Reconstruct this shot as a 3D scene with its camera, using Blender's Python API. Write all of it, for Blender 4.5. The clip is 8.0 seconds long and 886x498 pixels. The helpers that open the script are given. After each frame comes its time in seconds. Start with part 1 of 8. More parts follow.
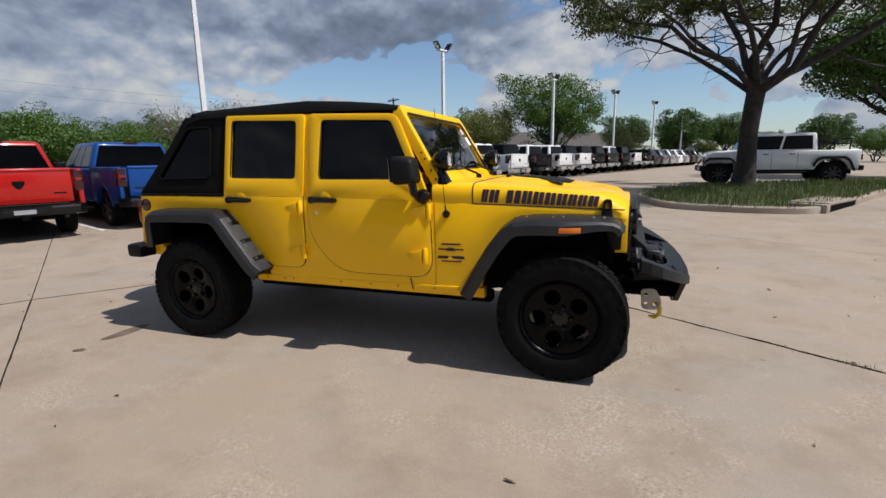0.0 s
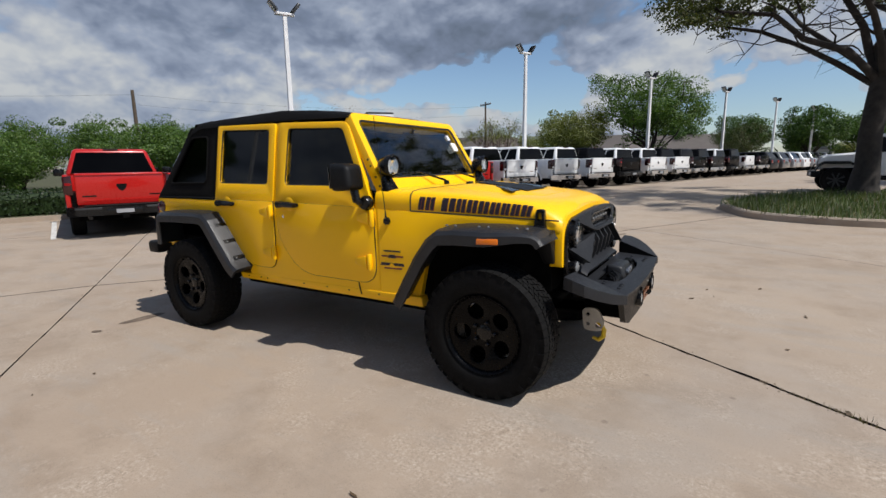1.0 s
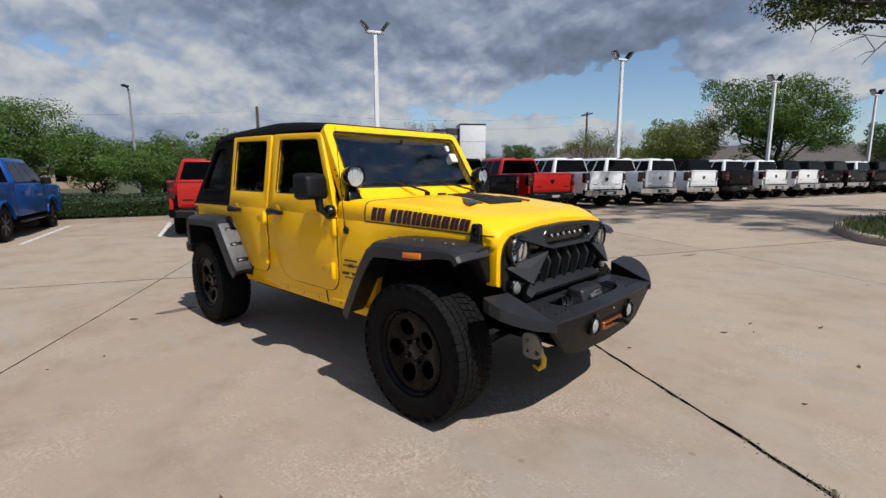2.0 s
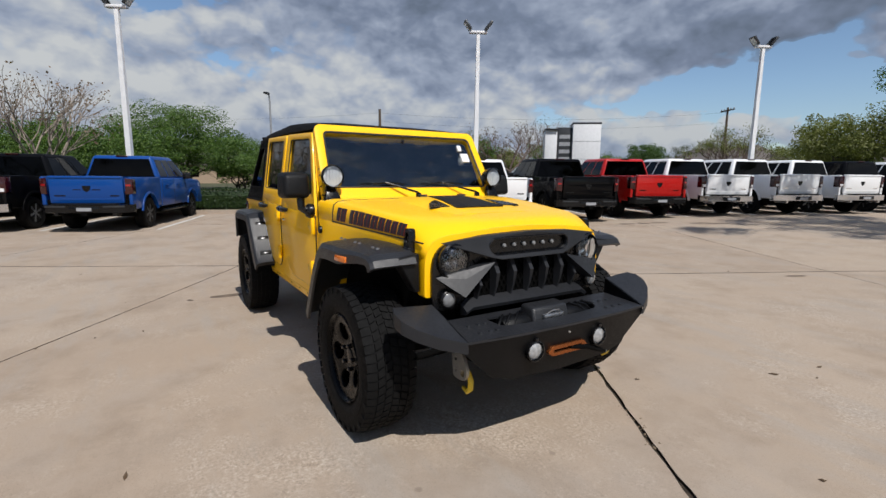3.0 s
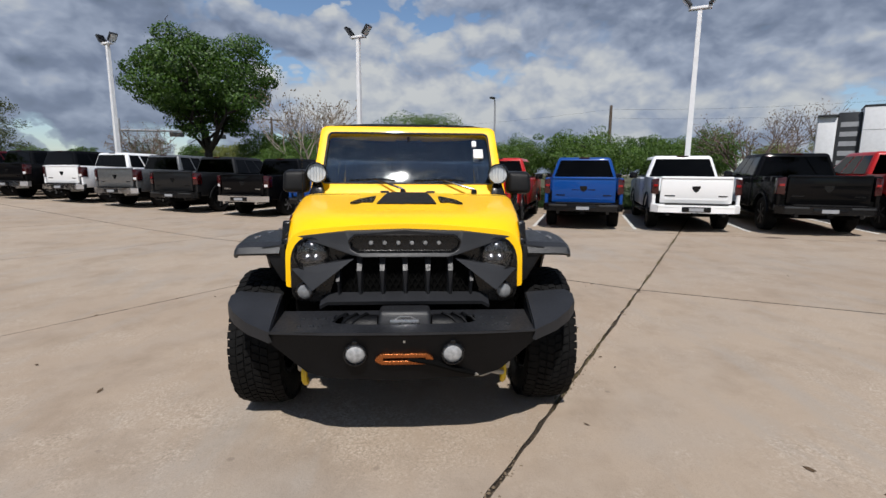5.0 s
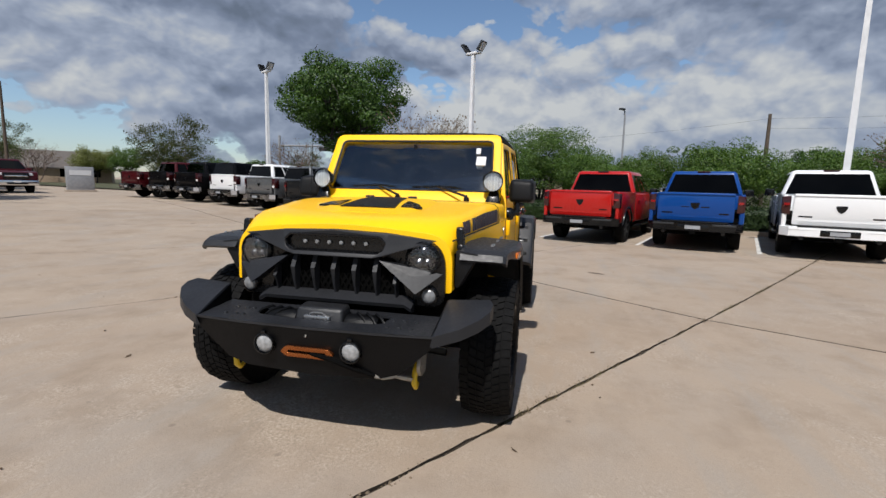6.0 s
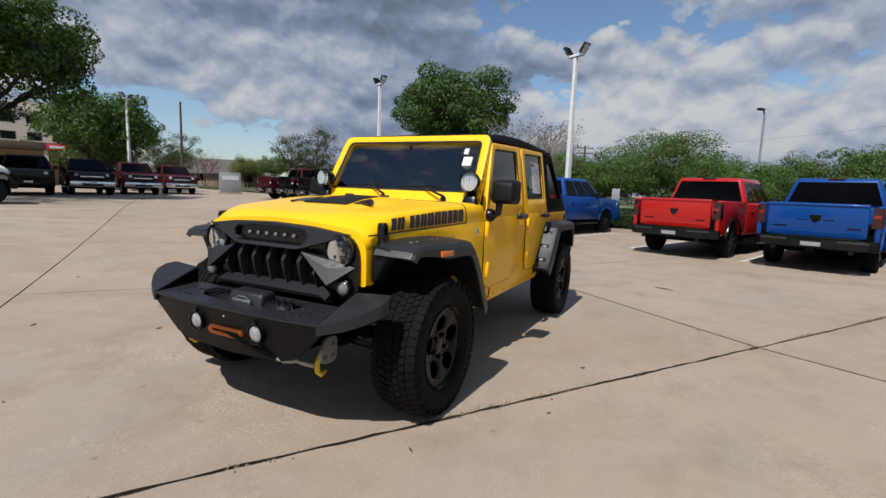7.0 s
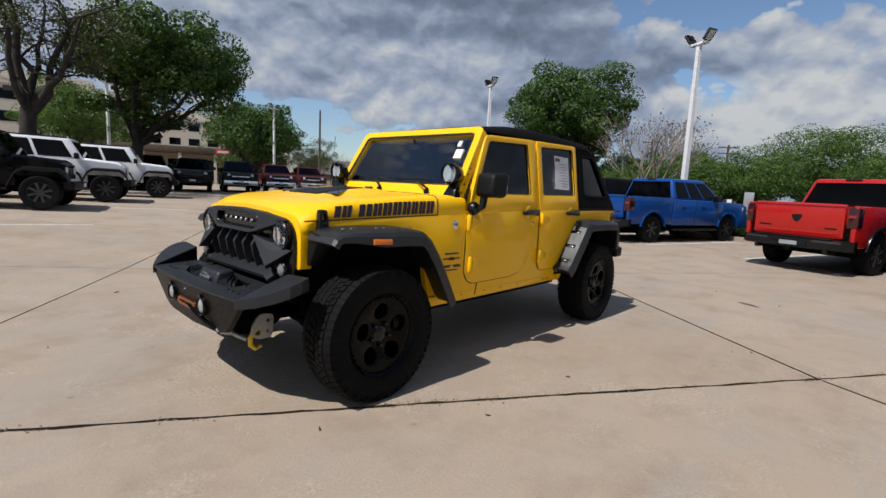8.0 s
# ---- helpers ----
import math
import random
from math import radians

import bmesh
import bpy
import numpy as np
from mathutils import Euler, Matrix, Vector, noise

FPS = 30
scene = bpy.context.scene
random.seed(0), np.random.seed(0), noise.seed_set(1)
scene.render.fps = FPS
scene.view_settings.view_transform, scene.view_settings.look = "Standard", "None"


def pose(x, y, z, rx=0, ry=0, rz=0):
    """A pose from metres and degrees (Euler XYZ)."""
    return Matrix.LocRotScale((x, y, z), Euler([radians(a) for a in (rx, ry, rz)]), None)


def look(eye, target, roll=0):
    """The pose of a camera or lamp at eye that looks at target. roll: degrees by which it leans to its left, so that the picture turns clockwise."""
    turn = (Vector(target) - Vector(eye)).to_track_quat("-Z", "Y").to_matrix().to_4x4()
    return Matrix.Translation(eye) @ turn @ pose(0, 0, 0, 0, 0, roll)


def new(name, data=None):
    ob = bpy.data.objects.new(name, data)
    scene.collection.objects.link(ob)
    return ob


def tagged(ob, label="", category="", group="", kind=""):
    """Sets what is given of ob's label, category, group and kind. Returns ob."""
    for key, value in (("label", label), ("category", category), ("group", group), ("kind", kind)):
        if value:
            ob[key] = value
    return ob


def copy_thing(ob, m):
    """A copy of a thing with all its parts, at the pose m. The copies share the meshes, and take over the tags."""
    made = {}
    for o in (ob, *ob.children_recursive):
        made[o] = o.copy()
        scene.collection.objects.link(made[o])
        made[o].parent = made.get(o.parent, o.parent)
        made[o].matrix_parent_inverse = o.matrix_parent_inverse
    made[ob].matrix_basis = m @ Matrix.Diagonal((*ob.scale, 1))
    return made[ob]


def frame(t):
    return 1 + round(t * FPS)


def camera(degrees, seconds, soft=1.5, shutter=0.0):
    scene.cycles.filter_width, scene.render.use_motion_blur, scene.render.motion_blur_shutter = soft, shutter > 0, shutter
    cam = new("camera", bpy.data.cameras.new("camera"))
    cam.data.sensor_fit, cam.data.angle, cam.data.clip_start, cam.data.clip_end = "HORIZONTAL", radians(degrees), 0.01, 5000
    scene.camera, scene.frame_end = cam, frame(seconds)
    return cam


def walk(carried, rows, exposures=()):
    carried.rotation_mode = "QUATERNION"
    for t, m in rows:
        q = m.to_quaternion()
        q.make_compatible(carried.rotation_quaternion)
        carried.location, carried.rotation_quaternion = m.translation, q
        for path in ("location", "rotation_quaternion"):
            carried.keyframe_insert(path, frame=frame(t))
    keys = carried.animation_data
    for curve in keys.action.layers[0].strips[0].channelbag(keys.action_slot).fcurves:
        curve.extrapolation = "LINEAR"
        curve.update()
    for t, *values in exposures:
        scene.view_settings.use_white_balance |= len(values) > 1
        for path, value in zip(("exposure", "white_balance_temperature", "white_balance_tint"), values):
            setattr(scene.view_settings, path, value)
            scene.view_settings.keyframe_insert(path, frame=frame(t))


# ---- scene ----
cam = camera(86.4, 8.0)
PATH = [
    (0, (1.722, -3.782, 1.411), (1.065, -1.931, 1.033), -0.7),
    (0.5, (2.136, -3.553, 1.421), (1.31, -1.77, 1.048), -0.8),
    (1, (2.649, -3.295, 1.417), (1.626, -1.614, 1.06), -0.8),
    (1.5, (2.988, -2.992, 1.418), (1.799, -1.42, 1.083), -0.5),
    (1.7, (3.151, -2.864, 1.415), (1.894, -1.343, 1.092), -0.4),
    (2.8, (3.735, -1.946, 1.405), (2.114, -0.816, 1.099), 0.5),
    (3, (3.842, -1.777, 1.42), (2.167, -0.73, 1.109), 0.6),
    (3.5, (3.985, -1.362, 1.417), (2.201, -0.52, 1.088), 0.5),
    (4, (4.159, -0.882, 1.41), (2.281, -0.28, 1.075), 0.4),
    (4.2, (4.221, -0.701, 1.427), (2.315, -0.193, 1.092), 0.4),
    (5.3, (4.322, 0.355, 1.382), (2.346, 0.314, 1.078), 0.6),
    (5.5, (4.307, 0.564, 1.364), (2.334, 0.413, 1.072), 0.8),
    (6, (4.22, 1.106, 1.371), (2.285, 0.678, 1.101), 1.4),
    (6.5, (4.106, 1.596, 1.356), (2.234, 0.942, 1.1), 1.8),
    (7, (3.868, 2.115, 1.345), (2.098, 1.218, 1.091), 2.1),
    (7.5, (3.643, 2.559, 1.324), (1.994, 1.458, 1.066), 2.4),
    (8, (3.256, 2.969, 1.313), (1.778, 1.647, 1.048), 2.7),
]
walk(cam, [(t, look(eye, target, roll)) for t, eye, target, roll in PATH])

# ---- light ----
TO_SUN = Vector((0.69, -0.045, 1.0)).normalized()
SUN_ELEV = math.asin(TO_SUN.z)
SUN_AZ = math.atan2(TO_SUN.y, TO_SUN.x)
scene.view_settings.exposure = -0.04


def make_world():
    w = bpy.data.worlds.new("sky")
    w.use_nodes = True
    scene.world = w
    nt = w.node_tree
    nt.nodes.clear()
    N, K = nt.nodes.new, nt.links.new

    def math_(op, a, b=None):
        n = N("ShaderNodeMath")
        n.operation = op
        for i, v in enumerate((a, b)):
            if v is None:
                continue
            if isinstance(v, (int, float)):
                n.inputs[i].default_value = v
            else:
                K(v, n.inputs[i])
        return n.outputs[0]

    def ramp(v, stops):
        n = N("ShaderNodeValToRGB")
        K(v, n.inputs[0])
        els = n.color_ramp.elements
        while len(els) < len(stops):
            els.new(0.5)
        for e, (p, c) in zip(els, stops):
            e.position, e.color = p, (*c, 1)
        return n.outputs[0]

    sky = N("ShaderNodeTexSky")
    sky.sky_type, sky.sun_disc = "NISHITA", False
    sky.sun_elevation, sky.sun_rotation = SUN_ELEV, math.pi / 2 - SUN_AZ
    sky.air_density, sky.dust_density, sky.ozone_density = 1.0, 0.10, 3.6
    tint = N("ShaderNodeVectorMath")
    tint.operation = "SCALE"
    K(sky.outputs[0], tint.inputs[0])
    tint.inputs[3].default_value = SKY_GAIN
    co = N("ShaderNodeTexCoord").outputs["Generated"]
    sep = N("ShaderNodeSeparateXYZ")
    K(co, sep.inputs[0])

    def cloud(shift, scale, detail, rough=0.55):
        m = N("ShaderNodeMapping")
        K(co, m.inputs[0])
        m.inputs[1].default_value = (CLOUD_AT[0] + shift[0], CLOUD_AT[1] + shift[1], CLOUD_AT[2] + shift[2])
        m.inputs[3].default_value = (1.0, 1.0, 1.75)
        n = N("ShaderNodeTexNoise")
        K(m.outputs[0], n.inputs["Vector"])
        n.inputs["Scale"].default_value = scale
        n.inputs["Detail"].default_value = detail
        n.inputs["Roughness"].default_value = rough
        n.inputs["Distortion"].default_value = 0.12
        return n.outputs[0]

    def heap(shift):
        """Broad cloud with cauliflower heaps on its rim."""
        m = N("ShaderNodeMapping")
        K(co, m.inputs[0])
        m.inputs[1].default_value = (CLOUD_AT[0] + shift[0], CLOUD_AT[1] + shift[1], CLOUD_AT[2] + shift[2])
        m.inputs[3].default_value = (1.0, 1.0, 1.5)
        w = N("ShaderNodeTexNoise")
        K(m.outputs[0], w.inputs["Vector"])
        w.inputs["Scale"].default_value, w.inputs["Detail"].default_value = 9.0, 3.0
        add = N("ShaderNodeVectorMath")
        add.operation = "MULTIPLY_ADD"
        K(w.outputs["Color"], add.inputs[0])
        add.inputs[1].default_value = (0.08, 0.08, 0.08)
        K(m.outputs[0], add.inputs[2])
        v = N("ShaderNodeTexVoronoi")
        v.feature = "SMOOTH_F1"
        K(add.outputs[0], v.inputs["Vector"])
        v.inputs["Scale"].default_value, v.inputs["Detail"].default_value, v.inputs["Roughness"].default_value = 9.5, 3.5, 0.55
        v.inputs["Smoothness"].default_value = 0.35
        return math_("ADD", cloud(shift, 3.2, 6, 0.5), math_("MULTIPLY", math_("SUBTRACT", 0.98, v.outputs["Distance"]), 0.30))

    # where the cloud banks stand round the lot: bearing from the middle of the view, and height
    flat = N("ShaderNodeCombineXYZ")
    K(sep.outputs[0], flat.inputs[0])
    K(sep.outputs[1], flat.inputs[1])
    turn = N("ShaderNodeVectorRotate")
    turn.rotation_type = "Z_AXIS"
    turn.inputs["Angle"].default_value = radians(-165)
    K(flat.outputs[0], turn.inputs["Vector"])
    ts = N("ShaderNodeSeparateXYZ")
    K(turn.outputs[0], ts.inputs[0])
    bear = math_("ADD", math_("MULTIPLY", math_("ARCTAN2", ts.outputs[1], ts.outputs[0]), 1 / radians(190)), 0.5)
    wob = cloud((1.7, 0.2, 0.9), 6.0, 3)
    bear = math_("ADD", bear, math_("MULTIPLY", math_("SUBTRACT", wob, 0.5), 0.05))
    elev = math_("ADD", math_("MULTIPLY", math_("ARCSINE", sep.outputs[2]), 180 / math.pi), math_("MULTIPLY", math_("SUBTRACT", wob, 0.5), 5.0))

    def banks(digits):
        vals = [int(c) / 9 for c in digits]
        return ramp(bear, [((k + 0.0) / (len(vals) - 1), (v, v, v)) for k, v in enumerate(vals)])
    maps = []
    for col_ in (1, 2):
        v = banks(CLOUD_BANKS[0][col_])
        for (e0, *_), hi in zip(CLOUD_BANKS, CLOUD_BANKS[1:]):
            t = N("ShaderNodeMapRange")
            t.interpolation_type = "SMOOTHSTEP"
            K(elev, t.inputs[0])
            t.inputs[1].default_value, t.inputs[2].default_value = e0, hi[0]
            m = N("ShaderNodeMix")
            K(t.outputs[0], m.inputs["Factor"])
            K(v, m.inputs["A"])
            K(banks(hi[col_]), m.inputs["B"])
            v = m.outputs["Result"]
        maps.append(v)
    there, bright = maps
    # fine heaps on broad banks; lit from above, grey where thick
    d0 = heap((0, 0, 0))
    d1 = heap((0.012, 0.0, 0.034))
    soft = cloud((0.01, 0.0, 0.03), 5.0, 3, 0.5)
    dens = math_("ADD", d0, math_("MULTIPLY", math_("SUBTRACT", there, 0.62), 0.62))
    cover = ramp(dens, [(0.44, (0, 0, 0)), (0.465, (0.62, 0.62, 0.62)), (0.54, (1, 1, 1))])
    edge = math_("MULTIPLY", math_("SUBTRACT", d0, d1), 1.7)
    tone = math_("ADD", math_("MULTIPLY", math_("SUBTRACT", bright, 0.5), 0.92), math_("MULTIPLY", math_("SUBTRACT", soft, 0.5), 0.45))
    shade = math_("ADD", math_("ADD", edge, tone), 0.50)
    glow = N("ShaderNodeVectorMath")
    glow.operation = "DOT_PRODUCT"
    K(co, glow.inputs[0])
    glow.inputs[1].default_value = TO_SUN
    near_sun = math_("ADD", math_("MULTIPLY", math_("POWER", math_("MAXIMUM", glow.outputs["Value"], 0.0), 9.0), 0.15), CLOUD_GAIN)
    col = ramp(shade, [(0.0, (0.225, 0.285, 0.395)), (0.3, (0.32, 0.395, 0.555)), (0.62, (0.53, 0.62, 0.80)), (1.0, (0.93, 0.97, 1.0))])
    mix = N("ShaderNodeMix")
    mix.data_type = "RGBA"
    K(cover, mix.inputs["Factor"])
    K(tint.outputs[0], mix.inputs["A"])
    lit = N("ShaderNodeVectorMath")
    lit.operation = "SCALE"
    K(col, lit.inputs[0])
    K(near_sun, lit.inputs[3])
    K(lit.outputs[0], mix.inputs["B"])
    # a pale band of distant cloud towards the horizon
    haze = ramp(sep.outputs[2], [(0.0, (0.40, 0.40, 0.40)), (0.07, (0.16, 0.16, 0.16)), (0.16, (0, 0, 0))])
    mix2 = N("ShaderNodeMix")
    mix2.data_type = "RGBA"
    K(haze, mix2.inputs["Factor"])
    K(mix.outputs["Result"], mix2.inputs["A"])
    mix2.inputs["B"].default_value = (0.40, 0.50, 0.62, 1)
    bg = N("ShaderNodeBackground")
    K(mix2.outputs["Result"], bg.inputs[0])
    bg.inputs[1].default_value = 0.55
    out = N("ShaderNodeOutputWorld")
    K(bg.outputs[0], out.inputs[0])


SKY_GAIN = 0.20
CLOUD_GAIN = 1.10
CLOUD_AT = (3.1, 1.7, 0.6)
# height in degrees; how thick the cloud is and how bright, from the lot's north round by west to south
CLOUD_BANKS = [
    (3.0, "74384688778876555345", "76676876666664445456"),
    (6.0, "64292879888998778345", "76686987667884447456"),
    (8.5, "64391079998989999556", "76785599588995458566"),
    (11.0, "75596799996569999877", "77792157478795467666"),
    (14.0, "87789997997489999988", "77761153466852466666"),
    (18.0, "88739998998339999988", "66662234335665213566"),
    # unseen row above the view, kept dim to lower the fill light
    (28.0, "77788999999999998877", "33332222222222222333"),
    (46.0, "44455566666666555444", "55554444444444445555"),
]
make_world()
sun_data = bpy.data.lights.new("sun", "SUN")
sun_data.energy, sun_data.angle, sun_data.color = 4.9, radians(0.6), (1.0, 0.96, 0.915)
sun = new("sun", sun_data)
sun.matrix_world = look(TO_SUN * 60, (0, 0, 0))

# ---- building helpers ----
def finish(bm, name, mat, sharp=38):
    bmesh.ops.recalc_face_normals(bm, faces=bm.faces)
    lim = radians(sharp)
    for f in bm.faces:
        f.smooth = True
    for e in bm.edges:
        if len(e.link_faces) == 2 and e.calc_face_angle(0) > lim:
            e.smooth = False
    me = bpy.data.meshes.new(name)
    bm.to_mesh(me)
    bm.free()
    me.materials.append(mat)
    return me


def part(name, bm, material, parent, label="", sharp=38):
    """Links a bmesh (or a ready mesh) as one mesh object under a thing or a part."""
    me = finish(bm, name, material, sharp) if isinstance(bm, bmesh.types.BMesh) else bm
    ob = new(name, me)
    if parent is not None:
        ob.parent = parent
    if label:
        tagged(ob, label=label)
    return ob


def thing(name, label, category, m=None, group="", kind=""):
    ob = new(name)
    ob.empty_display_size = 0.2
    tagged(ob, label, category, group, kind)
    if m is not None:
        ob.matrix_world = m
    return ob


def merge(bm, other):
    me = bpy.data.meshes.new("tmp")
    other.to_mesh(me)
    other.free()
    bm.from_mesh(me)
    bpy.data.meshes.remove(me)
    return bm


def bevel(bm, w, seg=2, ang=30):
    es = [e for e in bm.edges if len(e.link_faces) == 2 and e.calc_face_angle(0) > radians(ang)]
    if es and w > 0:
        bmesh.ops.bevel(bm, geom=es, offset=w, segments=seg, profile=0.5, affect="EDGES", clamp_overlap=True)
    return bm


def hexa(bm, c, bev=0.0, seg=2):
    """A box from its eight corners: four below, four above, both counter-clockwise."""
    b = bmesh.new()
    v = [b.verts.new(p) for p in c]
    for q in ((3, 2, 1, 0), (4, 5, 6, 7), (0, 1, 5, 4), (1, 2, 6, 5), (2, 3, 7, 6), (3, 0, 4, 7)):
        b.faces.new([v[i] for i in q])
    bmesh.ops.recalc_face_normals(b, faces=b.faces)
    bevel(b, bev, seg)
    return merge(bm, b)


def box(bm, x0, y0, z0, x1, y1, z1, bev=0.0, seg=2):
    return hexa(bm, [(x0, y0, z0), (x1, y0, z0), (x1, y1, z0), (x0, y1, z0), (x0, y0, z1), (x1, y0, z1), (x1, y1, z1), (x0, y1, z1)], bev, seg)


def loft(bm, rings, closed=True, caps=True):
    vs = [[bm.verts.new(p) for p in r] for r in rings]
    n = len(vs[0])
    for a, b in zip(vs, vs[1:]):
        for i in range(n if closed else n - 1):
            j = (i + 1) % n
            bm.faces.new((a[i], a[j], b[j], b[i]))
    if caps and closed:
        bm.faces.new(vs[0][::-1])
        bm.faces.new(vs[-1])
    return bm


def rounded(pts, r, n=4):
    """A closed outline with its corners rounded; r may be one radius or one per corner."""
    out = []
    k = len(pts)
    for i, p in enumerate(pts):
        rr = r[i] if isinstance(r, (list, tuple)) else r
        p = Vector(p)
        a, b = Vector(pts[i - 1]) - p, Vector(pts[(i + 1) % k]) - p
        d = min(rr, a.length * 0.48, b.length * 0.48)
        if d < 1e-4:
            out.append(tuple(p))
            continue
        s, e = p + a.normalized() * d, p + b.normalized() * d
        for j in range(n + 1):
            t = j / n
            out.append(tuple((1 - t) ** 2 * s + 2 * t * (1 - t) * p + t * t * e))
    return out


def arc(cx, cy, r, a0, a1, n, ry=None):
    return [(cx + r * math.cos(radians(a0 + (a1 - a0) * i / n)), cy + (ry or r) * math.sin(radians(a0 + (a1 - a0) * i / n))) for i in range(n + 1)]


def plate(bm, outer, holes, front, back):
    """A plate with holes; front and back turn outline points into places."""
    t = bmesh.new()
    loops, edges = [], []
    for lp in (outer, *holes):
        vs = [t.verts.new((u, v, 0)) for u, v in lp]
        loops.append(vs)
        edges += [t.edges.new((vs[i], vs[(i + 1) % len(vs)])) for i in range(len(vs))]
    bmesh.ops.triangle_fill(t, edges=edges, use_beauty=True)
    b = bmesh.new()
    fv = {v: b.verts.new(front(v.co.x, v.co.y)) for v in t.verts}
    bv = {v: b.verts.new(back(v.co.x, v.co.y)) for v in t.verts}
    for f in t.faces:
        b.faces.new([fv[v] for v in f.verts])
        b.faces.new([bv[v] for v in reversed(f.verts)])
    for vs in loops:
        for i in range(len(vs)):
            p, q = vs[i], vs[(i + 1) % len(vs)]
            b.faces.new((fv[p], fv[q], bv[q], bv[p]))
    t.free()
    bmesh.ops.recalc_face_normals(b, faces=b.faces)
    return merge(bm, b)


def side_plate(bm, outer, holes, y0, y1):
    f0 = y0 if callable(y0) else (lambda z: y0)
    f1 = y1 if callable(y1) else (lambda z: y1)
    return plate(bm, outer, holes, lambda u, v: (u, f1(v), v), lambda u, v: (u, f0(v), v))


def tube(bm, pts, r, seg=8, caps=True):
    pts = [Vector(p) for p in pts]
    rs = r if isinstance(r, (list, tuple)) else [r] * len(pts)
    rings = []
    side = None
    for i, p in enumerate(pts):
        d = (pts[min(i + 1, len(pts) - 1)] - pts[max(i - 1, 0)]).normalized()
        if side is None:
            side = d.orthogonal().normalized()
        side = (side - d * side.dot(d)).normalized()
        up = d.cross(side)
        rings.append([p + (side * math.cos(2 * math.pi * k / seg) + up * math.sin(2 * math.pi * k / seg)) * rs[i] for k in range(seg)])
    return loft(bm, rings, True, caps)


def lathe(bm, prof, at, axis="y", seg=24):
    """Turns (radius, along) round an axis through at."""
    cx, cy, cz = at
    rings = []
    for r, h in prof:
        ring = []
        for k in range(seg):
            a = 2 * math.pi * k / seg
            c, s = r * math.cos(a), r * math.sin(a)
            ring.append({"y": (cx + c, cy + h, cz + s), "x": (cx + h, cy + c, cz + s), "z": (cx + c, cy + s, cz + h)}[axis])
        rings.append(ring)
    return loft(bm, rings)


def smooth_step(t):
    t = max(0.0, min(1.0, t))
    return t * t * (3 - 2 * t)


def gz(x, y):
    """The height of the ground: the lot falls gently to a middle line."""
    return 0.066 * math.tanh(x / 4) + 0.016 * math.tanh(y / 4) + 0.22 * smooth_step((y - 3) / 15) + 0.40 * smooth_step((-y - 3) / 15)


ROW_ALONG, ROW_IN = Vector((0.34, 0.94, 0)), Vector((-0.94, 0.34, 0))


def row(s, n):
    """A place by the parking row: s along it, n towards the hedge."""
    p = ROW_ALONG * s + ROW_IN * n
    return p.x, p.y

# ---- materials ----
def principled(name):
    m = bpy.data.materials.new(name)
    m.use_nodes = True
    return m, m.node_tree, m.node_tree.nodes["Principled BSDF"]


def noise_of(nt, scale, detail=4, rough=0.55, coord="Object", stretch=None):
    tc = nt.nodes.new("ShaderNodeTexCoord")
    v = tc.outputs[coord]
    if stretch:
        mp = nt.nodes.new("ShaderNodeMapping")
        nt.links.new(v, mp.inputs[0])
        mp.inputs[3].default_value = stretch
        v = mp.outputs[0]
    n = nt.nodes.new("ShaderNodeTexNoise")
    nt.links.new(v, n.inputs["Vector"])
    n.inputs["Scale"].default_value, n.inputs["Detail"].default_value, n.inputs["Roughness"].default_value = scale, detail, rough
    return n.outputs[0]


def ramp_of(nt, v, stops):
    n = nt.nodes.new("ShaderNodeValToRGB")
    nt.links.new(v, n.inputs[0])
    els = n.color_ramp.elements
    while len(els) < len(stops):
        els.new(0.5)
    for e, (p, c) in zip(els, stops):
        e.position, e.color = p, (*c, 1)
    return n.outputs[0]


def mix_of(nt, fac, a, b, mode="MIX"):
    n = nt.nodes.new("ShaderNodeMix")
    n.data_type, n.blend_type = "RGBA", mode
    for key, v in (("Factor", fac), ("A", a), ("B", b)):
        s = n.inputs[key]
        if isinstance(v, (int, float)):
            s.default_value = v
        elif isinstance(v, tuple):
            s.default_value = (*v, 1)
        else:
            nt.links.new(v, s)
    return n.outputs["Result"]


def bump_of(nt, bsdf, height, strength, dist=0.01):
    b = nt.nodes.new("ShaderNodeBump")
    b.inputs["Strength"].default_value, b.inputs["Distance"].default_value = strength, dist
    nt.links.new(height, b.inputs["Height"])
    nt.links.new(b.outputs[0], bsdf.inputs["Normal"])


def plain(name, col, rough=0.5, metal=0.0, coat=0.0, vary=0.12, scale=6.0, bump=0.0, bscale=200.0, spec=0.5, fine=60.0):
    """A surface with variation at two scales in tone and gloss."""
    m, nt, b = principled(name)
    a, c = noise_of(nt, scale, 3), noise_of(nt, fine, 3)
    dark = tuple(x * (1 - vary) for x in col)
    lite = tuple(min(1, x * (1 + vary)) for x in col)
    base = ramp_of(nt, a, [(0.3, dark), (0.7, lite)])
    base = mix_of(nt, mix_of(nt, 0.5, c, c), base, mix_of(nt, 1.0, base, (1 - vary, 1 - vary, 1 - vary), "MULTIPLY"))
    nt.links.new(base, b.inputs["Base Color"])
    r = ramp_of(nt, c, [(0.3, (max(0, rough - 0.08),) * 3), (0.7, (min(1, rough + 0.08),) * 3)])
    nt.links.new(r, b.inputs["Roughness"])
    b.inputs["Metallic"].default_value, b.inputs["Coat Weight"].default_value = metal, coat
    b.inputs["Coat Roughness"].default_value = 0.04
    b.inputs["Specular IOR Level"].default_value = spec
    if bump:
        bump_of(nt, b, noise_of(nt, bscale, 2), bump, 0.002)
    return m


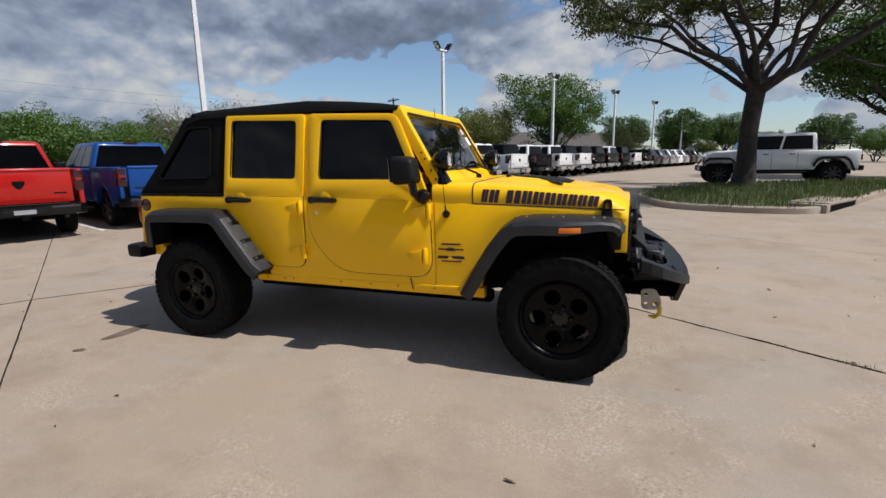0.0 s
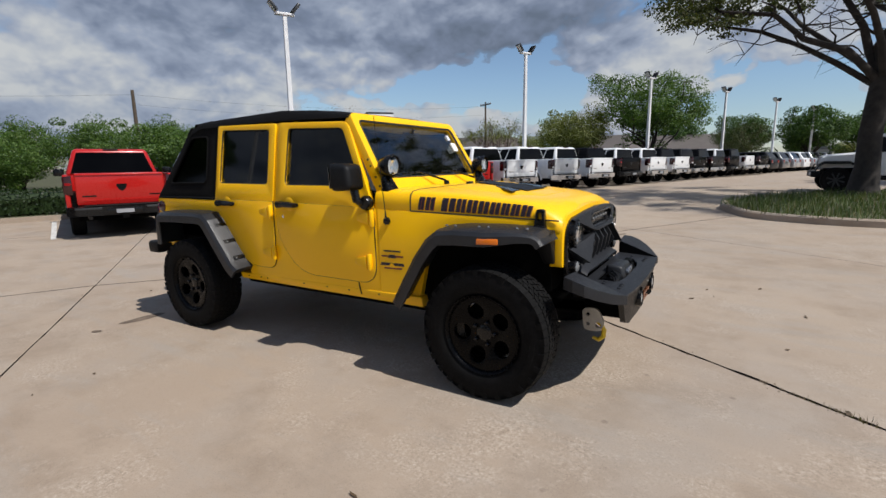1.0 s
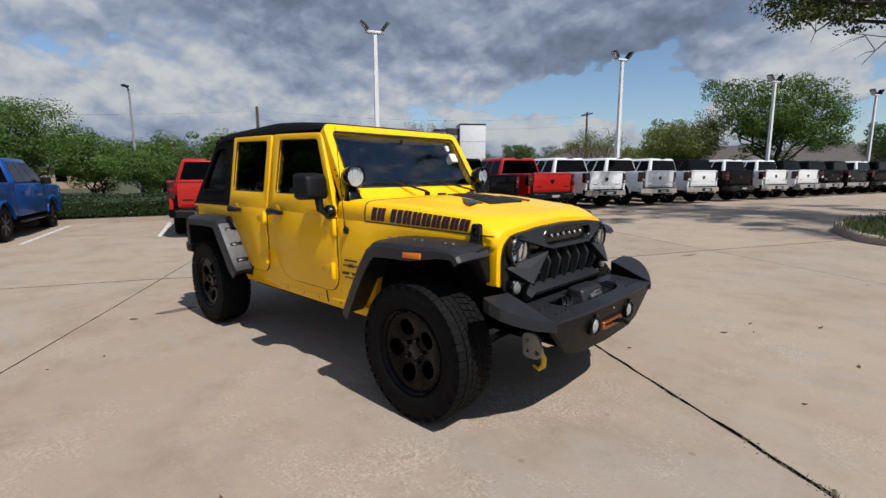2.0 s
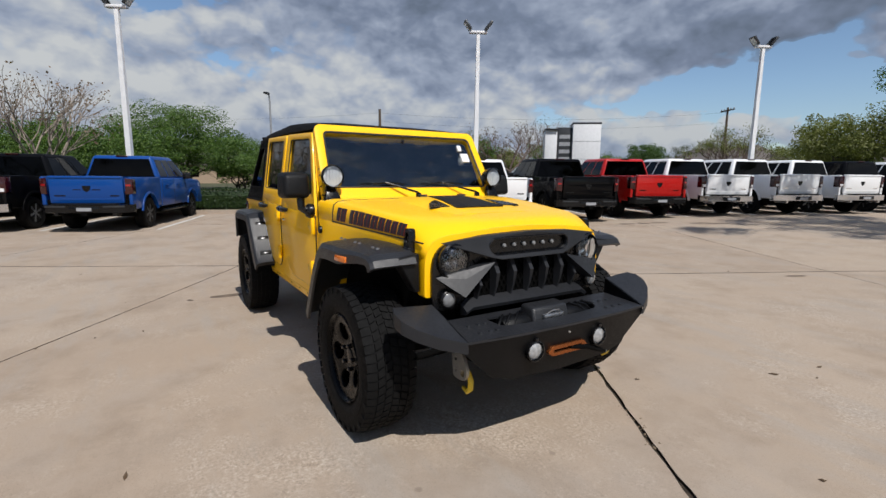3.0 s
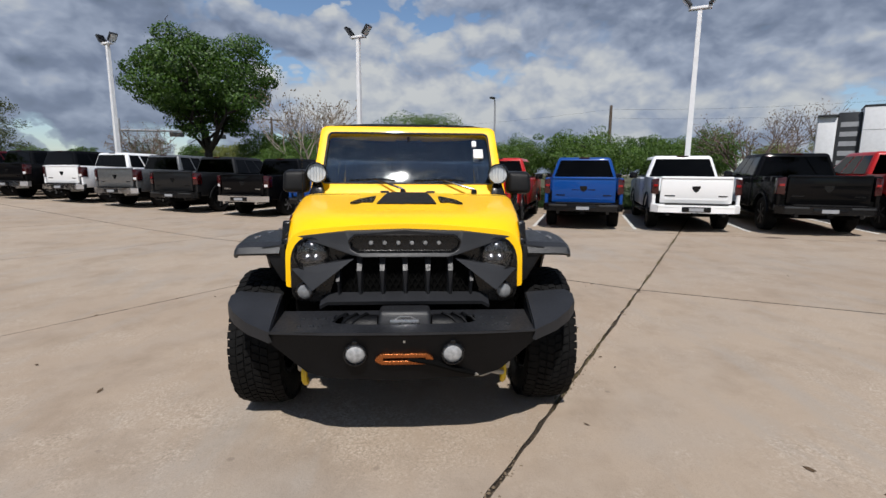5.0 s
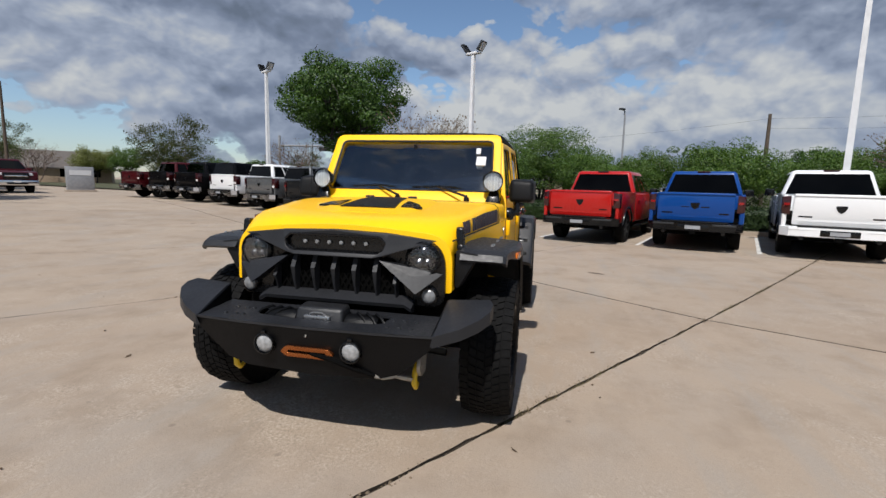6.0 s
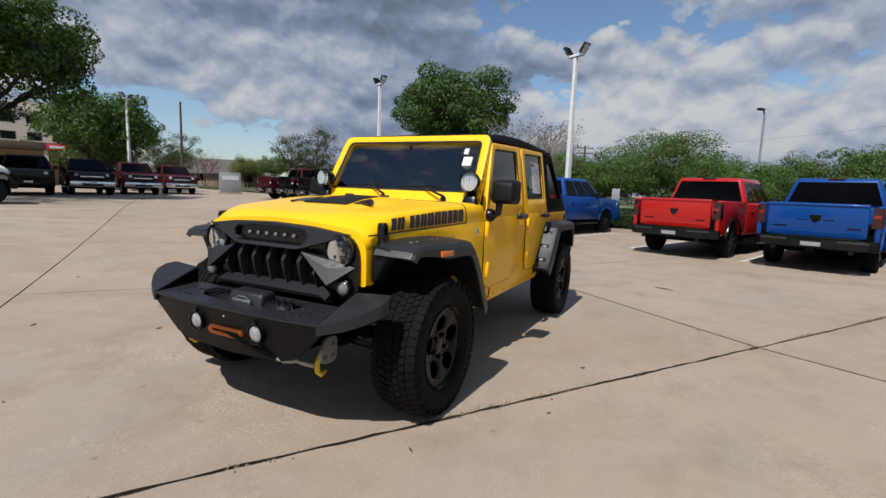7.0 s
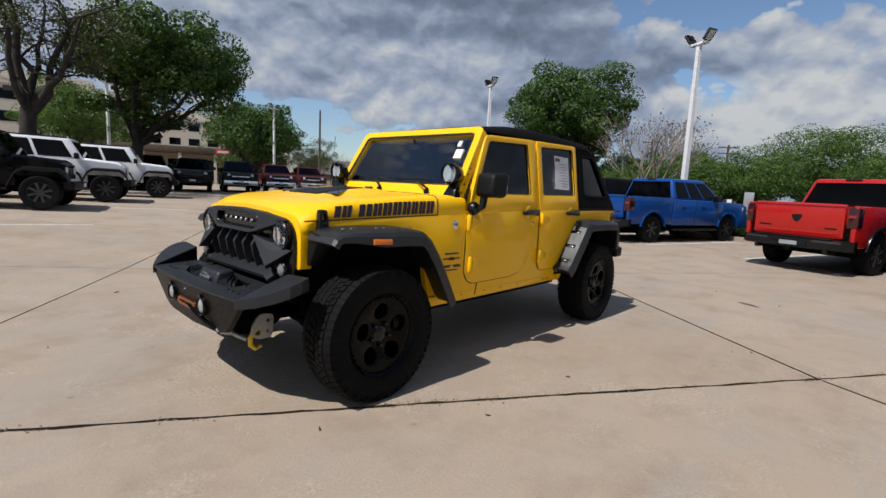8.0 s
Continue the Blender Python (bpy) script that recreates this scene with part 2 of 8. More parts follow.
def paint(name, col, rough=0.32, flake=0.0, coat=0.8, spec=0.5):
    """Car paint under clear coat, with a trace of dust."""
    m, nt, b = principled(name)
    a = noise_of(nt, 1.6, 4)
    d = noise_of(nt, 45, 5)
    dust = tuple(x * 0.88 + 0.004 for x in col)
    nt.links.new(mix_of(nt, ramp_of(nt, a, [(0.4, (0, 0, 0)), (0.8, (0.55, 0.55, 0.55))]), col, dust), b.inputs["Base Color"])
    nt.links.new(ramp_of(nt, d, [(0.35, (rough - 0.05,) * 3), (0.75, (rough + 0.08,) * 3)]), b.inputs["Roughness"])
    b.inputs["Coat Weight"].default_value, b.inputs["Coat Roughness"].default_value = coat, 0.05
    b.inputs["Specular IOR Level"].default_value = spec
    b.inputs["Metallic"].default_value = flake
    bump_of(nt, b, noise_of(nt, 2.2, 1), 0.03, 0.02)
    return m


def glass(name, tint, rough=0.02, ior=1.55):
    """Tinted window glass: mirror-like on top, letting some light through."""
    m, nt, b = principled(name)
    out = nt.nodes["Material Output"]
    tr = nt.nodes.new("ShaderNodeBsdfTransparent")
    tr.inputs[0].default_value = (*tint, 1)
    gl = nt.nodes.new("ShaderNodeBsdfGlossy")
    nt.links.new(ramp_of(nt, noise_of(nt, 9, 4), [(0.3, (rough,) * 3), (0.8, (rough + 0.03,) * 3)]), gl.inputs["Roughness"])
    gl.inputs[0].default_value = (1, 1, 1, 1)
    fr = nt.nodes.new("ShaderNodeFresnel")
    fr.inputs[0].default_value = ior
    mx = nt.nodes.new("ShaderNodeMixShader")
    nt.links.new(fr.outputs[0], mx.inputs[0])
    nt.links.new(tr.outputs[0], mx.inputs[1])
    nt.links.new(gl.outputs[0], mx.inputs[2])
    nt.links.new(mx.outputs[0], out.inputs[0])
    nt.nodes.remove(b)
    return m


def concrete(name, tone=(1, 1, 1)):
    m, nt, b = principled(name)
    geo = nt.nodes.new("ShaderNodeNewGeometry")

    def n(scale, detail=4, rough=0.55):
        t = nt.nodes.new("ShaderNodeTexNoise")
        nt.links.new(geo.outputs["Position"], t.inputs["Vector"])
        t.inputs["Scale"].default_value, t.inputs["Detail"].default_value, t.inputs["Roughness"].default_value = scale, detail, rough
        return t.outputs[0]

    big, mid, grit, worn = n(0.35, 5, 0.6), n(1.3, 8, 0.68), n(160, 3, 0.7), n(0.8, 10, 0.80)
    fleck, tint = n(60, 4, 0.75), n(0.55, 6, 0.62)
    base = ramp_of(nt, big, [(0.3, (0.335, 0.272, 0.220)), (0.5, (0.375, 0.310, 0.254)), (0.72, (0.41, 0.345, 0.286))])
    info = nt.nodes.new("ShaderNodeObjectInfo")
    base = mix_of(nt, 0.30, base, ramp_of(nt, info.outputs["Random"], [(0.0, (0.32, 0.255, 0.2)), (1.0, (0.45, 0.38, 0.31))]))
    # grey and brown blotches, then worn patches of pale and dark aggregate
    base = mix_of(nt, ramp_of(nt, tint, [(0.48, (0, 0, 0)), (0.68, (0.55, 0.55, 0.55))]), base, (0.34, 0.315, 0.295))
    base = mix_of(nt, ramp_of(nt, mid, [(0.48, (0, 0, 0)), (0.72, (0.75, 0.75, 0.75))]), base, (0.25, 0.20, 0.158))
    chips = ramp_of(nt, fleck, [(0.36, (0.20, 0.165, 0.135)), (0.44, (0.34, 0.285, 0.235)), (0.52, (0.42, 0.36, 0.305)), (0.62, (0.60, 0.54, 0.48))])
    base = mix_of(nt, ramp_of(nt, worn, [(0.48, (0, 0, 0)), (0.64, (0.78, 0.78, 0.78))]), base, chips)
    # long grey and pale streaks left by finishing and traffic
    turn = nt.nodes.new("ShaderNodeMapping")
    nt.links.new(geo.outputs["Position"], turn.inputs[0])
    turn.inputs["Rotation"].default_value, turn.inputs["Scale"].default_value = (0, 0, radians(-147)), (0.5, 2.6, 1.0)
    streak = nt.nodes.new("ShaderNodeTexNoise")
    nt.links.new(turn.outputs[0], streak.inputs["Vector"])
    streak.inputs["Scale"].default_value, streak.inputs["Detail"].default_value, streak.inputs["Roughness"].default_value = 1.1, 8.0, 0.66
    base = mix_of(nt, ramp_of(nt, streak.outputs[0], [(0.52, (0, 0, 0)), (0.66, (0.5, 0.5, 0.5))]), base, (0.335, 0.315, 0.295))
    base = mix_of(nt, ramp_of(nt, streak.outputs[0], [(0.30, (0.45, 0.45, 0.45)), (0.44, (0, 0, 0))]), base, (0.42, 0.345, 0.28))
    speck = ramp_of(nt, grit, [(0.28, (0.62, 0.60, 0.58)), (0.42, (0.93, 0.93, 0.93)), (0.60, (1, 1, 1)), (0.74, (1.0, 1.0, 1.0))])
    base = mix_of(nt, 0.8, base, speck, "MULTIPLY")
    vor = nt.nodes.new("ShaderNodeTexVoronoi")
    nt.links.new(geo.outputs["Position"], vor.inputs["Vector"])
    vor.inputs["Scale"].default_value = 3.1
    spots = ramp_of(nt, vor.outputs["Distance"], [(0.0, (1, 1, 1)), (0.045, (0.7, 0.7, 0.7)), (0.07, (0, 0, 0))])
    gate = ramp_of(nt, n(0.6, 2), [(0.55, (0, 0, 0)), (0.6, (0.5, 0.5, 0.5))])
    base = mix_of(nt, mix_of(nt, 1.0, spots, gate, "MULTIPLY"), base, (0.13, 0.10, 0.08))
    base = mix_of(nt, 1.0, base, tone, "MULTIPLY")
    nt.links.new(base, b.inputs["Base Color"])
    nt.links.new(ramp_of(nt, mid, [(0.3, (0.72,) * 3), (0.7, (0.88,) * 3)]), b.inputs["Roughness"])
    b.inputs["Specular IOR Level"].default_value = 0.35
    bump_of(nt, b, fleck, 0.30, 0.008)
    return m


def leafy(name, cols, trans=0.35):
    """Leaves: tone varies from leaf to leaf and light shines through."""
    m, nt, b = principled(name)
    out = nt.nodes["Material Output"]
    geo = nt.nodes.new("ShaderNodeNewGeometry")
    k = len(cols) - 1
    c = ramp_of(nt, geo.outputs["Random Per Island"], [(i / k, x) for i, x in enumerate(cols)])
    nt.links.new(c, b.inputs["Base Color"])
    b.inputs["Roughness"].default_value = 0.55
    tl = nt.nodes.new("ShaderNodeBsdfTranslucent")
    nt.links.new(mix_of(nt, 1.0, c, (1.15, 1.3, 0.5), "MULTIPLY"), tl.inputs[0])
    mx = nt.nodes.new("ShaderNodeMixShader")
    mx.inputs[0].default_value = trans
    nt.links.new(b.outputs[0], mx.inputs[1])
    nt.links.new(tl.outputs[0], mx.inputs[2])
    nt.links.new(mx.outputs[0], out.inputs[0])
    return m


M = {}
M["concrete"] = concrete("concrete", (0.94, 0.90, 0.835))
M["kerb"] = concrete("kerb_concrete", (0.93, 0.91, 0.87))
M["dirt"] = plain("joint_dirt", (0.050, 0.034, 0.020), 0.95, vary=0.85, scale=45, bump=1.0, bscale=90)
M["sand"] = plain("joint_sand", (0.20, 0.15, 0.10), 0.95, vary=0.4, scale=30)
M["yellow"] = paint("yellow_paint", (0.97, 0.535, 0.0015), 0.42, 0.0, 0.32, 0.22)
M["seal"] = plain("rubber_and_gap_black", (0.012, 0.012, 0.012), 0.7)
M["plastic"] = plain("textured_black_plastic", (0.006, 0.0063, 0.0072), 0.5, vary=0.2, spec=0.22, bump=0.35, bscale=900)
M["flare"] = plain("sun_greyed_plastic", (0.017, 0.0175, 0.0195), 0.40, vary=0.25, bump=0.35, bscale=700)
M["gloss"] = plain("gloss_black", (0.004, 0.004, 0.0045), 0.25, coat=0.15, spec=0.3)
M["gun"] = plain("satin_black_plastic", (0.017, 0.018, 0.021), 0.46, vary=0.2, spec=0.36, bump=0.04, bscale=800)
M["steel_black"] = plain("powder_coated_steel", (0.0036, 0.0038, 0.0045), 0.42, vary=0.3, spec=0.17, bump=0.3, bscale=600)
M["fabric"] = plain("black_canvas", (0.0035, 0.0035, 0.004), 0.85, vary=0.3, scale=3, bump=0.5, bscale=500, spec=0.15)
M["vinyl"] = glass("smoked_vinyl", (0.03, 0.03, 0.034), 0.06, 1.22)
M["tint"] = glass("dark_tinted_glass", (0.075, 0.085, 0.095), 0.015, 1.33)
M["screen"] = glass("windscreen_glass", (0.42, 0.47, 0.47), 0.012, 1.9)
M["lens"] = glass("clear_lens", (0.86, 0.88, 0.9), 0.03)
M["tyre"] = plain("tyre_rubber", (0.0055, 0.0055, 0.0057), 0.78, spec=0.14, vary=0.35, scale=12, bump=0.3, bscale=300)
M["rim"] = plain("black_alloy", (0.0018, 0.0018, 0.0021), 0.26, coat=0.0, spec=0.12)
M["under"] = plain("chassis_black", (0.002, 0.002, 0.002), 0.9, spec=0.08)
M["chrome"] = plain("chrome", (0.75, 0.76, 0.78), 0.12, metal=1.0, vary=0.04)
M["alloy"] = plain("machined_alloy", (0.42, 0.43, 0.45), 0.3, metal=0.9, vary=0.1)
M["reflector"] = plain("lamp_reflector", (0.13, 0.132, 0.14), 0.24, metal=1.0, vary=0.3)
M["amber"] = plain("amber_lens", (0.72, 0.17, 0.01), 0.2, coat=0.5)
M["red_lens"] = plain("red_lens", (0.28, 0.008, 0.01), 0.18, coat=0.6)
M["dark_red_lens"] = plain("dark_red_lens", (0.035, 0.003, 0.004), 0.18, coat=0.5)
M["hook"] = plain("yellow_hook_paint", (0.75, 0.50, 0.02), 0.4)
M["zinc"] = plain("zinc_steel", (0.42, 0.40, 0.36), 0.45, metal=0.6, vary=0.2)
M["copper"] = plain("orange_anodised_alloy", (0.34, 0.105, 0.03), 0.28, metal=0.85)
M["white_lens"] = plain("frosted_lens", (0.72, 0.73, 0.74), 0.2, coat=0.4, vary=0.2, scale=40)
M["fog_glass"] = plain("fog_lamp_glass", (0.33, 0.335, 0.34), 0.12, coat=0.6, vary=0.28, scale=45)
M["smoked"] = plain("smoked_clear_lens", (0.20, 0.205, 0.21), 0.15, coat=0.5, vary=0.3, scale=60)
M["decal"] = plain("dark_decal", (0.020, 0.012, 0.02), 0.4)
M["decal_red"] = plain("red_decal_edge", (0.16, 0.02, 0.02), 0.4)
M["paper"] = plain("white_paper", (0.72, 0.72, 0.74), 0.8, vary=0.05)
M["print"] = plain("printed_ink", (0.22, 0.24, 0.30), 0.8)
M["seat"] = plain("dark_seat_cloth", (0.015, 0.015, 0.017), 0.85)
M["white_pole"] = plain("white_painted_steel", (0.72, 0.73, 0.74), 0.45, vary=0.06)
M["line"] = plain("worn_white_line", (0.62, 0.61, 0.58), 0.8, vary=0.25, scale=7, fine=25)
M["bark"] = plain("grey_bark", (0.036, 0.030, 0.026), 0.9, vary=0.45, scale=5, bump=0.9, bscale=14)
M["bark_pale"] = plain("pale_bark", (0.32, 0.27, 0.22), 0.9, vary=0.3, scale=5)
M["twig"] = plain("brown_twigs", (0.16, 0.115, 0.095), 0.9, vary=0.3)
M["grass"] = leafy("grass_blades", [(0.035, 0.065, 0.016), (0.06, 0.10, 0.024), (0.10, 0.13, 0.04), (0.16, 0.135, 0.07)], 0.3)
M["turf"] = plain("turf_soil", (0.075, 0.078, 0.034), 0.95, vary=0.4, scale=1.2)
M["oak"] = leafy("oak_leaves", [(0.016, 0.042, 0.006), (0.032, 0.075, 0.010), (0.055, 0.115, 0.015), (0.085, 0.16, 0.022)])
M["oak_olive"] = leafy("olive_oak_leaves", [(0.022, 0.032, 0.010), (0.042, 0.058, 0.016), (0.065, 0.08, 0.022), (0.10, 0.10, 0.034)])
M["fresh"] = leafy("spring_leaves", [(0.028, 0.065, 0.010), (0.055, 0.115, 0.016), (0.085, 0.155, 0.022), (0.12, 0.185, 0.035)])
M["yellowgreen"] = leafy("yellow_green_leaves", [(0.11, 0.13, 0.03), (0.16, 0.18, 0.045), (0.21, 0.22, 0.07)])
M["budding"] = leafy("brown_buds", [(0.13, 0.085, 0.06), (0.19, 0.13, 0.095), (0.24, 0.17, 0.12)])
M["hedge"] = leafy("hedge_leaves", [(0.008, 0.02, 0.005), (0.02, 0.042, 0.010), (0.036, 0.068, 0.015)])
M["wood_pole"] = plain("weathered_pole", (0.10, 0.075, 0.055), 0.9, vary=0.3)
M["wall_cream"] = plain("cream_wall", (0.55, 0.50, 0.42), 0.85, vary=0.08)
M["wall_tan"] = plain("tan_brick_wall", (0.36, 0.27, 0.19), 0.9, vary=0.15)
M["roof"] = plain("grey_shingle", (0.12, 0.105, 0.095), 0.9, vary=0.25)
M["sign_grey"] = plain("grey_sign_panel", (0.30, 0.31, 0.33), 0.5)
M["sign_white"] = plain("white_sign_panel", (0.66, 0.67, 0.69), 0.45, vary=0.05)
M["sign_red"] = plain("red_sign_band", (0.50, 0.03, 0.03), 0.5)
M["wire"] = plain("cable", (0.03, 0.03, 0.03), 0.7)

# ---- the lot ----
JOINT = Vector((-0.835, 0.55, 0)).normalized()
ACROSS = Vector((0.55, 0.835, 0)).normalized()


def lot(a, b):
    """A place in the slab pattern: a along the main joint, b across it."""
    p = JOINT * a + ACROSS * b
    return p.x, p.y


A_LINES = [2.8 + 6.4 * k for k in range(-6, 4)]
B_LINES = [1.68 + 4.49 * k for k in range(-6, 7)]


def build_ground():
    sink = 0.020
    a0, a1, b0, b1 = A_LINES[0], A_LINES[-1], B_LINES[0], B_LINES[-1]
    al = [-900, -400, -160, -90, -60, -45, a0 - 0.02, a0] + [a0 + (a1 - a0) * i / 24 for i in range(1, 24)] + [a1, a1 + 0.02, 32, 45, 70, 110, 200, 450, 900]
    bl = [-900, -400, -160, -90, -60, -40, b0 - 0.02, b0] + [b0 + (b1 - b0) * i / 24 for i in range(1, 24)] + [b1, b1 + 0.02, 40, 60, 90, 160, 400, 900]
    bm = bmesh.new()
    g = []
    for a in al:
        r = []
        for b in bl:
            x, y = lot(a, b)
            inside = a0 <= a <= a1 and b0 <= b <= b1
            r.append(bm.verts.new((x, y, gz(x, y) - (sink if inside else 0.0))))
        g.append(r)
    for i in range(len(al) - 1):
        for j in range(len(bl) - 1):
            bm.faces.new((g[i][j], g[i][j + 1], g[i + 1][j + 1], g[i + 1][j]))
    ob = part("ground", bm, M["concrete"], None)
    ob.data.materials.append(M["dirt"])
    for f in ob.data.polygons:
        q = f.center
        if a0 < q.x * JOINT.x + q.y * JOINT.y < a1 and b0 < q.x * ACROSS.x + q.y * ACROSS.y < b1:
            f.material_index = 1
    tagged(ob, "warm beige weathered concrete of a wide car lot", "ground", kind="structure")
    return ob


def slab_corner(i, j, di, dj):
    """Corner of the slab, pulled back by half its joint."""
    a, b = A_LINES[i + di], B_LINES[j + dj]
    if i + di == 6 and abs(b - 1.68) < 0.01:
        a = 2.60
    if i + di == 6 and abs(b + 2.81) < 0.01:
        a = 3.16
    wide = 0.0135 if abs(b - 1.68) < 0.01 else 0.0055
    a += (0.014 if i + di == 6 else 0.008) * (1 - 2 * di)
    b += wide * (1 - 2 * dj)
    return a, b


def build_slabs(ground):
    rng = random.Random(4)
    for i in range(len(A_LINES) - 1):
        for j in range(len(B_LINES) - 1):
            c = [slab_corner(i, j, *d) for d in ((0, 0), (1, 0), (1, 1), (0, 1))]
            cx, cy = lot(sum(p[0] for p in c) / 4, sum(p[1] for p in c) / 4)
            crack = [abs(B_LINES[j + d] - 1.68) < 0.01 and 2 <= i <= 7 for d in (0, 1)]
            m, n = (64 if any(crack) else 4), 4
            bm = bmesh.new()
            top = []
            for u in range(m + 1):
                r = []
                for v in range(n + 1):
                    s, t = u / m, v / n
                    a = (1 - t) * ((1 - s) * c[0][0] + s * c[1][0]) + t * ((1 - s) * c[3][0] + s * c[2][0])
                    b = (1 - t) * ((1 - s) * c[0][1] + s * c[1][1]) + t * ((1 - s) * c[3][1] + s * c[2][1])
                    if v in (0, n):  # ragged, spalled edges
                        b += rng.uniform(-0.004, 0.004) + (0.007 * noise.noise((a * 2.6, b, 3)) + rng.uniform(-0.007, 0.007) if crack[v > 0] else 0.0)
                    x, y = lot(a, b)
                    r.append(bm.verts.new((x - cx, y - cy, gz(x, y))))
                top.append(r)
            for u in range(m):
                for v in range(n):
                    bm.faces.new((top[u][v], top[u][v + 1], top[u + 1][v + 1], top[u + 1][v]))
            rim = [top[u][0] for u in range(m + 1)] + [top[m][v] for v in range(1, n + 1)] + [top[u][n] for u in range(m - 1, -1, -1)] + [top[0][v] for v in range(n - 1, 0, -1)]
            low = [bm.verts.new((v.co.x, v.co.y, v.co.z - 0.021)) for v in rim]
            for k in range(len(rim)):
                q = (k + 1) % len(rim)
                bm.faces.new((rim[k], rim[q], low[q], low[k])).material_index = 1
            ob = part("slab", bm, M["concrete"], ground)
            ob.data.materials.append(M["dirt"])
            ob.location = (cx, cy, 0)


def strip(bm, pts, w, lift):
    """A flat painted strip on the ground along a line."""
    vs = []
    for i, p in enumerate(pts):
        q = Vector(pts[min(i + 1, len(pts) - 1)]) - Vector(pts[max(i - 1, 0)])
        nrm = Vector((-q.y, q.x)).normalized() * w / 2
        vs.append([bm.verts.new((p[0] + s * nrm.x, p[1] + s * nrm.y, gz(p[0] + s * nrm.x, p[1] + s * nrm.y) + lift)) for s in (-1, 1)])
    for a, b in zip(vs, vs[1:]):
        bm.faces.new((a[0], b[0], b[1], a[1]))


def build_lines():
    for k in range(-6, 12):
        s = -0.05 + 2.65 * k - 2.38
        bm = bmesh.new()
        strip(bm, [row(s, 9.3 + 0.48 * i) for i in range(10)], 0.10, 0.004)
        tagged(part("parking_line", bm, M["line"], None), "worn white painted parking bay line", "line", "bay lines", "structure")
    for p, q in (((2.2, -13.4), (-2.2, -12.4)), ((3.4, -9.6), (0.8, -9.2)), ((-1.0, -15.6), (-4.6, -14.8))):
        bm = bmesh.new()
        strip(bm, [(p[0] + (q[0] - p[0]) * i / 6, p[1] + (q[1] - p[1]) * i / 6) for i in range(7)], 0.10, 0.004)
        tagged(part("parking_line", bm, M["line"], None), "worn white painted parking bay line", "line", "bay lines", "structure")


def kerb_run(name, pts, w=0.15, h=0.15, closed=False, label="pale concrete kerb with chipped edge"):
    """A kerb along a line on the ground; w goes to the line's left."""
    k = len(pts)
    rings = []
    for i, p in enumerate(pts):
        a = Vector(pts[(i - 1) % k] if closed or i else pts[0])
        b = Vector(pts[(i + 1) % k] if closed or i < k - 1 else pts[-1])
        d = (b - a).normalized()
        nrm = Vector((-d.y, d.x))
        ring = []
        for u, v in ((0, -0.05), (0.005, h - 0.03), (0.03, h), (w, h), (w, -0.05)):
            x, y = p[0] + nrm.x * u, p[1] + nrm.y * u
            ring.append((x, y, gz(p[0], p[1]) + v))
        rings.append(ring)
    if closed:
        rings.append(rings[0])
    bm = bmesh.new()
    loft(bm, rings, True, not closed)
    bmesh.ops.remove_doubles(bm, verts=bm.verts, dist=1e-5)
    return tagged(part(name, bm, M["kerb"], None), label, "kerb", kind="structure")


def spline(pts, n, closed=False):
    """A smooth line through points."""
    k = len(pts)
    out = []
    for i in range(k if closed else k - 1):
        p = [Vector(pts[(i + d) % k] if closed else pts[max(0, min(k - 1, i + d))]) for d in (-1, 0, 1, 2)]
        for j in range(n):
            t = j / n
            out.append(tuple(0.5 * (2 * p[1] + (p[2] - p[0]) * t + (2 * p[0] - 5 * p[1] + 4 * p[2] - p[3]) * t * t + (3 * p[1] - p[0] - 3 * p[2] + p[3]) * t ** 3)))
    if not closed:
        out.append(tuple(pts[-1]))
    return out


def sheet(name, outline, lift, mat, label, cat, step=None):
    """A flat bed that fills an outline on the ground."""
    bm = bmesh.new()
    vs = [bm.verts.new((x, y, gz(x, y) + lift)) for x, y in outline]
    es = [bm.edges.new((vs[i], vs[(i + 1) % len(vs)])) for i in range(len(vs))]
    bmesh.ops.triangle_fill(bm, edges=es, use_beauty=True)
    return tagged(part(name, bm, mat, None), label, cat, kind="structure")


def blades(bm, x, y, z, rng, h, w):
    a = rng.uniform(0, math.tau)
    lean = rng.uniform(0.1, 0.55) * h
    dx, dy = math.cos(a), math.sin(a)
    p = [(x - dy * w, y + dx * w, z), (x + dy * w, y - dx * w, z), (x + dx * lean, y + dy * lean, z + h)]
    bm.faces.new([bm.verts.new(q) for q in p])


ISLAND = [(2.75, 9.7), (3.25, 8.85), (4.5, 8.3), (5.7, 8.3), (6.4, 8.95), (7.6, 10.7), (9.4, 13.4), (12.2, 17.2), (11.2, 18.2), (8.4, 16.9), (5.4, 15.2), (3.2, 13.0), (2.45, 11.2)]


def inside(p, poly):
    x, y = p
    hit = False
    for i in range(len(poly)):
        (x0, y0), (x1, y1) = poly[i - 1], poly[i]
        if (y0 > y) != (y1 > y) and x < (x1 - x0) * (y - y0) / (y1 - y0) + x0:
            hit = not hit
    return hit


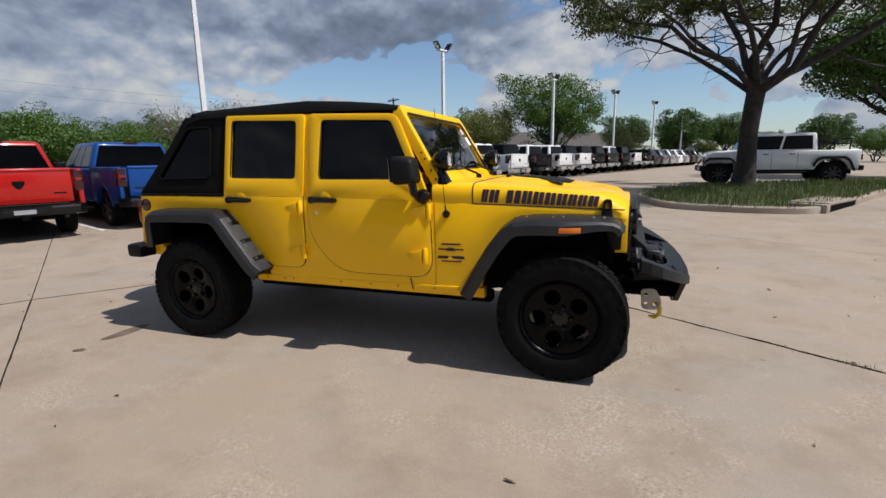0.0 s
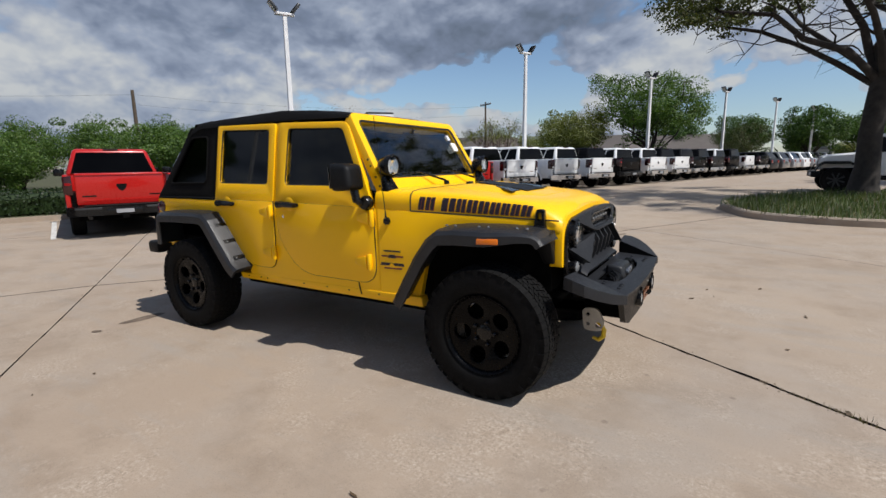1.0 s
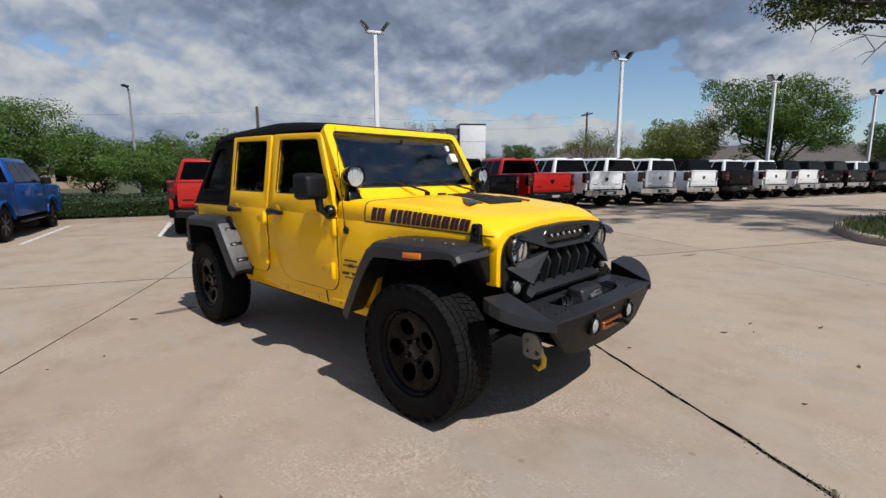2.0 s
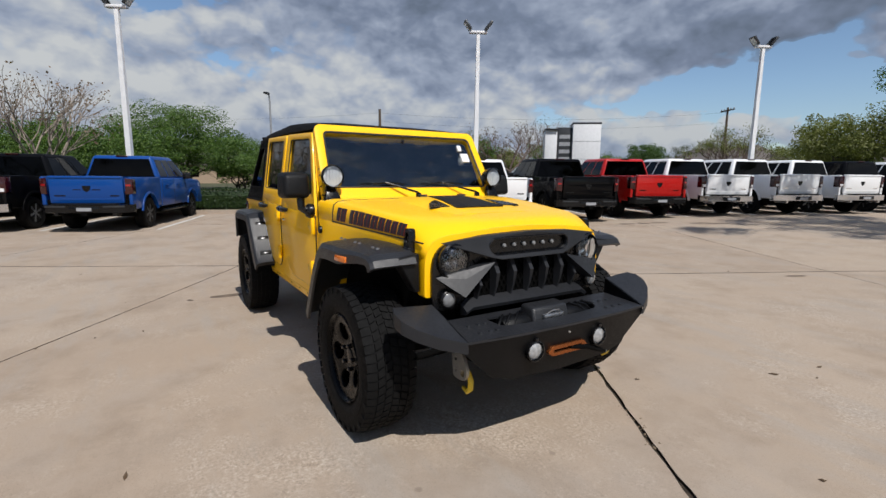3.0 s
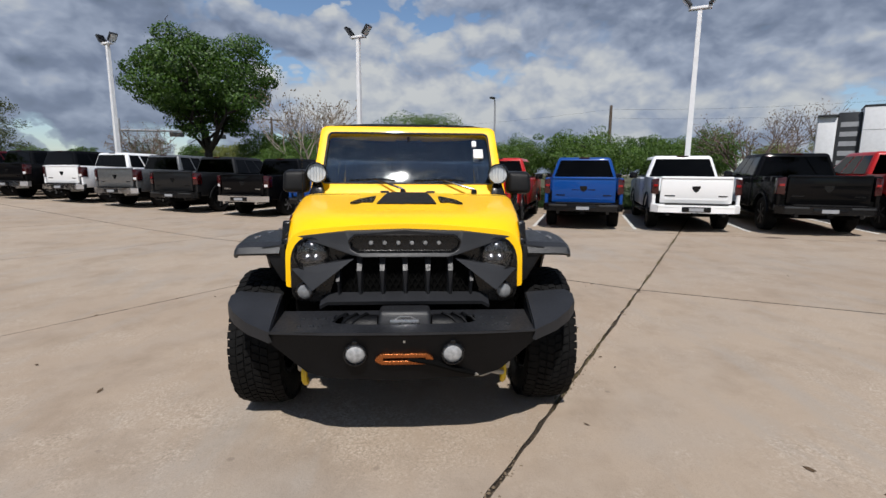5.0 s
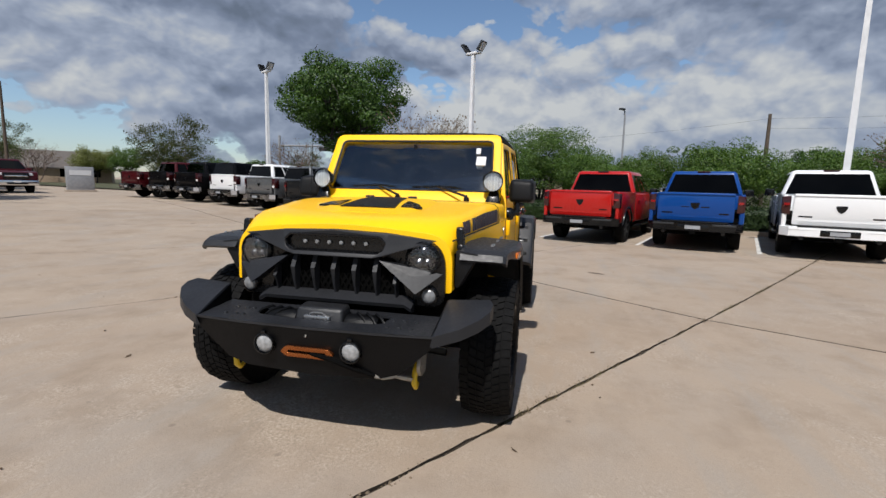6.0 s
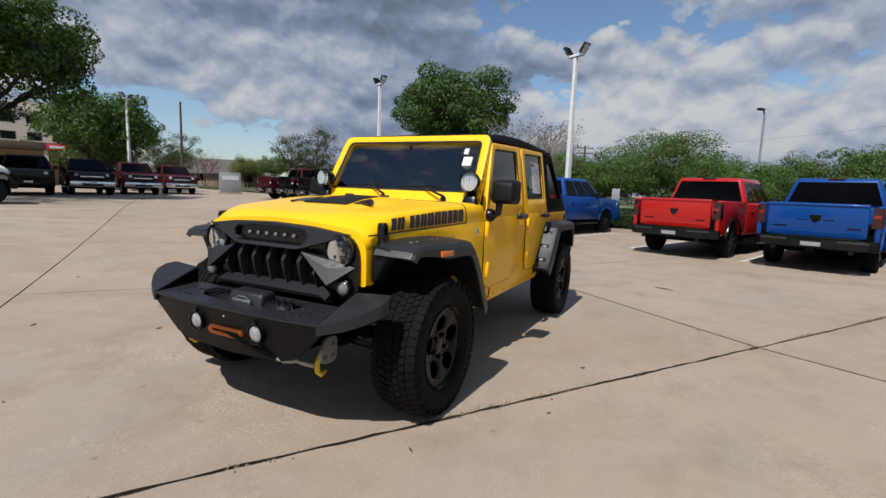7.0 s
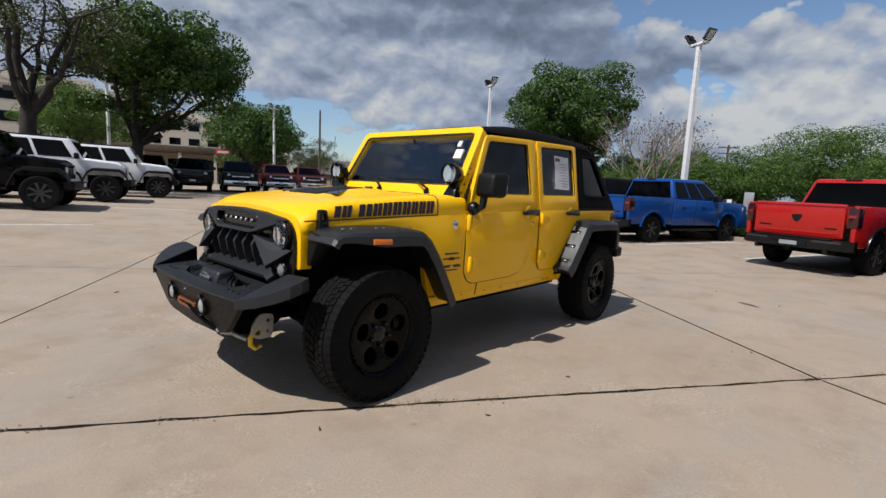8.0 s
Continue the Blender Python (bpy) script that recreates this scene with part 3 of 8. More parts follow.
def build_island():
    ring = spline(ISLAND, 5, True)
    kerb_run("kerb_island", ring, 0.16, 0.15, True)
    sheet("grass_bed", [tuple(Vector(p) * 0.985 + Vector((6.2, 12.2)) * 0.015) for p in ring], 0.12, M["turf"], "grassy planting bed inside the kerb", "bed")
    rng = random.Random(11)
    bm = bmesh.new()
    n = 0
    while n < 9000:
        x, y = rng.uniform(2.3, 12.2), rng.uniform(8.2, 18.2)
        if not inside((x, y), ring):
            continue
        n += 1
        tall = 0.10 + 0.22 * noise.noise((x * 0.8, y * 0.8, 3)) ** 2 + 0.10 * rng.random()
        blades(bm, x, y, gz(x, y) + 0.11, rng, tall, 0.012)
    tagged(part("island_grass", bm, M["grass"], None), "rough green and straw-tinged grass round the oak", "grass", kind="stuff")


def build_verge():
    ss = [-34 + 3 * i for i in range(18)]
    kerb_run("kerb_verge", [row(s, 14.3) for s in reversed(ss)], 0.16, 0.14)
    far = [row(s, 14.42) for s in (-160, -60, -34)] + [row(s, 14.42) for s in ss[1:]] + [row(s, 14.42) for s in (40, 70, 160)]
    out = far + [row(160, 260), row(-160, 260)]
    bm = bmesh.new()
    ns = (14.44, 16, 20, 30, 50, 90, 170, 300)
    sl = [-200, -120, -80, -50] + ss + [26, 36, 50, 80, 120, 200]
    g = [[bm.verts.new((*row(s, n), gz(*row(s, n)) + 0.10)) for n in ns] for s in sl]
    for a, b in zip(g, g[1:]):
        for k in range(len(ns) - 1):
            bm.faces.new((a[k], a[k + 1], b[k + 1], b[k]))
    tagged(part("verge", bm, M["turf"], None), "dull green grass verge behind the hedge", "grass", kind="structure")


ground = build_ground()
build_lines()
build_island()
build_verge()


def build_drain():
    """A storm drain let into the island's kerb: concrete lid over a slot whose shade is a black block."""
    x, y = 6.75, 9.45
    t = thing("storm_drain", "concrete kerb inlet with a black block for its shaded slot", "drain", pose(x, y, gz(x, y), 0, 0, 56))
    bm = bmesh.new()
    box(bm, -1.0, -0.02, 0.13, 1.0, 0.75, 0.195, 0.02)
    part("lid", bm, M["kerb"], t)
    # solid black block in place of the shaded opening
    bm = bmesh.new()
    box(bm, -0.95, -0.012, -0.04, 0.95, 0.5, 0.13)
    part("slot", bm, M["under"], t)
    for s in (-1, 1):
        bm = bmesh.new()
        box(bm, s * 1.06 - 0.12, -0.03, -0.05, s * 1.06 + 0.12, 0.72, 0.165, 0.02)
        part("cheek", bm, M["kerb"], t)


build_drain()

# ---- the yellow four-door off-road car ----
suv = thing("off_road_car", "bright yellow four-door off-road car with black soft top and bumper", "car", pose(0, 0, gz(0, 0), 0, -0.905, 0))
BELT = 1.135


def lean(z, s, out=0.0):
    """Half width of the car's side at a height: upright below the belt, leaning in above."""
    return s * (0.785 + out - max(0.0, z - BELT) * 0.14)


def wing_y(x):
    """Half width of the wing and cowl side, drawing in towards the grille."""
    return float(np.interp(x, [0.6, 0.70, 0.80, 0.95, 1.80], [0.785, 0.785, 0.779, 0.760, 0.632]))


def build_tub():
    arch_r = [(-0.80, 0.56), (-0.85, 0.62), (-0.97, 0.78), (-1.11, 0.97), (-1.20, 1.015), (-1.80, 1.015), (-1.87, 0.98), (-1.895, 0.92), (-1.91, 0.71)]
    outline = [(0.615, 0.50), (0.615, 1.116), (-2.10, 1.165), (-2.15, 0.74)] + arch_r[::-1] + [(-0.80, 0.50)]
    for s in (-1, 1):
        bm = bmesh.new()
        side_plate(bm, outline, [], s * 0.70, s * 0.785)
        bevel(bm, 0.012, 2, 40)
        part("side_panel", bm, M["yellow"], suv)
        # pillar between the doors
        bm = bmesh.new()
        rings = [[(-0.45, lean(z, s, -0.04), z), (-0.38, lean(z, s, -0.04), z), (-0.38, lean(z, s, -0.004), z), (-0.45, lean(z, s, -0.004), z)] for z in (1.10, BELT, 1.75)]
        loft(bm, rings)
        part("door_pillar", bm, M["yellow"], suv)
        # sill with a row of small drain plugs
        bm = bmesh.new()
        hexa(bm, [(-0.93, s * 0.70, 0.475), (0.96, s * 0.70, 0.455), (0.96, s * 0.775, 0.455), (-0.93, s * 0.775, 0.475), (-0.93, s * 0.70, 0.53), (0.96, s * 0.70, 0.53), (0.96, s * 0.79, 0.53), (-0.93, s * 0.79, 0.53)], 0.008)
        sill = part("sill", bm, M["yellow"], suv)
        for x in (-0.82, -0.66, -0.58, -0.15, 0.1, 0.32, 0.60, 0.78):
            bm = bmesh.new()
            lathe(bm, [(0.006, s * 0.788), (0.005, s * 0.792)], (x, 0, 0.508), "y", 8)
            part("drain_plug", bm, M["seal"], sill)
        # seam at the foot of the front door
        bm = bmesh.new()
        tube(bm, [(0.42, s * 0.788, 0.575), (0.43, s * 0.790, 0.53), (0.44, s * 0.788, 0.49)], 0.004, 5)
        part("seam", bm, M["seal"], sill)
    bm = bmesh.new()
    box(bm, -2.13, -0.71, 0.62, -1.98, 0.71, 1.15, 0.02)
    part("tail_panel", bm, M["yellow"], suv)
    bm = bmesh.new()
    box(bm, -0.95, -0.70, 0.46, 0.95, 0.70, 0.60)
    box(bm, -2.0, -0.70, 0.80, -0.90, 0.70, 1.02)
    part("floor_pan", bm, M["under"], suv)


def door_parts(s, panel, frame, win, handle_x, hinge_z, hinge_x, lean_top):
    bm = bmesh.new()
    side_plate(bm, panel, [], s * 0.780, s * 0.796)
    bevel(bm, 0.006, 2, 40)
    door = part("door", bm, M["yellow"], suv)
    # black tube draws the dark gap round the door
    bm = bmesh.new()
    tube(bm, [(x, s * 0.789, z) for x, z in panel + panel[:1]], 0.0052, 5)
    part("door_gap_line", bm, M["seal"], door)
    bm = bmesh.new()
    side_plate(bm, frame, [win], lambda z: lean(z, s, -0.03), lambda z: lean(z, s, 0.010))
    bevel(bm, 0.007, 2, 40)
    part("window_frame", bm, M["yellow"], door)
    bm = bmesh.new()
    side_plate(bm, win, [], lambda z: lean(z, s, -0.016), lambda z: lean(z, s, -0.010))
    pane = part("pane", bm, M["tint"], door)
    pane.visible_shadow = False
    bm = bmesh.new()
    tube(bm, [(x, lean(z, s, 0.002), z) for x, z in win + win[:1]], 0.007, 5)
    part("window_seal", bm, M["seal"], door)
    # pull handle with its bowl
    hx, hz = handle_x, 1.125
    bm = bmesh.new()
    tube(bm, [(hx + 0.01, s * 0.80, hz), (hx + 0.02, s * 0.83, hz + 0.002), (hx + 0.10, s * 0.838, hz + 0.003), (hx + 0.19, s * 0.83, hz - 0.002), (hx + 0.20, s * 0.80, hz - 0.004)], [0.016, 0.021, 0.023, 0.021, 0.015], 8)
    lathe(bm, [(0.027, s * 0.797), (0.027, s * 0.830), (0.018, s * 0.838)], (hx + 0.005, 0, hz), "y", 12)
    part("handle", bm, M["gloss"], door, "black pull handle")
    bm = bmesh.new()
    lathe(bm, [(0.052, s * 0.7965), (0.048, s * 0.7985), (0.02, s * 0.7990)], (hx + 0.11, 0, hz + 0.005), "y", 18)
    part("handle_bowl", bm, M["yellow"], door)
    for hz2, hx2 in zip(hinge_z, hinge_x):
        bm = bmesh.new()
        hexa(bm, [(hx2 - 0.135, s * 0.796, hz2 - 0.018), (hx2 - 0.02, s * 0.796, hz2 - 0.046), (hx2 - 0.02, s * 0.820, hz2 - 0.046), (hx2 - 0.135, s * 0.806, hz2 - 0.018),
                  (hx2 - 0.135, s * 0.796, hz2 + 0.018), (hx2 - 0.02, s * 0.796, hz2 + 0.046), (hx2 - 0.02, s * 0.820, hz2 + 0.046), (hx2 - 0.135, s * 0.806, hz2 + 0.018)], 0.004)
        lathe(bm, [(0.015, -0.058), (0.018, -0.052), (0.018, 0.052), (0.015, 0.058)], (hx2, s * 0.806, hz2), "z", 10)
        part("hinge", bm, M["yellow"], door)
    return door


def build_doors():
    front_panel = rounded([(-0.395, BELT + 0.01), (-0.395, 0.86), (-0.17, 0.592), (0.59, 0.582), (0.588, BELT - 0.02)], [0.0, 0.22, 0.2, 0.14, 0.0], 6)
    front_frame = rounded([(-0.395, BELT + 0.01), (0.588, BELT - 0.02), (0.33, 1.715), (-0.375, 1.752)], [0, 0, 0.06, 0.03], 4)
    front_win = rounded([(-0.300, 1.272), (0.475, 1.262), (0.285, 1.672), (-0.275, 1.702)], 0.035, 4)
    rear_panel = rounded([(-1.18, BELT + 0.02), (-1.165, 1.07), (-0.80, 0.607), (-0.452, 0.603), (-0.432, BELT + 0.01)], [0, 0.14, 0.12, 0.09, 0], 6)
    rear_frame = rounded([(-1.18, BELT + 0.02), (-0.432, BELT + 0.01), (-0.420, 1.752), (-1.155, 1.778)], [0, 0, 0.03, 0.03], 4)
    rear_win = rounded([(-1.122, 1.292), (-0.500, 1.278), (-0.492, 1.708), (-1.098, 1.738)], 0.035, 4)
    for s in (-1, 1):
        door_parts(s, front_panel, front_frame, front_win, -0.345, (1.045, 0.735), (0.582, 0.545), 0)
        door_parts(s, rear_panel, rear_frame, rear_win, -1.115, (1.06, 0.735), (-0.455, -0.448), 0)
        bm = bmesh.new()
        lathe(bm, [(0.013, s * 0.796), (0.012, s * 0.801), (0.006, s * 0.802)], (-0.315, 0, 1.03), "y", 12)
        part("lock", bm, M["chrome"], suv, "round chrome door lock")


WS0, WS1 = Vector((0.645, 0, 1.235)), Vector((0.335, 0, 1.765))
WS_UP = (WS1 - WS0).normalized()
WS_OUT = Vector((WS_UP.z, 0, -WS_UP.x))


def on_screen(y, w, out=0.0):
    p = WS0 + WS_UP * w + WS_OUT * out
    return p.x, y, p.z


def build_screen():
    top = (WS1 - WS0).length
    outer = rounded([(-0.745, -0.05), (0.745, -0.05), (0.705, top + 0.005), (-0.705, top + 0.005)], [0.02, 0.02, 0.06, 0.06], 5)
    hole = rounded([(-0.672, 0.085), (0.672, 0.085), (0.645, top - 0.055), (-0.645, top - 0.055)], 0.045, 5)
    bm = bmesh.new()
    plate(bm, outer, [hole], lambda u, v: on_screen(u, v, 0.012), lambda u, v: on_screen(u, v, -0.055))
    bevel(bm, 0.012, 3, 40)
    fr = part("windscreen_frame", bm, M["yellow"], suv)
    bm = bmesh.new()
    rows = []
    for k in range(13):
        w = 0.075 + (top - 0.115) * k / 12
        hw = 0.68 - 0.028 * k / 12
        bow = 0.011 * math.sin(math.pi * k / 12)
        up = [on_screen(hw * (-1 + 2 * i / 16), w, -0.018 + bow + 0.012 * (1 - (-1 + 2 * i / 16) ** 2)) for i in range(17)]
        rows.append(up + [on_screen(y, w, -0.026 + bow) for _, y, _ in reversed(up)])
    loft(bm, rows)
    part("windscreen", bm, M["screen"], fr, "dusty clear windscreen").visible_shadow = False
    bm = bmesh.new()
    tube(bm, [on_screen(u, v, 0.006) for u, v in hole + hole[:1]], 0.010, 5)
    part("screen_seal", bm, M["seal"], fr)
    # dark shade band along the top and the cowl vent below
    for w in (0.03, 0.10, 0.19, 0.24):
        for s in (-1, 1):
            p = on_screen(s * 0.735, w, 0.0)
            bm = bmesh.new()
            y = 0.740 - 0.068 * w
            lathe(bm, [(0.009, s * y), (0.006, s * (y + 0.009))], (p[0] - 0.012, 0, p[2]), "y", 8)
            part("frame_bolt", bm, M["seal"], fr)
    # stickers inside the glass
    for u0, v0, u1, v1, mt, lab in ((0.515, 0.44, 0.55, 0.49, "paper", "small white inspection sticker"), (0.525, 0.33, 0.60, 0.41, "paper", "white paper sticker")):
        bm = bmesh.new()
        plate(bm, [(u0, v0), (u1, v0), (u1, v1), (u0, v1)], [], lambda u, v: on_screen(u, v, 0.008), lambda u, v: on_screen(u, v, -0.004))
        part("sticker", bm, M[mt], fr, lab)
    # wipers
    for y0, y1 in ((-0.42, -0.02), (0.08, 0.52)):
        bm = bmesh.new()
        base = Vector((0.73, y1 - 0.02, 1.245))
        tip = Vector(on_screen(y0 + 0.16, 0.115, 0.03))
        tube(bm, [base, base + Vector((-0.01, 0, 0.03)), tip], [0.016, 0.010, 0.007], 6)
        lathe(bm, [(0.024, -0.02), (0.022, 0.02), (0.012, 0.03)], base, "z", 10)
        tube(bm, [on_screen(y0 - 0.04, 0.105, 0.022), on_screen(y0 + 0.2, 0.118, 0.024), on_screen(y1 - 0.08, 0.105, 0.022)], 0.008, 5)
        part("wiper", bm, M["gloss"], suv)
    # rear-view mirror
    bm = bmesh.new()
    box(bm, 0.36, -0.115, 1.60, 0.39, 0.115, 1.665, 0.012)
    tube(bm, [(0.39, 0, 1.64), (0.40, 0, 1.69)], 0.012, 6)
    part("rear_view_mirror", bm, M["gloss"], suv)


def build_soft_top():
    secs = [(0.335, 1.742, 1.778, 0.700), (0.15, 1.748, 1.812, 0.698), (-0.10, 1.757, 1.846, 0.698), (-0.48, 1.768, 1.872, 0.698), (-0.80, 1.770, 1.868, 0.700), (-1.15, 1.772, 1.858, 0.702), (-1.42, 1.768, 1.852, 0.702), (-1.56, 1.735, 1.838, 0.700), (-1.62, 1.70, 1.79, 0.698)]
    prof = [(-1.0, 0.0), (-0.985, 0.35), (-0.94, 0.72), (-0.82, 0.90), (-0.5, 0.985), (0, 1.0), (0.5, 0.985), (0.82, 0.90), (0.94, 0.72), (0.985, 0.35), (1.0, 0.0)]
    rng = random.Random(3)
    rings = []
    for x, z0, z1, hw in secs:
        up = [(x, u * hw, z0 + (z1 - z0) * v + rng.uniform(-0.003, 0.003)) for u, v in prof]
        dn = [(x, u * (hw - 0.02), z0 + (z1 - z0 - 0.02) * v - 0.004) for u, v in reversed(prof)]
        rings.append(up + dn)
    bm = bmesh.new()
    loft(bm, rings)
    top = part("soft_top", bm, M["fabric"], suv, "black canvas soft top")
    # folded bow at the rear edge and stitched edge strips
    bm = bmesh.new()
    tube(bm, [(-1.50, -0.69, 1.80), (-1.535, -0.5, 1.846), (-1.54, 0, 1.856), (-1.535, 0.5, 1.846), (-1.50, 0.69, 1.80)], 0.016, 8)
    part("rear_bow", bm, M["fabric"], top)
    for s in (-1, 1):
        outer = [(-1.19, 1.155), (-1.165, 1.785), (-1.50, 1.80), (-1.60, 1.765), (-2.105, 1.19), (-2.10, 1.155)]
        hole = rounded([(-1.33, 1.295), (-1.32, 1.70), (-1.575, 1.70), (-1.90, 1.295)], 0.05, 4)
        bm = bmesh.new()
        side_plate(bm, outer, [hole], lambda z: lean(z, s, -0.045), lambda z: lean(z, s, -0.008))
        bevel(bm, 0.006, 2, 40)
        q = part("quarter_curtain", bm, M["fabric"], top)
        bm = bmesh.new()
        side_plate(bm, hole, [], lambda z: lean(z, s, -0.03), lambda z: lean(z, s, -0.02))
        part("quarter_window", bm, M["vinyl"], q, "smoked vinyl side window")
        bm = bmesh.new()
        tube(bm, [(x, lean(z, s, -0.004), z) for x, z in hole + hole[:1]], 0.008, 5)
        tube(bm, [(-2.08, lean(1.17, s, 0.0), 1.165), (-1.6, lean(1.17, s, 0.0), 1.165), (-1.19, lean(1.17, s, 0.0), 1.16)], 0.012, 6)
        part("stitched_edge", bm, M["fabric"], q)
    bm = bmesh.new()
    hexa(bm, [(-2.12, -0.75, 1.15), (-2.07, -0.75, 1.15), (-2.07, 0.75, 1.15), (-2.12, 0.75, 1.15), (-1.60, -0.69, 1.79), (-1.55, -0.69, 1.79), (-1.55, 0.69, 1.79), (-1.60, 0.69, 1.79)], 0.01)
    part("rear_curtain", bm, M["fabric"], top)


def hood_at(x):
    """Half width, seam height and crown of the bonnet at x."""
    t = (x - 0.88) / (1.70 - 0.88)
    hw = min(0.783, 0.765 - 0.120 * t)
    seam = 1.100 - 0.042 * t
    crown = float(np.interp(x, [0.6, 0.88, 1.10, 1.40, 1.62, 1.75, 1.81, 1.845], [1.246, 1.240, 1.226, 1.192, 1.170, 1.152, 1.130, 1.100]))
    return hw, seam, crown


def hood_ring(x, drop=0.0):
    hw, seam, crown = hood_at(x)
    h = crown - seam
    pts = [(-1, 0.0), (-0.994, 0.50), (-0.982, 0.76), (-0.95, 0.90), (-0.87, 0.955), (-0.6, 0.98), (-0.3, 0.995), (0, 1.0)]
    pts = pts + [(-u, v) for u, v in reversed(pts[:-1])]
    nose = 0.085 * smooth_step((x - 1.62) / 0.24)
    return [(x, u * hw, seam + h * v - drop - nose * max(0.0, (abs(u) - 0.70) / 0.30) ** 2) for u, v in pts]


def build_hood():
    xs = [0.885, 1.0, 1.15, 1.3, 1.45, 1.6, 1.7, 1.76, 1.80, 1.83, 1.848]
    bm = bmesh.new()
    rings = [hood_ring(x) + [(x, y * 0.96, z - 0.03) for _, y, z in reversed(hood_ring(x))] for x in xs]
    loft(bm, rings)
    hood = part("bonnet", bm, M["yellow"], suv, sharp=50)
    bm = bmesh.new()
    loft(bm, [hood_ring(x) + [(x, 0.7, 1.02), (x, -0.7, 1.02)] for x in (0.60, 0.74, 0.875)])
    part("cowl", bm, M["yellow"], suv, sharp=50)
    bm = bmesh.new()
    tube(bm, [(0.880, y * 1.001, z - 0.001) for _, y, z in hood_ring(0.88)], 0.004, 5)
    for s in (-1, 1):
        tube(bm, [(x, s * (hood_at(x)[0] + 0.0), hood_at(x)[1] - 0.001) for x in xs[:-1]], 0.0045, 5)
    part("bonnet_seam", bm, M["seal"], hood)
    # power bulge with a matt black panel and two side vents
    def on_hood(x, y, up):
        hw, seam, crown = hood_at(x)
        u = min(1.0, abs(y) / hw)
        v = float(np.interp(u, [0, 0.3, 0.6, 0.87, 0.95], [1.0, 0.995, 0.98, 0.955, 0.90]))
        return x, y, seam + (crown - seam) * v + up
    bm = bmesh.new()
    rings = []
    for x, hw, up in ((0.93, 0.30, 0.004), (1.04, 0.30, 0.024), (1.25, 0.29, 0.024), (1.44, 0.27, 0.012), (1.60, 0.22, 0.002)):
        rings.append([on_hood(x, y, 0.0) if abs(y) == hw + 0.06 else on_hood(x, y, up) for y in (-hw - 0.06, -hw, -hw * 0.5, 0, hw * 0.5, hw, hw + 0.06)] + [on_hood(x, y, -0.02) for y in (hw, 0, -hw)])
    loft(bm, rings)
    part("bonnet_bulge", bm, M["yellow"], hood, sharp=60)
    bm = bmesh.new()
    rings = [[on_hood(x, -w, up), on_hood(x, 0, up), on_hood(x, w, up), on_hood(x, w, up - 0.01), on_hood(x, 0, up - 0.01), on_hood(x, -w, up - 0.01)] for x, w, up in ((1.03, 0.130, 0.029), (1.22, 0.150, 0.031), (1.46, 0.180, 0.019))]
    loft(bm, rings)
    part("bonnet_decal", bm, M["plastic"], hood, "matt black bonnet panel")
    for s in (-1, 1):
        bm = bmesh.new()
        rings = [[on_hood(x, s * a, up), on_hood(x, s * b, up), on_hood(x, s * b, up - 0.012), on_hood(x, s * a, up - 0.012)] for x, a, b, up in ((1.24, 0.20, 0.215, 0.029), (1.33, 0.20, 0.30, 0.026), (1.42, 0.205, 0.345, 0.018))]
        loft(bm, rings)
        part("vent", bm, M["gloss"], hood, "black bonnet vent")
    # washer nozzles and bump stops at the back of the bonnet
    for y in (-0.16, 0.16):
        bm = bmesh.new()
        box(bm, 0.985, y - 0.03, 1.235, 1.02, y + 0.03, 1.268, 0.006)
        part("bonnet_stop", bm, M["seal"], hood)
    for s in (-1, 1):
        hw, seam, _ = hood_at(1.74)
        bm = bmesh.new()
        loop = rounded([(1.690, seam - 0.060), (1.760, seam - 0.062), (1.752, seam + 0.062), (1.704, seam + 0.064)], 0.018, 4)
        eye = rounded([(1.710, seam - 0.005), (1.742, seam - 0.006), (1.738, seam + 0.042), (1.716, seam + 0.043)], 0.012, 3)
        side_plate(bm, loop, [eye], s * (hw - 0.012), lambda z: s * (hw + 0.030 - 0.12 * max(0.0, z - seam)))
        bevel(bm, 0.007, 2, 40)
        hexa(bm, [(1.684, s * (hw - 0.004), seam - 0.072), (1.768, s * (hw - 0.010), seam - 0.072), (1.768, s * (hw + 0.040), seam - 0.072), (1.684, s * (hw + 0.048), seam - 0.072),
                  (1.690, s * (hw - 0.004), seam - 0.030), (1.762, s * (hw - 0.010), seam - 0.030), (1.762, s * (hw + 0.034), seam - 0.030), (1.690, s * (hw + 0.042), seam - 0.030)], 0.010)
        part("bonnet_latch", bm, M["gloss"], suv, "black rubber bonnet latch")
    # yellow strip under the seam, black inner wings
    for s in (-1, 1):
        bm = bmesh.new()
        rings = []
        for x in (0.618, 0.72, 0.82, 0.93, 0.98, 1.03, 1.08, 1.14, 1.22, 1.36, 1.5, 1.65, 1.80):
            y, seam = wing_y(x), hood_at(x)[1] - 0.062 * smooth_step((x - 1.62) / 0.20)
            low = float(np.interp(x, [0.93, 0.935, 1.03, 1.08, 1.14, 1.22], [0.50, 0.62, 0.84, 0.90, 0.95, min(seam - 0.01, hood_at(x)[1] - 0.072)]))
            rings.append([(x, s * (y - 0.012), seam - 0.001), (x, s * (y - 0.003), seam - 0.004), (x, s * y, seam - 0.012), (x, s * y, (seam + low) / 2), (x, s * y, low), (x, s * (y - 0.05), low), (x, s * (y - 0.05), seam - 0.004)])
        loft(bm, rings)
        part("wing_panel", bm, M["yellow"], suv)
        bm = bmesh.new()
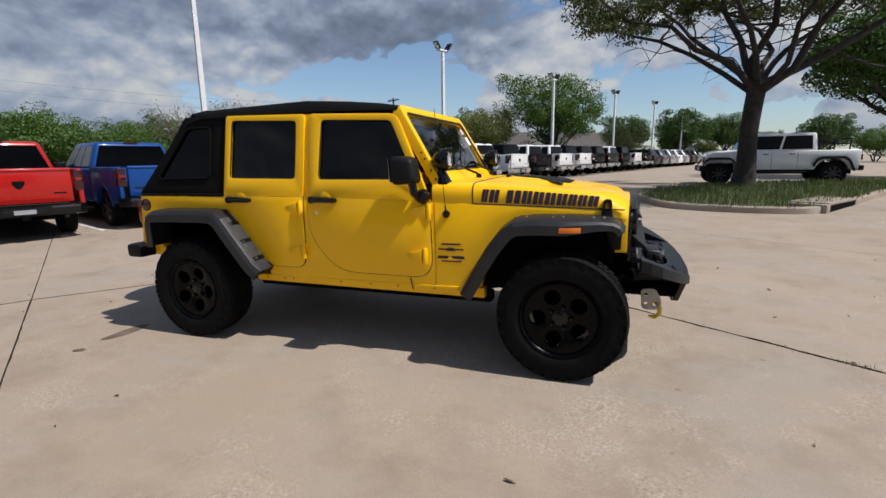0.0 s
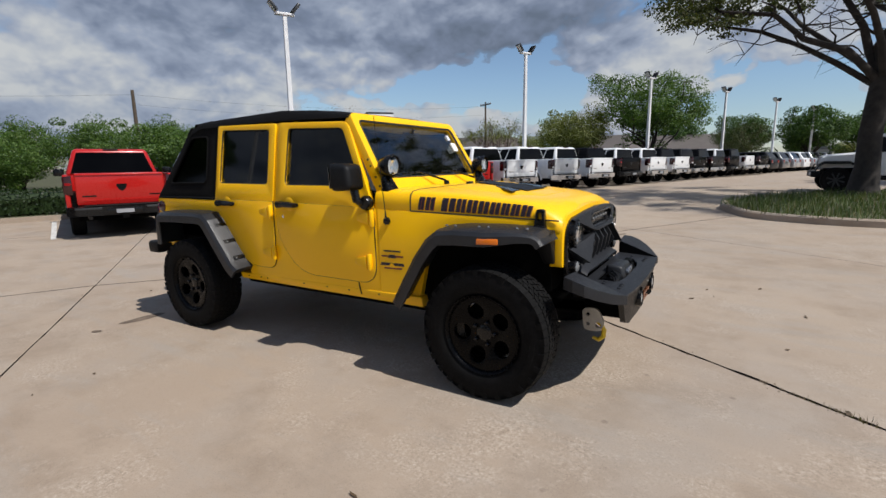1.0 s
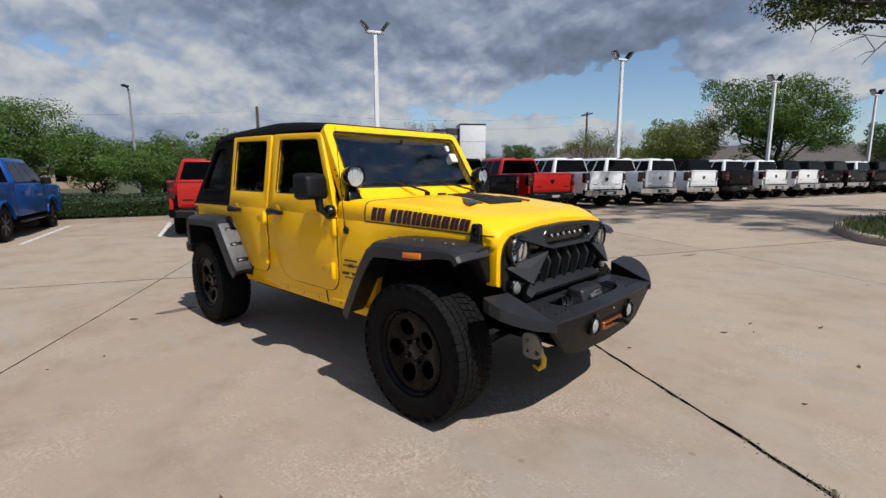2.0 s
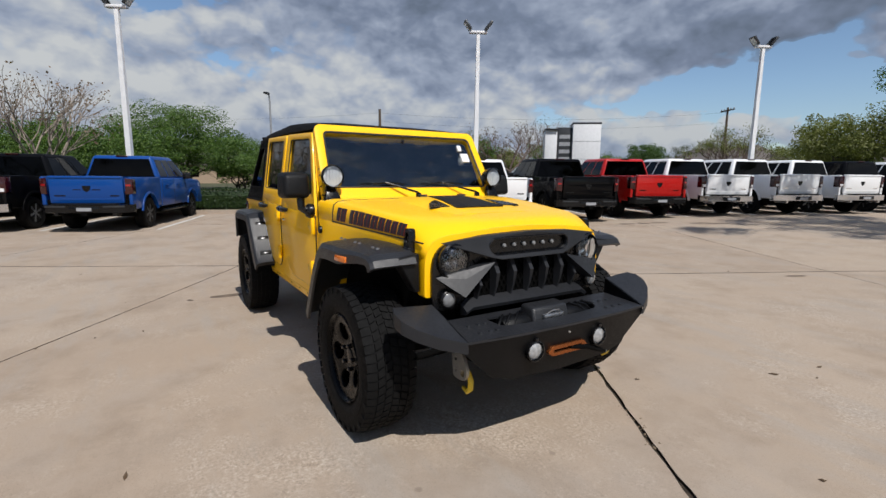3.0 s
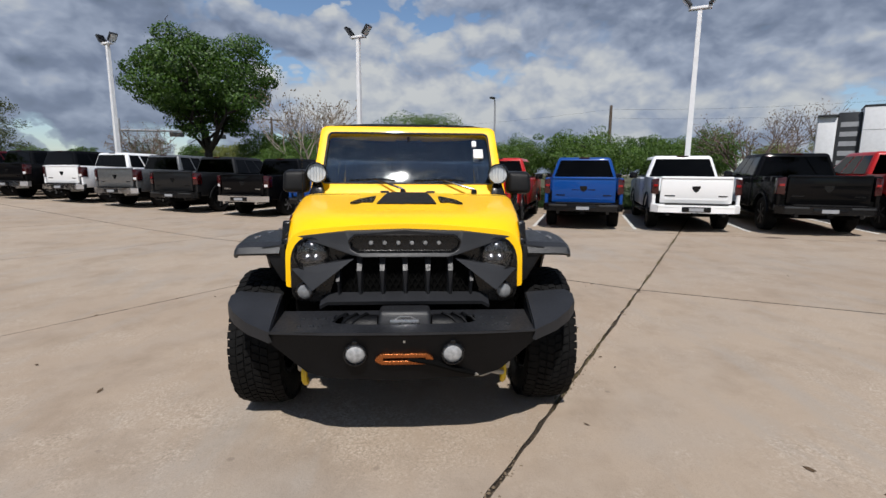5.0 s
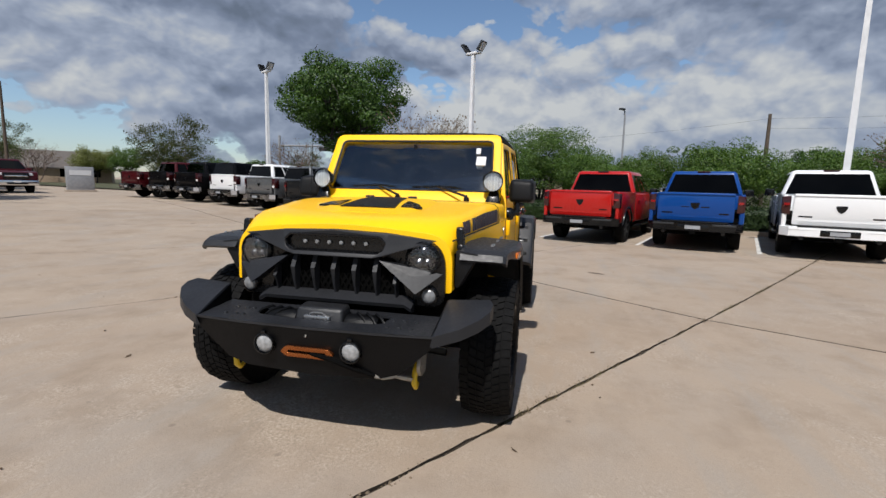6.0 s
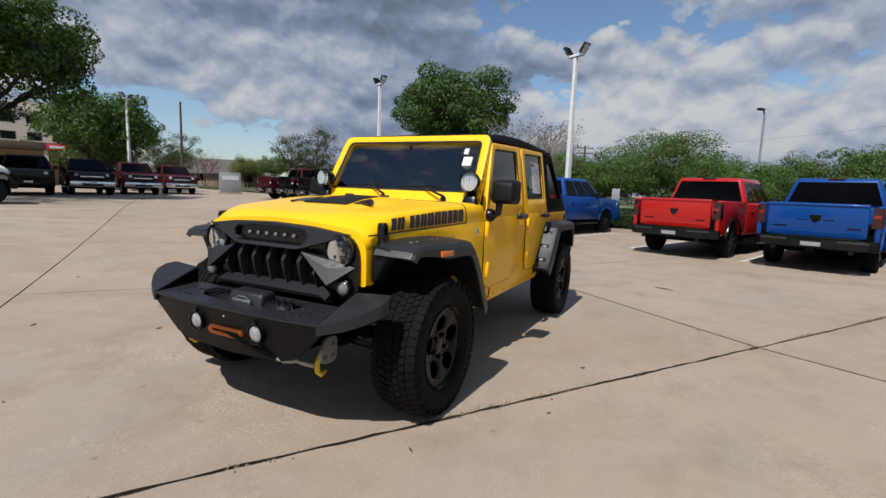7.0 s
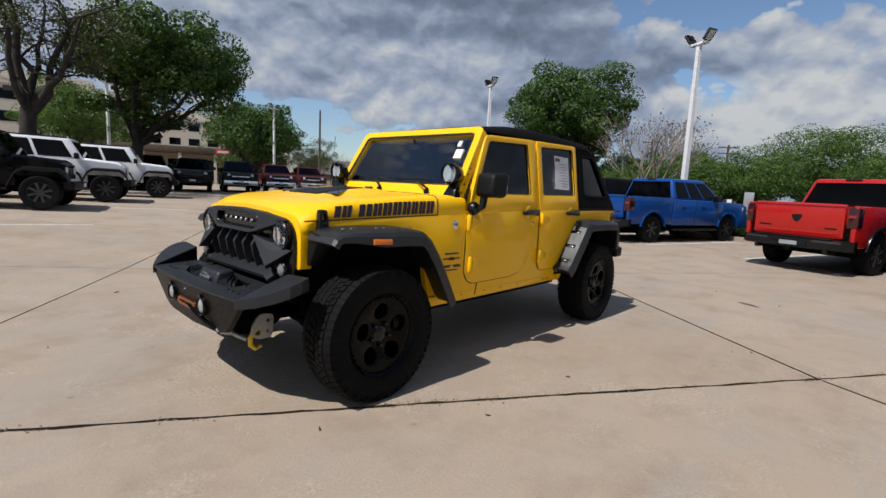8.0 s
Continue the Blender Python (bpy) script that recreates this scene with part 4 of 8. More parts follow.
        hexa(bm, [(0.92, s * 0.42, 0.50), (1.78, s * 0.40, 0.62), (1.78, s * 0.60, 0.62), (0.92, s * 0.72, 0.50), (0.92, s * 0.42, 1.06), (1.78, s * 0.40, 1.0), (1.78, s * 0.615, 1.0), (0.92, s * 0.735, 1.06)])
        part("inner_wing", bm, M["under"], suv)
        bm = bmesh.new()
        hexa(bm, [(-2.0, s * 0.45, 0.6), (-0.95, s * 0.45, 0.6), (-0.95, s * 0.70, 0.6), (-2.0, s * 0.70, 0.6), (-2.0, s * 0.45, 1.04), (-0.95, s * 0.45, 1.04), (-0.95, s * 0.70, 1.04), (-2.0, s * 0.70, 1.04)])
        part("rear_wheelhouse", bm, M["under"], suv)


def build_decals():
    """Plain slanted blocks in the place of the big name along each bonnet side, and small badge bars."""
    widths = (0.036, 0.056, 0, 0.086, 0.056, 0.060, 0.060, 0.056, 0.046, 0.048, 0.056)
    for s in (-1, 1):
        start, step = (0.936, 1) if s < 0 else (1.652, -1)
        pos = 0.0

        def place(x, z, out):
            hw, seam, crown = hood_at(x)
            f = float(np.interp(z / (crown - seam), [0, 0.50, 0.76, 0.90], [1, 0.994, 0.982, 0.95]))
            return x, s * (hw * f + out), seam + z

        def patch(bm, u0, u1, v0, v1, dx, dz, out):
            """A thin raised patch on the bonnet side, slanting forward."""
            hi, lo = [], []
            for k in range(5):
                v = v0 + (v1 - v0) * k / 4
                xs = [start + step * (u0 + (u1 - u0) * q + 0.014 * v) + dx for q in (0, 1)]
                top = 0.74 * (hood_at(xs[0])[2] - hood_at(xs[0])[1])
                z = 0.014 + (min(0.096, top) - 0.014) * v + dz
                hi.append([bm.verts.new(place(x, z, out)) for x in xs])
                lo.append([bm.verts.new(place(x, z, -0.004)) for x in xs])
            for k in range(4):
                bm.faces.new((hi[k][0], hi[k][1], hi[k + 1][1], hi[k + 1][0]))
                for q in (0, 1):
                    bm.faces.new((hi[k][q], hi[k + 1][q], lo[k + 1][q], lo[k][q]))
            for k in (0, 4):
                bm.faces.new((hi[k][0], hi[k][1], lo[k][1], lo[k][0]))
        for w in widths:
            if not w:
                pos += 0.040
                continue
            for dx, dz, out, mt, name in ((0.003 * step, -0.003, 0.0025, "decal_red", "decal_shadow"), (0.0, 0.0, 0.0045, "decal", "decal_block")):
                bm = bmesh.new()
                patch(bm, pos, pos + w * 0.43, 0.0, 1.0, dx, dz, out)
                patch(bm, pos + w * 0.60, pos + w, 0.0, 1.0, dx, dz, out)
                part(name, bm, M[mt], suv)
            pos += w + 0.014
        # badge bars low on the wing
        for x0, x1, z0, z1, mt in ((0.660, 0.795, 0.818, 0.829, "decal"), (0.640, 0.815, 0.782, 0.793, "decal_red"), (0.695, 0.760, 0.776, 0.799, "decal"), (0.625, 0.825, 0.722, 0.742, "decal"), (0.66, 0.80, 0.700, 0.710, "decal_red")):
            bm = bmesh.new()
            c = 0.5 * (z1 - z0) if z1 - z0 > 0.015 else 0.0
            hexa(bm, [(x, s * (wing_y(x) + o), z) for z, m in ((z0, 0.0), (z1, c)) for x, o in ((x0 + m, -0.003), (x1 - m, -0.003), (x1 - m, 0.0025), (x0 + m, 0.0025))])
            part("badge_bar", bm, M[mt], suv)
    bm = bmesh.new()
    lathe(bm, [(0.032, 0.786), (0.032, 0.790), (0.026, 0.793), (0.010, 0.793)], (0.715, 0, 1.03), "y", 20)
    part("round_badge", bm, M["chrome"], suv, "small round metal badge")


build_tub()
build_doors()
build_screen()
build_soft_top()
build_hood()
build_decals()


def build_flares():
    def sweep(path, prof, s, y0):
        """A moulding along a line in the side view; prof is (out, along the inward normal)."""
        rings = []
        for i, p in enumerate(path):
            a, b = Vector(path[max(i - 1, 0)]), Vector(path[min(i + 1, len(path) - 1)])
            d = (b - a).normalized()
            n = Vector((d.y, -d.x))
            thin = 1.0 - 0.48 * smooth_step((p[0] - 1.45) / 0.35)
            rings.append([(p[0] + n.x * k * thin, s * (y0 + o - 0.10 * (1 - thin) * (o > 0.1)), p[1] + n.y * k * thin) for o, k in prof])
        bm = bmesh.new()
        loft(bm, rings)
        return bm
    prof = [(0.0, 0.0), (0.235, 0.012), (0.272, 0.022), (0.290, 0.046), (0.294, 0.105), (0.280, 0.108), (0.268, 0.062), (0.20, 0.05), (0.0, 0.045)]
    front = [(0.815, 0.535), (0.90, 0.685), (1.00, 0.85), (1.09, 0.965), (1.17, 1.020), (1.30, 1.032), (1.50, 1.030), (1.68, 1.022), (1.77, 1.010), (1.815, 0.988), (1.838, 0.955)]
    rear = [(-1.935, 0.745), (-1.93, 0.93), (-1.90, 1.015), (-1.83, 1.055), (-1.60, 1.062), (-1.30, 1.062), (-1.17, 1.052), (-1.09, 1.00), (-0.95, 0.82), (-0.82, 0.655), (-0.755, 0.605)]
    for s in (-1, 1):
        fl = part("front_flare", sweep(front, prof, s, 0.665), M["flare"], suv, "sun-greyed black wheel-arch flare", 18)
        for x in (1.22, 1.44, 1.68):
            for dx in (-0.03, 0.03):
                bm = bmesh.new()
                lathe(bm, [(0.010, 0.0), (0.010, 0.006), (0.006, 0.009)], (x + dx, s * 0.82, 1.020), "z", 8)
                part("bolt", bm, M["alloy"], fl)
        bm = bmesh.new()
        hexa(bm, [(1.46, s * 0.936, 0.942), (1.585, s * 0.926, 0.943), (1.585, s * 0.950, 0.943), (1.46, s * 0.963, 0.942), (1.46, s * 0.932, 0.974), (1.585, s * 0.920, 0.975), (1.585, s * 0.946, 0.975), (1.46, s * 0.958, 0.974)], 0.004)
        part("side_marker", bm, M["amber"], fl, "amber side marker lamp")
        # the inner leg that runs down beside the grille
        bm = bmesh.new()
        hexa(bm, [(1.755, s * 0.638, 0.80), (1.815, s * 0.638, 0.80), (1.815, s * 0.662, 0.80), (1.755, s * 0.668, 0.80), (1.70, s * 0.640, 1.0), (1.815, s * 0.640, 1.0), (1.820, s * 0.765, 0.985), (1.70, s * 0.765, 0.985)], 0.008)
        part("flare_leg", bm, M["plastic"], fl)
        fl = part("rear_flare", sweep(rear, prof, s, 0.665), M["flare"], suv, "sun-greyed black wheel-arch flare", 18)
        # black plates paint the pockets' shade down the slanting forward face, with short ribs at the outer edge
        d, n = Vector((0.60, 0, -0.80)), Vector((0.80, 0, 0.60))
        for t in (0.10, 0.44, 0.78):
            c = Vector((-1.085 + 0.32 * t, 0, 0.985 - 0.385 * t)) + n * 0.002
            corner = lambda k, y, up: tuple(c + d * k + n * up + Vector((0, s * y, 0)))
            bm = bmesh.new()
            hexa(bm, [corner(-0.016, 0.80, -0.03), corner(0.016, 0.80, -0.03), corner(0.016, 0.885, -0.04), corner(-0.016, 0.885, -0.04), corner(-0.016, 0.80, -0.003), corner(0.016, 0.80, -0.003), corner(0.016, 0.885, -0.0095), corner(-0.016, 0.885, -0.0095)], 0.002)
            pocket = part("flare_pocket", bm, M["gloss"], fl)
            for k in (-0.013, 0.0, 0.013):
                bm = bmesh.new()
                hexa(bm, [corner(k - 0.003, 0.87, -0.02), corner(k + 0.003, 0.87, -0.02), corner(k + 0.003, 0.90, -0.03), corner(k - 0.003, 0.90, -0.03), corner(k - 0.003, 0.87, -0.004), corner(k + 0.003, 0.87, -0.004), corner(k + 0.003, 0.90, -0.008), corner(k - 0.003, 0.90, -0.008)])
                part("pocket_rib", bm, M["seal"], pocket)


def build_grille():
    outline = rounded([(-0.632, 0.775), (-0.628, 1.075), (0.0, 1.128), (0.628, 1.075), (0.632, 0.775)], [0.02, 0.16, 0.3, 0.16, 0.02], 7)
    inner = rounded([(-0.600, 0.70), (-0.600, 1.05), (0.0, 1.098), (0.600, 1.05), (0.600, 0.70)], [0.08, 0.15, 0.3, 0.15, 0.08], 7)
    bm = bmesh.new()
    plate(bm, outline, [], lambda u, v: (1.872 - 0.02 * (u / 0.63) ** 2, u, v), lambda u, v: (1.78, u, v))
    bevel(bm, 0.014, 3, 40)
    shell = part("grille_shell", bm, M["yellow"], suv)
    bm = bmesh.new()
    hole = rounded([(-0.40, 0.735), (-0.33, 0.95), (0.33, 0.95), (0.40, 0.735)], 0.03, 3)
    plate(bm, inner, [hole], lambda u, v: (1.893 - 0.02 * (u / 0.63) ** 2, u, v), lambda u, v: (1.868 - 0.02 * (u / 0.63) ** 2, u, v))
    bevel(bm, 0.006, 2, 40)
    ins = part("grille_insert", bm, M["gloss"], suv, "black angular grille insert")
    bm = bmesh.new()
    box(bm, 1.873, -0.42, 0.72, 1.876, 0.42, 0.96)
    part("grille_back", bm, M["under"], ins)
    # honeycomb mesh: crossing strips
    bm = bmesh.new()
    k = 0.034
    n = int(0.80 / k) + 8
    for d in (-1, 1):
        for i in range(-4, n):
            u0 = -0.42 + i * k
            p, q = [u0, 0.725], [u0 + d * 0.23 * 0.6, 0.955]
            if d < 0:
                p[0] += 0.06
                q[0] += 0.06
            if max(p[0], q[0]) > 0.415 or min(p[0], q[0]) < -0.415:
                continue
            tube(bm, [(1.884, p[0], p[1]), (1.884, q[0], q[1])], 0.0045, 4)
    tagged(part("grille_mesh", bm, M["under"], ins), kind="stuff")
    # blades in front of the mesh
    for y in (-0.345, -0.235, -0.118, 0.0, 0.118, 0.235, 0.345):
        w = 0.017 if abs(y) < 0.3 else 0.012
        zt = 0.955 if abs(y) < 0.3 else 0.90
        bm = bmesh.new()
        loft(bm, [[(1.89, y - w, zt), (1.900, y - w * 0.8, zt), (1.900, y + w * 0.8, zt), (1.89, y + w, zt)],
                  [(1.89, y - w, zt - 0.075), (1.945, y - w * 0.7, zt - 0.075), (1.945, y + w * 0.7, zt - 0.075), (1.89, y + w, zt - 0.075)],
                  [(1.89, y - w * 0.9, 0.80), (1.930, y - w * 0.35, 0.80), (1.930, y + w * 0.35, 0.80), (1.89, y + w * 0.9, 0.80)],
                  [(1.89, y - w * 0.8, 0.725), (1.900, y - w * 0.3, 0.725), (1.900, y + w * 0.3, 0.725), (1.89, y + w * 0.8, 0.725)]])
        part("blade", bm, M["gun"], ins, "", 12)
    # brow: gunmetal wings that slope from the lamps to the middle, with a lamp bar set in
    bm = bmesh.new()
    brow = [(-0.555, 1.052), (-0.30, 1.082), (0.0, 1.092), (0.30, 1.082), (0.555, 1.052), (0.27, 0.962), (0.22, 0.952), (-0.22, 0.952), (-0.27, 0.962)]
    bar = rounded([(-0.288, 1.030), (-0.255, 1.060), (0.255, 1.060), (0.288, 1.030), (0.278, 0.992), (0.245, 0.972), (-0.245, 0.972), (-0.278, 0.992)], 0.008, 2)

    def swell(u, v):
        return 1.893 + 0.040 * max(0.0, 1 - (abs(u) / 0.56) ** 2) + 0.055 * max(0.0, (1.06 - v) / 0.1) * max(0.0, 1 - abs(u) / 0.5)
    plate(bm, brow, [bar], lambda u, v: (swell(u, v), u, v), lambda u, v: (1.875, u, v))
    bevel(bm, 0.004, 2, 40)
    part("brow", bm, M["gun"], ins, "satin black grille brow", 20)
    bm = bmesh.new()
    plate(bm, bar, [], lambda u, v: (1.905, u, v), lambda u, v: (1.895, u, v))
    lampbar = part("light_bar", bm, M["gloss"], ins, "slim black lamp bar")
    bm = bmesh.new()
    tube(bm, [(1.926, u, v) for u, v in bar + bar[:1]], 0.007, 6)
    part("bar_bezel", bm, M["gloss"], lampbar)
    for i in range(6):
        y = -0.175 + 0.07 * i
        bm = bmesh.new()
        lathe(bm, [(0.011, 0.0), (0.012, 0.010), (0.008, 0.015)], (1.906, y, 1.020), "x", 10)
        part("bar_lamp", bm, M["smoked"], lampbar)
        bm = bmesh.new()
        lathe(bm, [(0.005, 0.0), (0.005, 0.01)], (1.925, y, 0.963), "x", 6)
        part("bar_screw", bm, M["zinc"], lampbar)
    # bright lower lip
    bm = bmesh.new()
    loft(bm, [[(1.888, y, z + 0.042), (1.965 - 0.03 * abs(y), y, z + 0.008), (1.955 - 0.03 * abs(y), y, z - 0.012), (1.89, y, z - 0.02)] for y, z in ((-0.44, 0.690), (-0.40, 0.712), (0.0, 0.716), (0.40, 0.712), (0.44, 0.690))])
    part("lower_lip", bm, M["gun"], ins)
    for s in (-1, 1):
        # faceted wedge under the lamp
        a, b, c = Vector((1.890, s * 0.588, 0.880)), Vector((1.950, s * 0.262, 0.942)), Vector((1.980, s * 0.468, 0.785))
        m = (a + b + c) / 3 + Vector((0.003, 0, 0.001))
        base = [Vector((1.88, p.y, p.z)) for p in (a, b, c)]
        bm = bmesh.new()
        v = [bm.verts.new(p) for p in (a, b, c, m, *base)]
        for q in ((0, 3, 1), (1, 3, 2), (2, 3, 0), (0, 1, 5, 4), (1, 2, 6, 5), (2, 0, 4, 6), (4, 5, 6)):
            bm.faces.new([v[i] for i in q])
        part("wedge", bm, M["gun"], ins, "", 5)
        # round head lamp with two projectors
        lamp_at = (1.885, s * 0.484, 0.957)
        bm = bmesh.new()
        lathe(bm, [(0.092, -0.02), (0.094, 0.018), (0.086, 0.026), (0.080, 0.016), (0.076, -0.01), (0.002, -0.015)], lamp_at, "x", 28)
        lamp = part("head_lamp", bm, M["gloss"], suv, "round black-ringed head lamp")
        for dz, dy in ((0.034, 0.0), (-0.030, 0.018), (-0.030, -0.026)):
            bm = bmesh.new()
            lathe(bm, [(0.031, -0.012), (0.033, 0.004), (0.028, 0.006), (0.020, 0.014), (0.004, 0.018)], (lamp_at[0], lamp_at[1] + dy, lamp_at[2] + dz), "x", 16)
            part("projector", bm, M["reflector"], lamp)
        bm = bmesh.new()
        lathe(bm, [(0.080, 0.016), (0.074, 0.022), (0.045, 0.029), (0.004, 0.032)], lamp_at, "x", 28)
        part("lens", bm, M["lens"], lamp).visible_shadow = False
        bm = bmesh.new()
        lathe(bm, [(0.046, -0.03), (0.048, 0.012), (0.042, 0.018)], (1.895, s * 0.522, 0.765), "x", 20)
        turn = part("turn_lamp", bm, M["gloss"], suv, "small round turn lamp")
        bm = bmesh.new()
        lathe(bm, [(0.041, 0.012), (0.034, 0.021), (0.018, 0.027), (0.003, 0.029)], (1.895, s * 0.522, 0.765), "x", 20)
        part("turn_lens", bm, M["smoked"], turn)


def build_bumper():
    # folded steel: top shelf, sloping face, raised ends
    bm = bmesh.new()
    sec = [(-0.63, 2.212, 0.600), (-0.46, 2.230, 0.440), (-0.35, 2.238, 0.405), (0.0, 2.245, 0.392), (0.35, 2.238, 0.405), (0.46, 2.230, 0.440), (0.63, 2.212, 0.600)]
    rings = []
    for y, x, low in sec:
        back = 0.055 * (0.640 - low) / 0.25
        rings.append([(x, y, 0.648), (x - 0.005, y, 0.636), (x - back, y, low), (x - back - 0.03, y, low), (x - 0.035, y * 0.99, 0.630), (x - 0.035, y, 0.640)])
    loft(bm, rings)
    bump = part("bumper_face", bm, M["steel_black"], suv, "black powder-coated steel bumper", 25)
    bm = bmesh.new()
    shelf = [(2.215, -0.62), (2.238, -0.35), (2.245, 0.0), (2.238, 0.35), (2.215, 0.62), (1.93, 0.64), (1.93, -0.64)]
    slot = rounded([(2.115, -0.34), (2.135, -0.20), (2.135, 0.20), (2.115, 0.34), (1.99, 0.36), (1.99, -0.36)], 0.03, 3)
    plate(bm, shelf, [slot], lambda u, v: (u, v, 0.648 + 0.06 * (2.23 - u)), lambda u, v: (u, v, 0.642 + 0.06 * (2.23 - u) - 0.006))
    part("bumper_shelf", bm, M["gun"], bump, "", 25)
    # winch tray, made deeper to block sun slits on the ground below
    bm = bmesh.new()
    box(bm, 1.74, -0.46, 0.46, 2.17, 0.46, 0.55, 0.01)
    part("winch_tray", bm, M["under"], bump)
    for s in (-1, 1):
        rim = [(1.93, 0.845, 0.775), (1.985, 0.868, 0.765), (2.045, 0.860, 0.742), (2.105, 0.815, 0.712), (2.165, 0.735, 0.678), (2.220, 0.620, 0.648)]
        fold = [(1.93, 0.635, 0.760), (1.99, 0.633, 0.738), (2.05, 0.630, 0.715), (2.11, 0.627, 0.690), (2.165, 0.624, 0.668), (2.219, 0.618, 0.648)]
        bm = bmesh.new()
        loft(bm, [[(a[0], s * a[1], a[2]), (b[0], s * b[1], b[2]), (b[0], s * (b[1] + 0.002), b[2] - 0.012), (b[0], s * (b[1] + 0.001), b[2] - 0.052 - 0.06 * (2.22 - b[0])), (b[0] - 0.01, s * (b[1] - 0.012), b[2] - 0.05 - 0.06 * (2.22 - b[0])), (a[0], s * a[1], a[2] - 0.012)] for a, b in zip(fold, rim)])
        wing = part("bumper_wing", bm, M["gun"], bump, "raised bumper end plate", 22)
        bm = bmesh.new()
        hexa(bm, [(1.93, s * 0.628, 0.64), (2.215, s * 0.612, 0.640), (2.215, s * 0.618, 0.640), (1.93, s * 0.634, 0.64), (1.93, s * 0.628, 0.757), (2.215, s * 0.612, 0.648), (2.215, s * 0.618, 0.648), (1.93, s * 0.634, 0.757)])
        part("gusset", bm, M["steel_black"], bump)
        # underside of the end, stepping back to the frame
        bm = bmesh.new()
        hexa(bm, [(1.88, s * 0.36, 0.56), (2.13, s * 0.42, 0.56), (2.12, s * 0.50, 0.58), (1.90, s * 0.54, 0.58), (1.88, s * 0.42, 0.64), (2.20, s * 0.60, 0.64), (2.17, s * 0.62, 0.64), (1.90, s * 0.62, 0.64)], 0.006)
        part("bumper_return", bm, M["steel_black"], bump)
        # tow eye plate and yellow hook
        bm = bmesh.new()
        tab = rounded([(1.96, 0.385), (1.95, 0.52), (2.04, 0.53), (2.085, 0.44), (2.06, 0.385)], 0.03, 3)
        holes = [arc(1.985, 0.485, 0.012, 0, 330, 8), arc(1.985, 0.425, 0.012, 0, 330, 8), arc(2.045, 0.425, 0.018, 0, 330, 8)]
        plate(bm, tab, holes, lambda u, v: (u, s * 0.530, v), lambda u, v: (u, s * 0.512, v))
        part("tow_plate", bm, M["zinc"], bump, "bare zinc tow plate")
        bm = bmesh.new()
        pts = [(2.03, s * 0.50, 0.44), (2.055, s * 0.50, 0.425), (2.075, s * 0.50, 0.39), (2.072, s * 0.50, 0.35), (2.045, s * 0.50, 0.325), (2.01, s * 0.50, 0.335)]
        tube(bm, pts, [0.012, 0.014, 0.015, 0.015, 0.013, 0.009], 8)
        part("tow_hook", bm, M["hook"], bump, "yellow painted tow hook")
        # fog lamp
        at = (2.205, s * 0.227, 0.540)
        bm = bmesh.new()
        lathe(bm, [(0.050, -0.05), (0.056, 0.02), (0.054, 0.034), (0.049, 0.036), (0.047, 0.02)], at, "x", 24)
        fog = part("fog_lamp", bm, M["gloss"], bump, "round fog lamp with clear lens")
        bm = bmesh.new()
        lathe(bm, [(0.047, 0.018), (0.040, 0.028), (0.022, 0.034), (0.003, 0.036)], at, "x", 24)
        part("fog_lens", bm, M["fog_glass"], fog)
        bm = bmesh.new()
        box(bm, at[0] + 0.02, at[1] - 0.012, at[2] + 0.052, at[0] + 0.038, at[1] + 0.012, at[2] + 0.068, 0.003)
        part("fog_tab", bm, M["gloss"], fog)
    for y in (-0.50, -0.44, -0.40, 0.38, 0.44, 0.50):
        for x in (2.05, 2.15):
            bm = bmesh.new()
            lathe(bm, [(0.013, 0.0), (0.011, 0.007), (0.005, 0.009)], (x, y, 0.648 + 0.06 * (2.23 - x)), "z", 8)
            part("bolt", bm, M["gun"], bump)
    for y, z in ((-0.45, 0.595), (-0.52, 0.52), (0.0, 0.60), (0.42, 0.60), (0.50, 0.53), (-0.36, 0.49), (0.36, 0.49)):
        bm = bmesh.new()
        lathe(bm, [(0.006, 0.0), (0.004, 0.006)], (2.245 - 0.05 * (0.648 - z) / 0.22 - 0.03 * (y / 0.5) ** 2, y, z), "x", 8)
        part("rivet", bm, M["zinc"], bump)
    # winch: motor housing, drum and cabling behind the shelf
    bm = bmesh.new()
    hexa(bm, [(1.985, -0.135, 0.58), (2.13, -0.135, 0.58), (2.13, 0.135, 0.58), (1.985, 0.135, 0.58), (1.995, -0.125, 0.715), (2.095, -0.125, 0.705), (2.095, 0.125, 0.705), (1.995, 0.125, 0.715)], 0.018, 3)
    winch = part("winch", bm, M["flare"], bump, "black winch housing")
    bm = bmesh.new()
    box(bm, 2.106, -0.07, 0.650, 2.128, 0.07, 0.672, 0.004)
    tube(bm, [(2.115, -0.055, 0.668), (2.128, -0.02, 0.69), (2.128, 0.03, 0.69), (2.118, 0.06, 0.668)], 0.004, 5)
    part("winch_plate", bm, M["alloy"], winch)
    for s in (-1, 1):
        bm = bmesh.new()
        lathe(bm, [(0.058, 0.0), (0.062, 0.02), (0.062, 0.15), (0.05, 0.17)] if s > 0 else [(0.058, 0.0), (0.062, -0.02), (0.062, -0.15), (0.05, -0.17)], (2.05, s * 0.135, 0.615), "y", 18)
        part("winch_drum", bm, M["steel_black"], winch)
        bm = bmesh.new()
        for k in range(3):
            y = s * (0.17 + 0.05 * k)
            tube(bm, [(2.02, y, 0.655), (2.05, y + s * 0.02, 0.685), (2.085, y + s * 0.06, 0.672), (2.10, y + s * 0.09, 0.64)], 0.007, 6)
        part("winch_cable", bm, M["steel_black"] if k != 1 else M["zinc"], winch)
    # orange fairlead and the hook line slung to one side
    bm = bmesh.new()
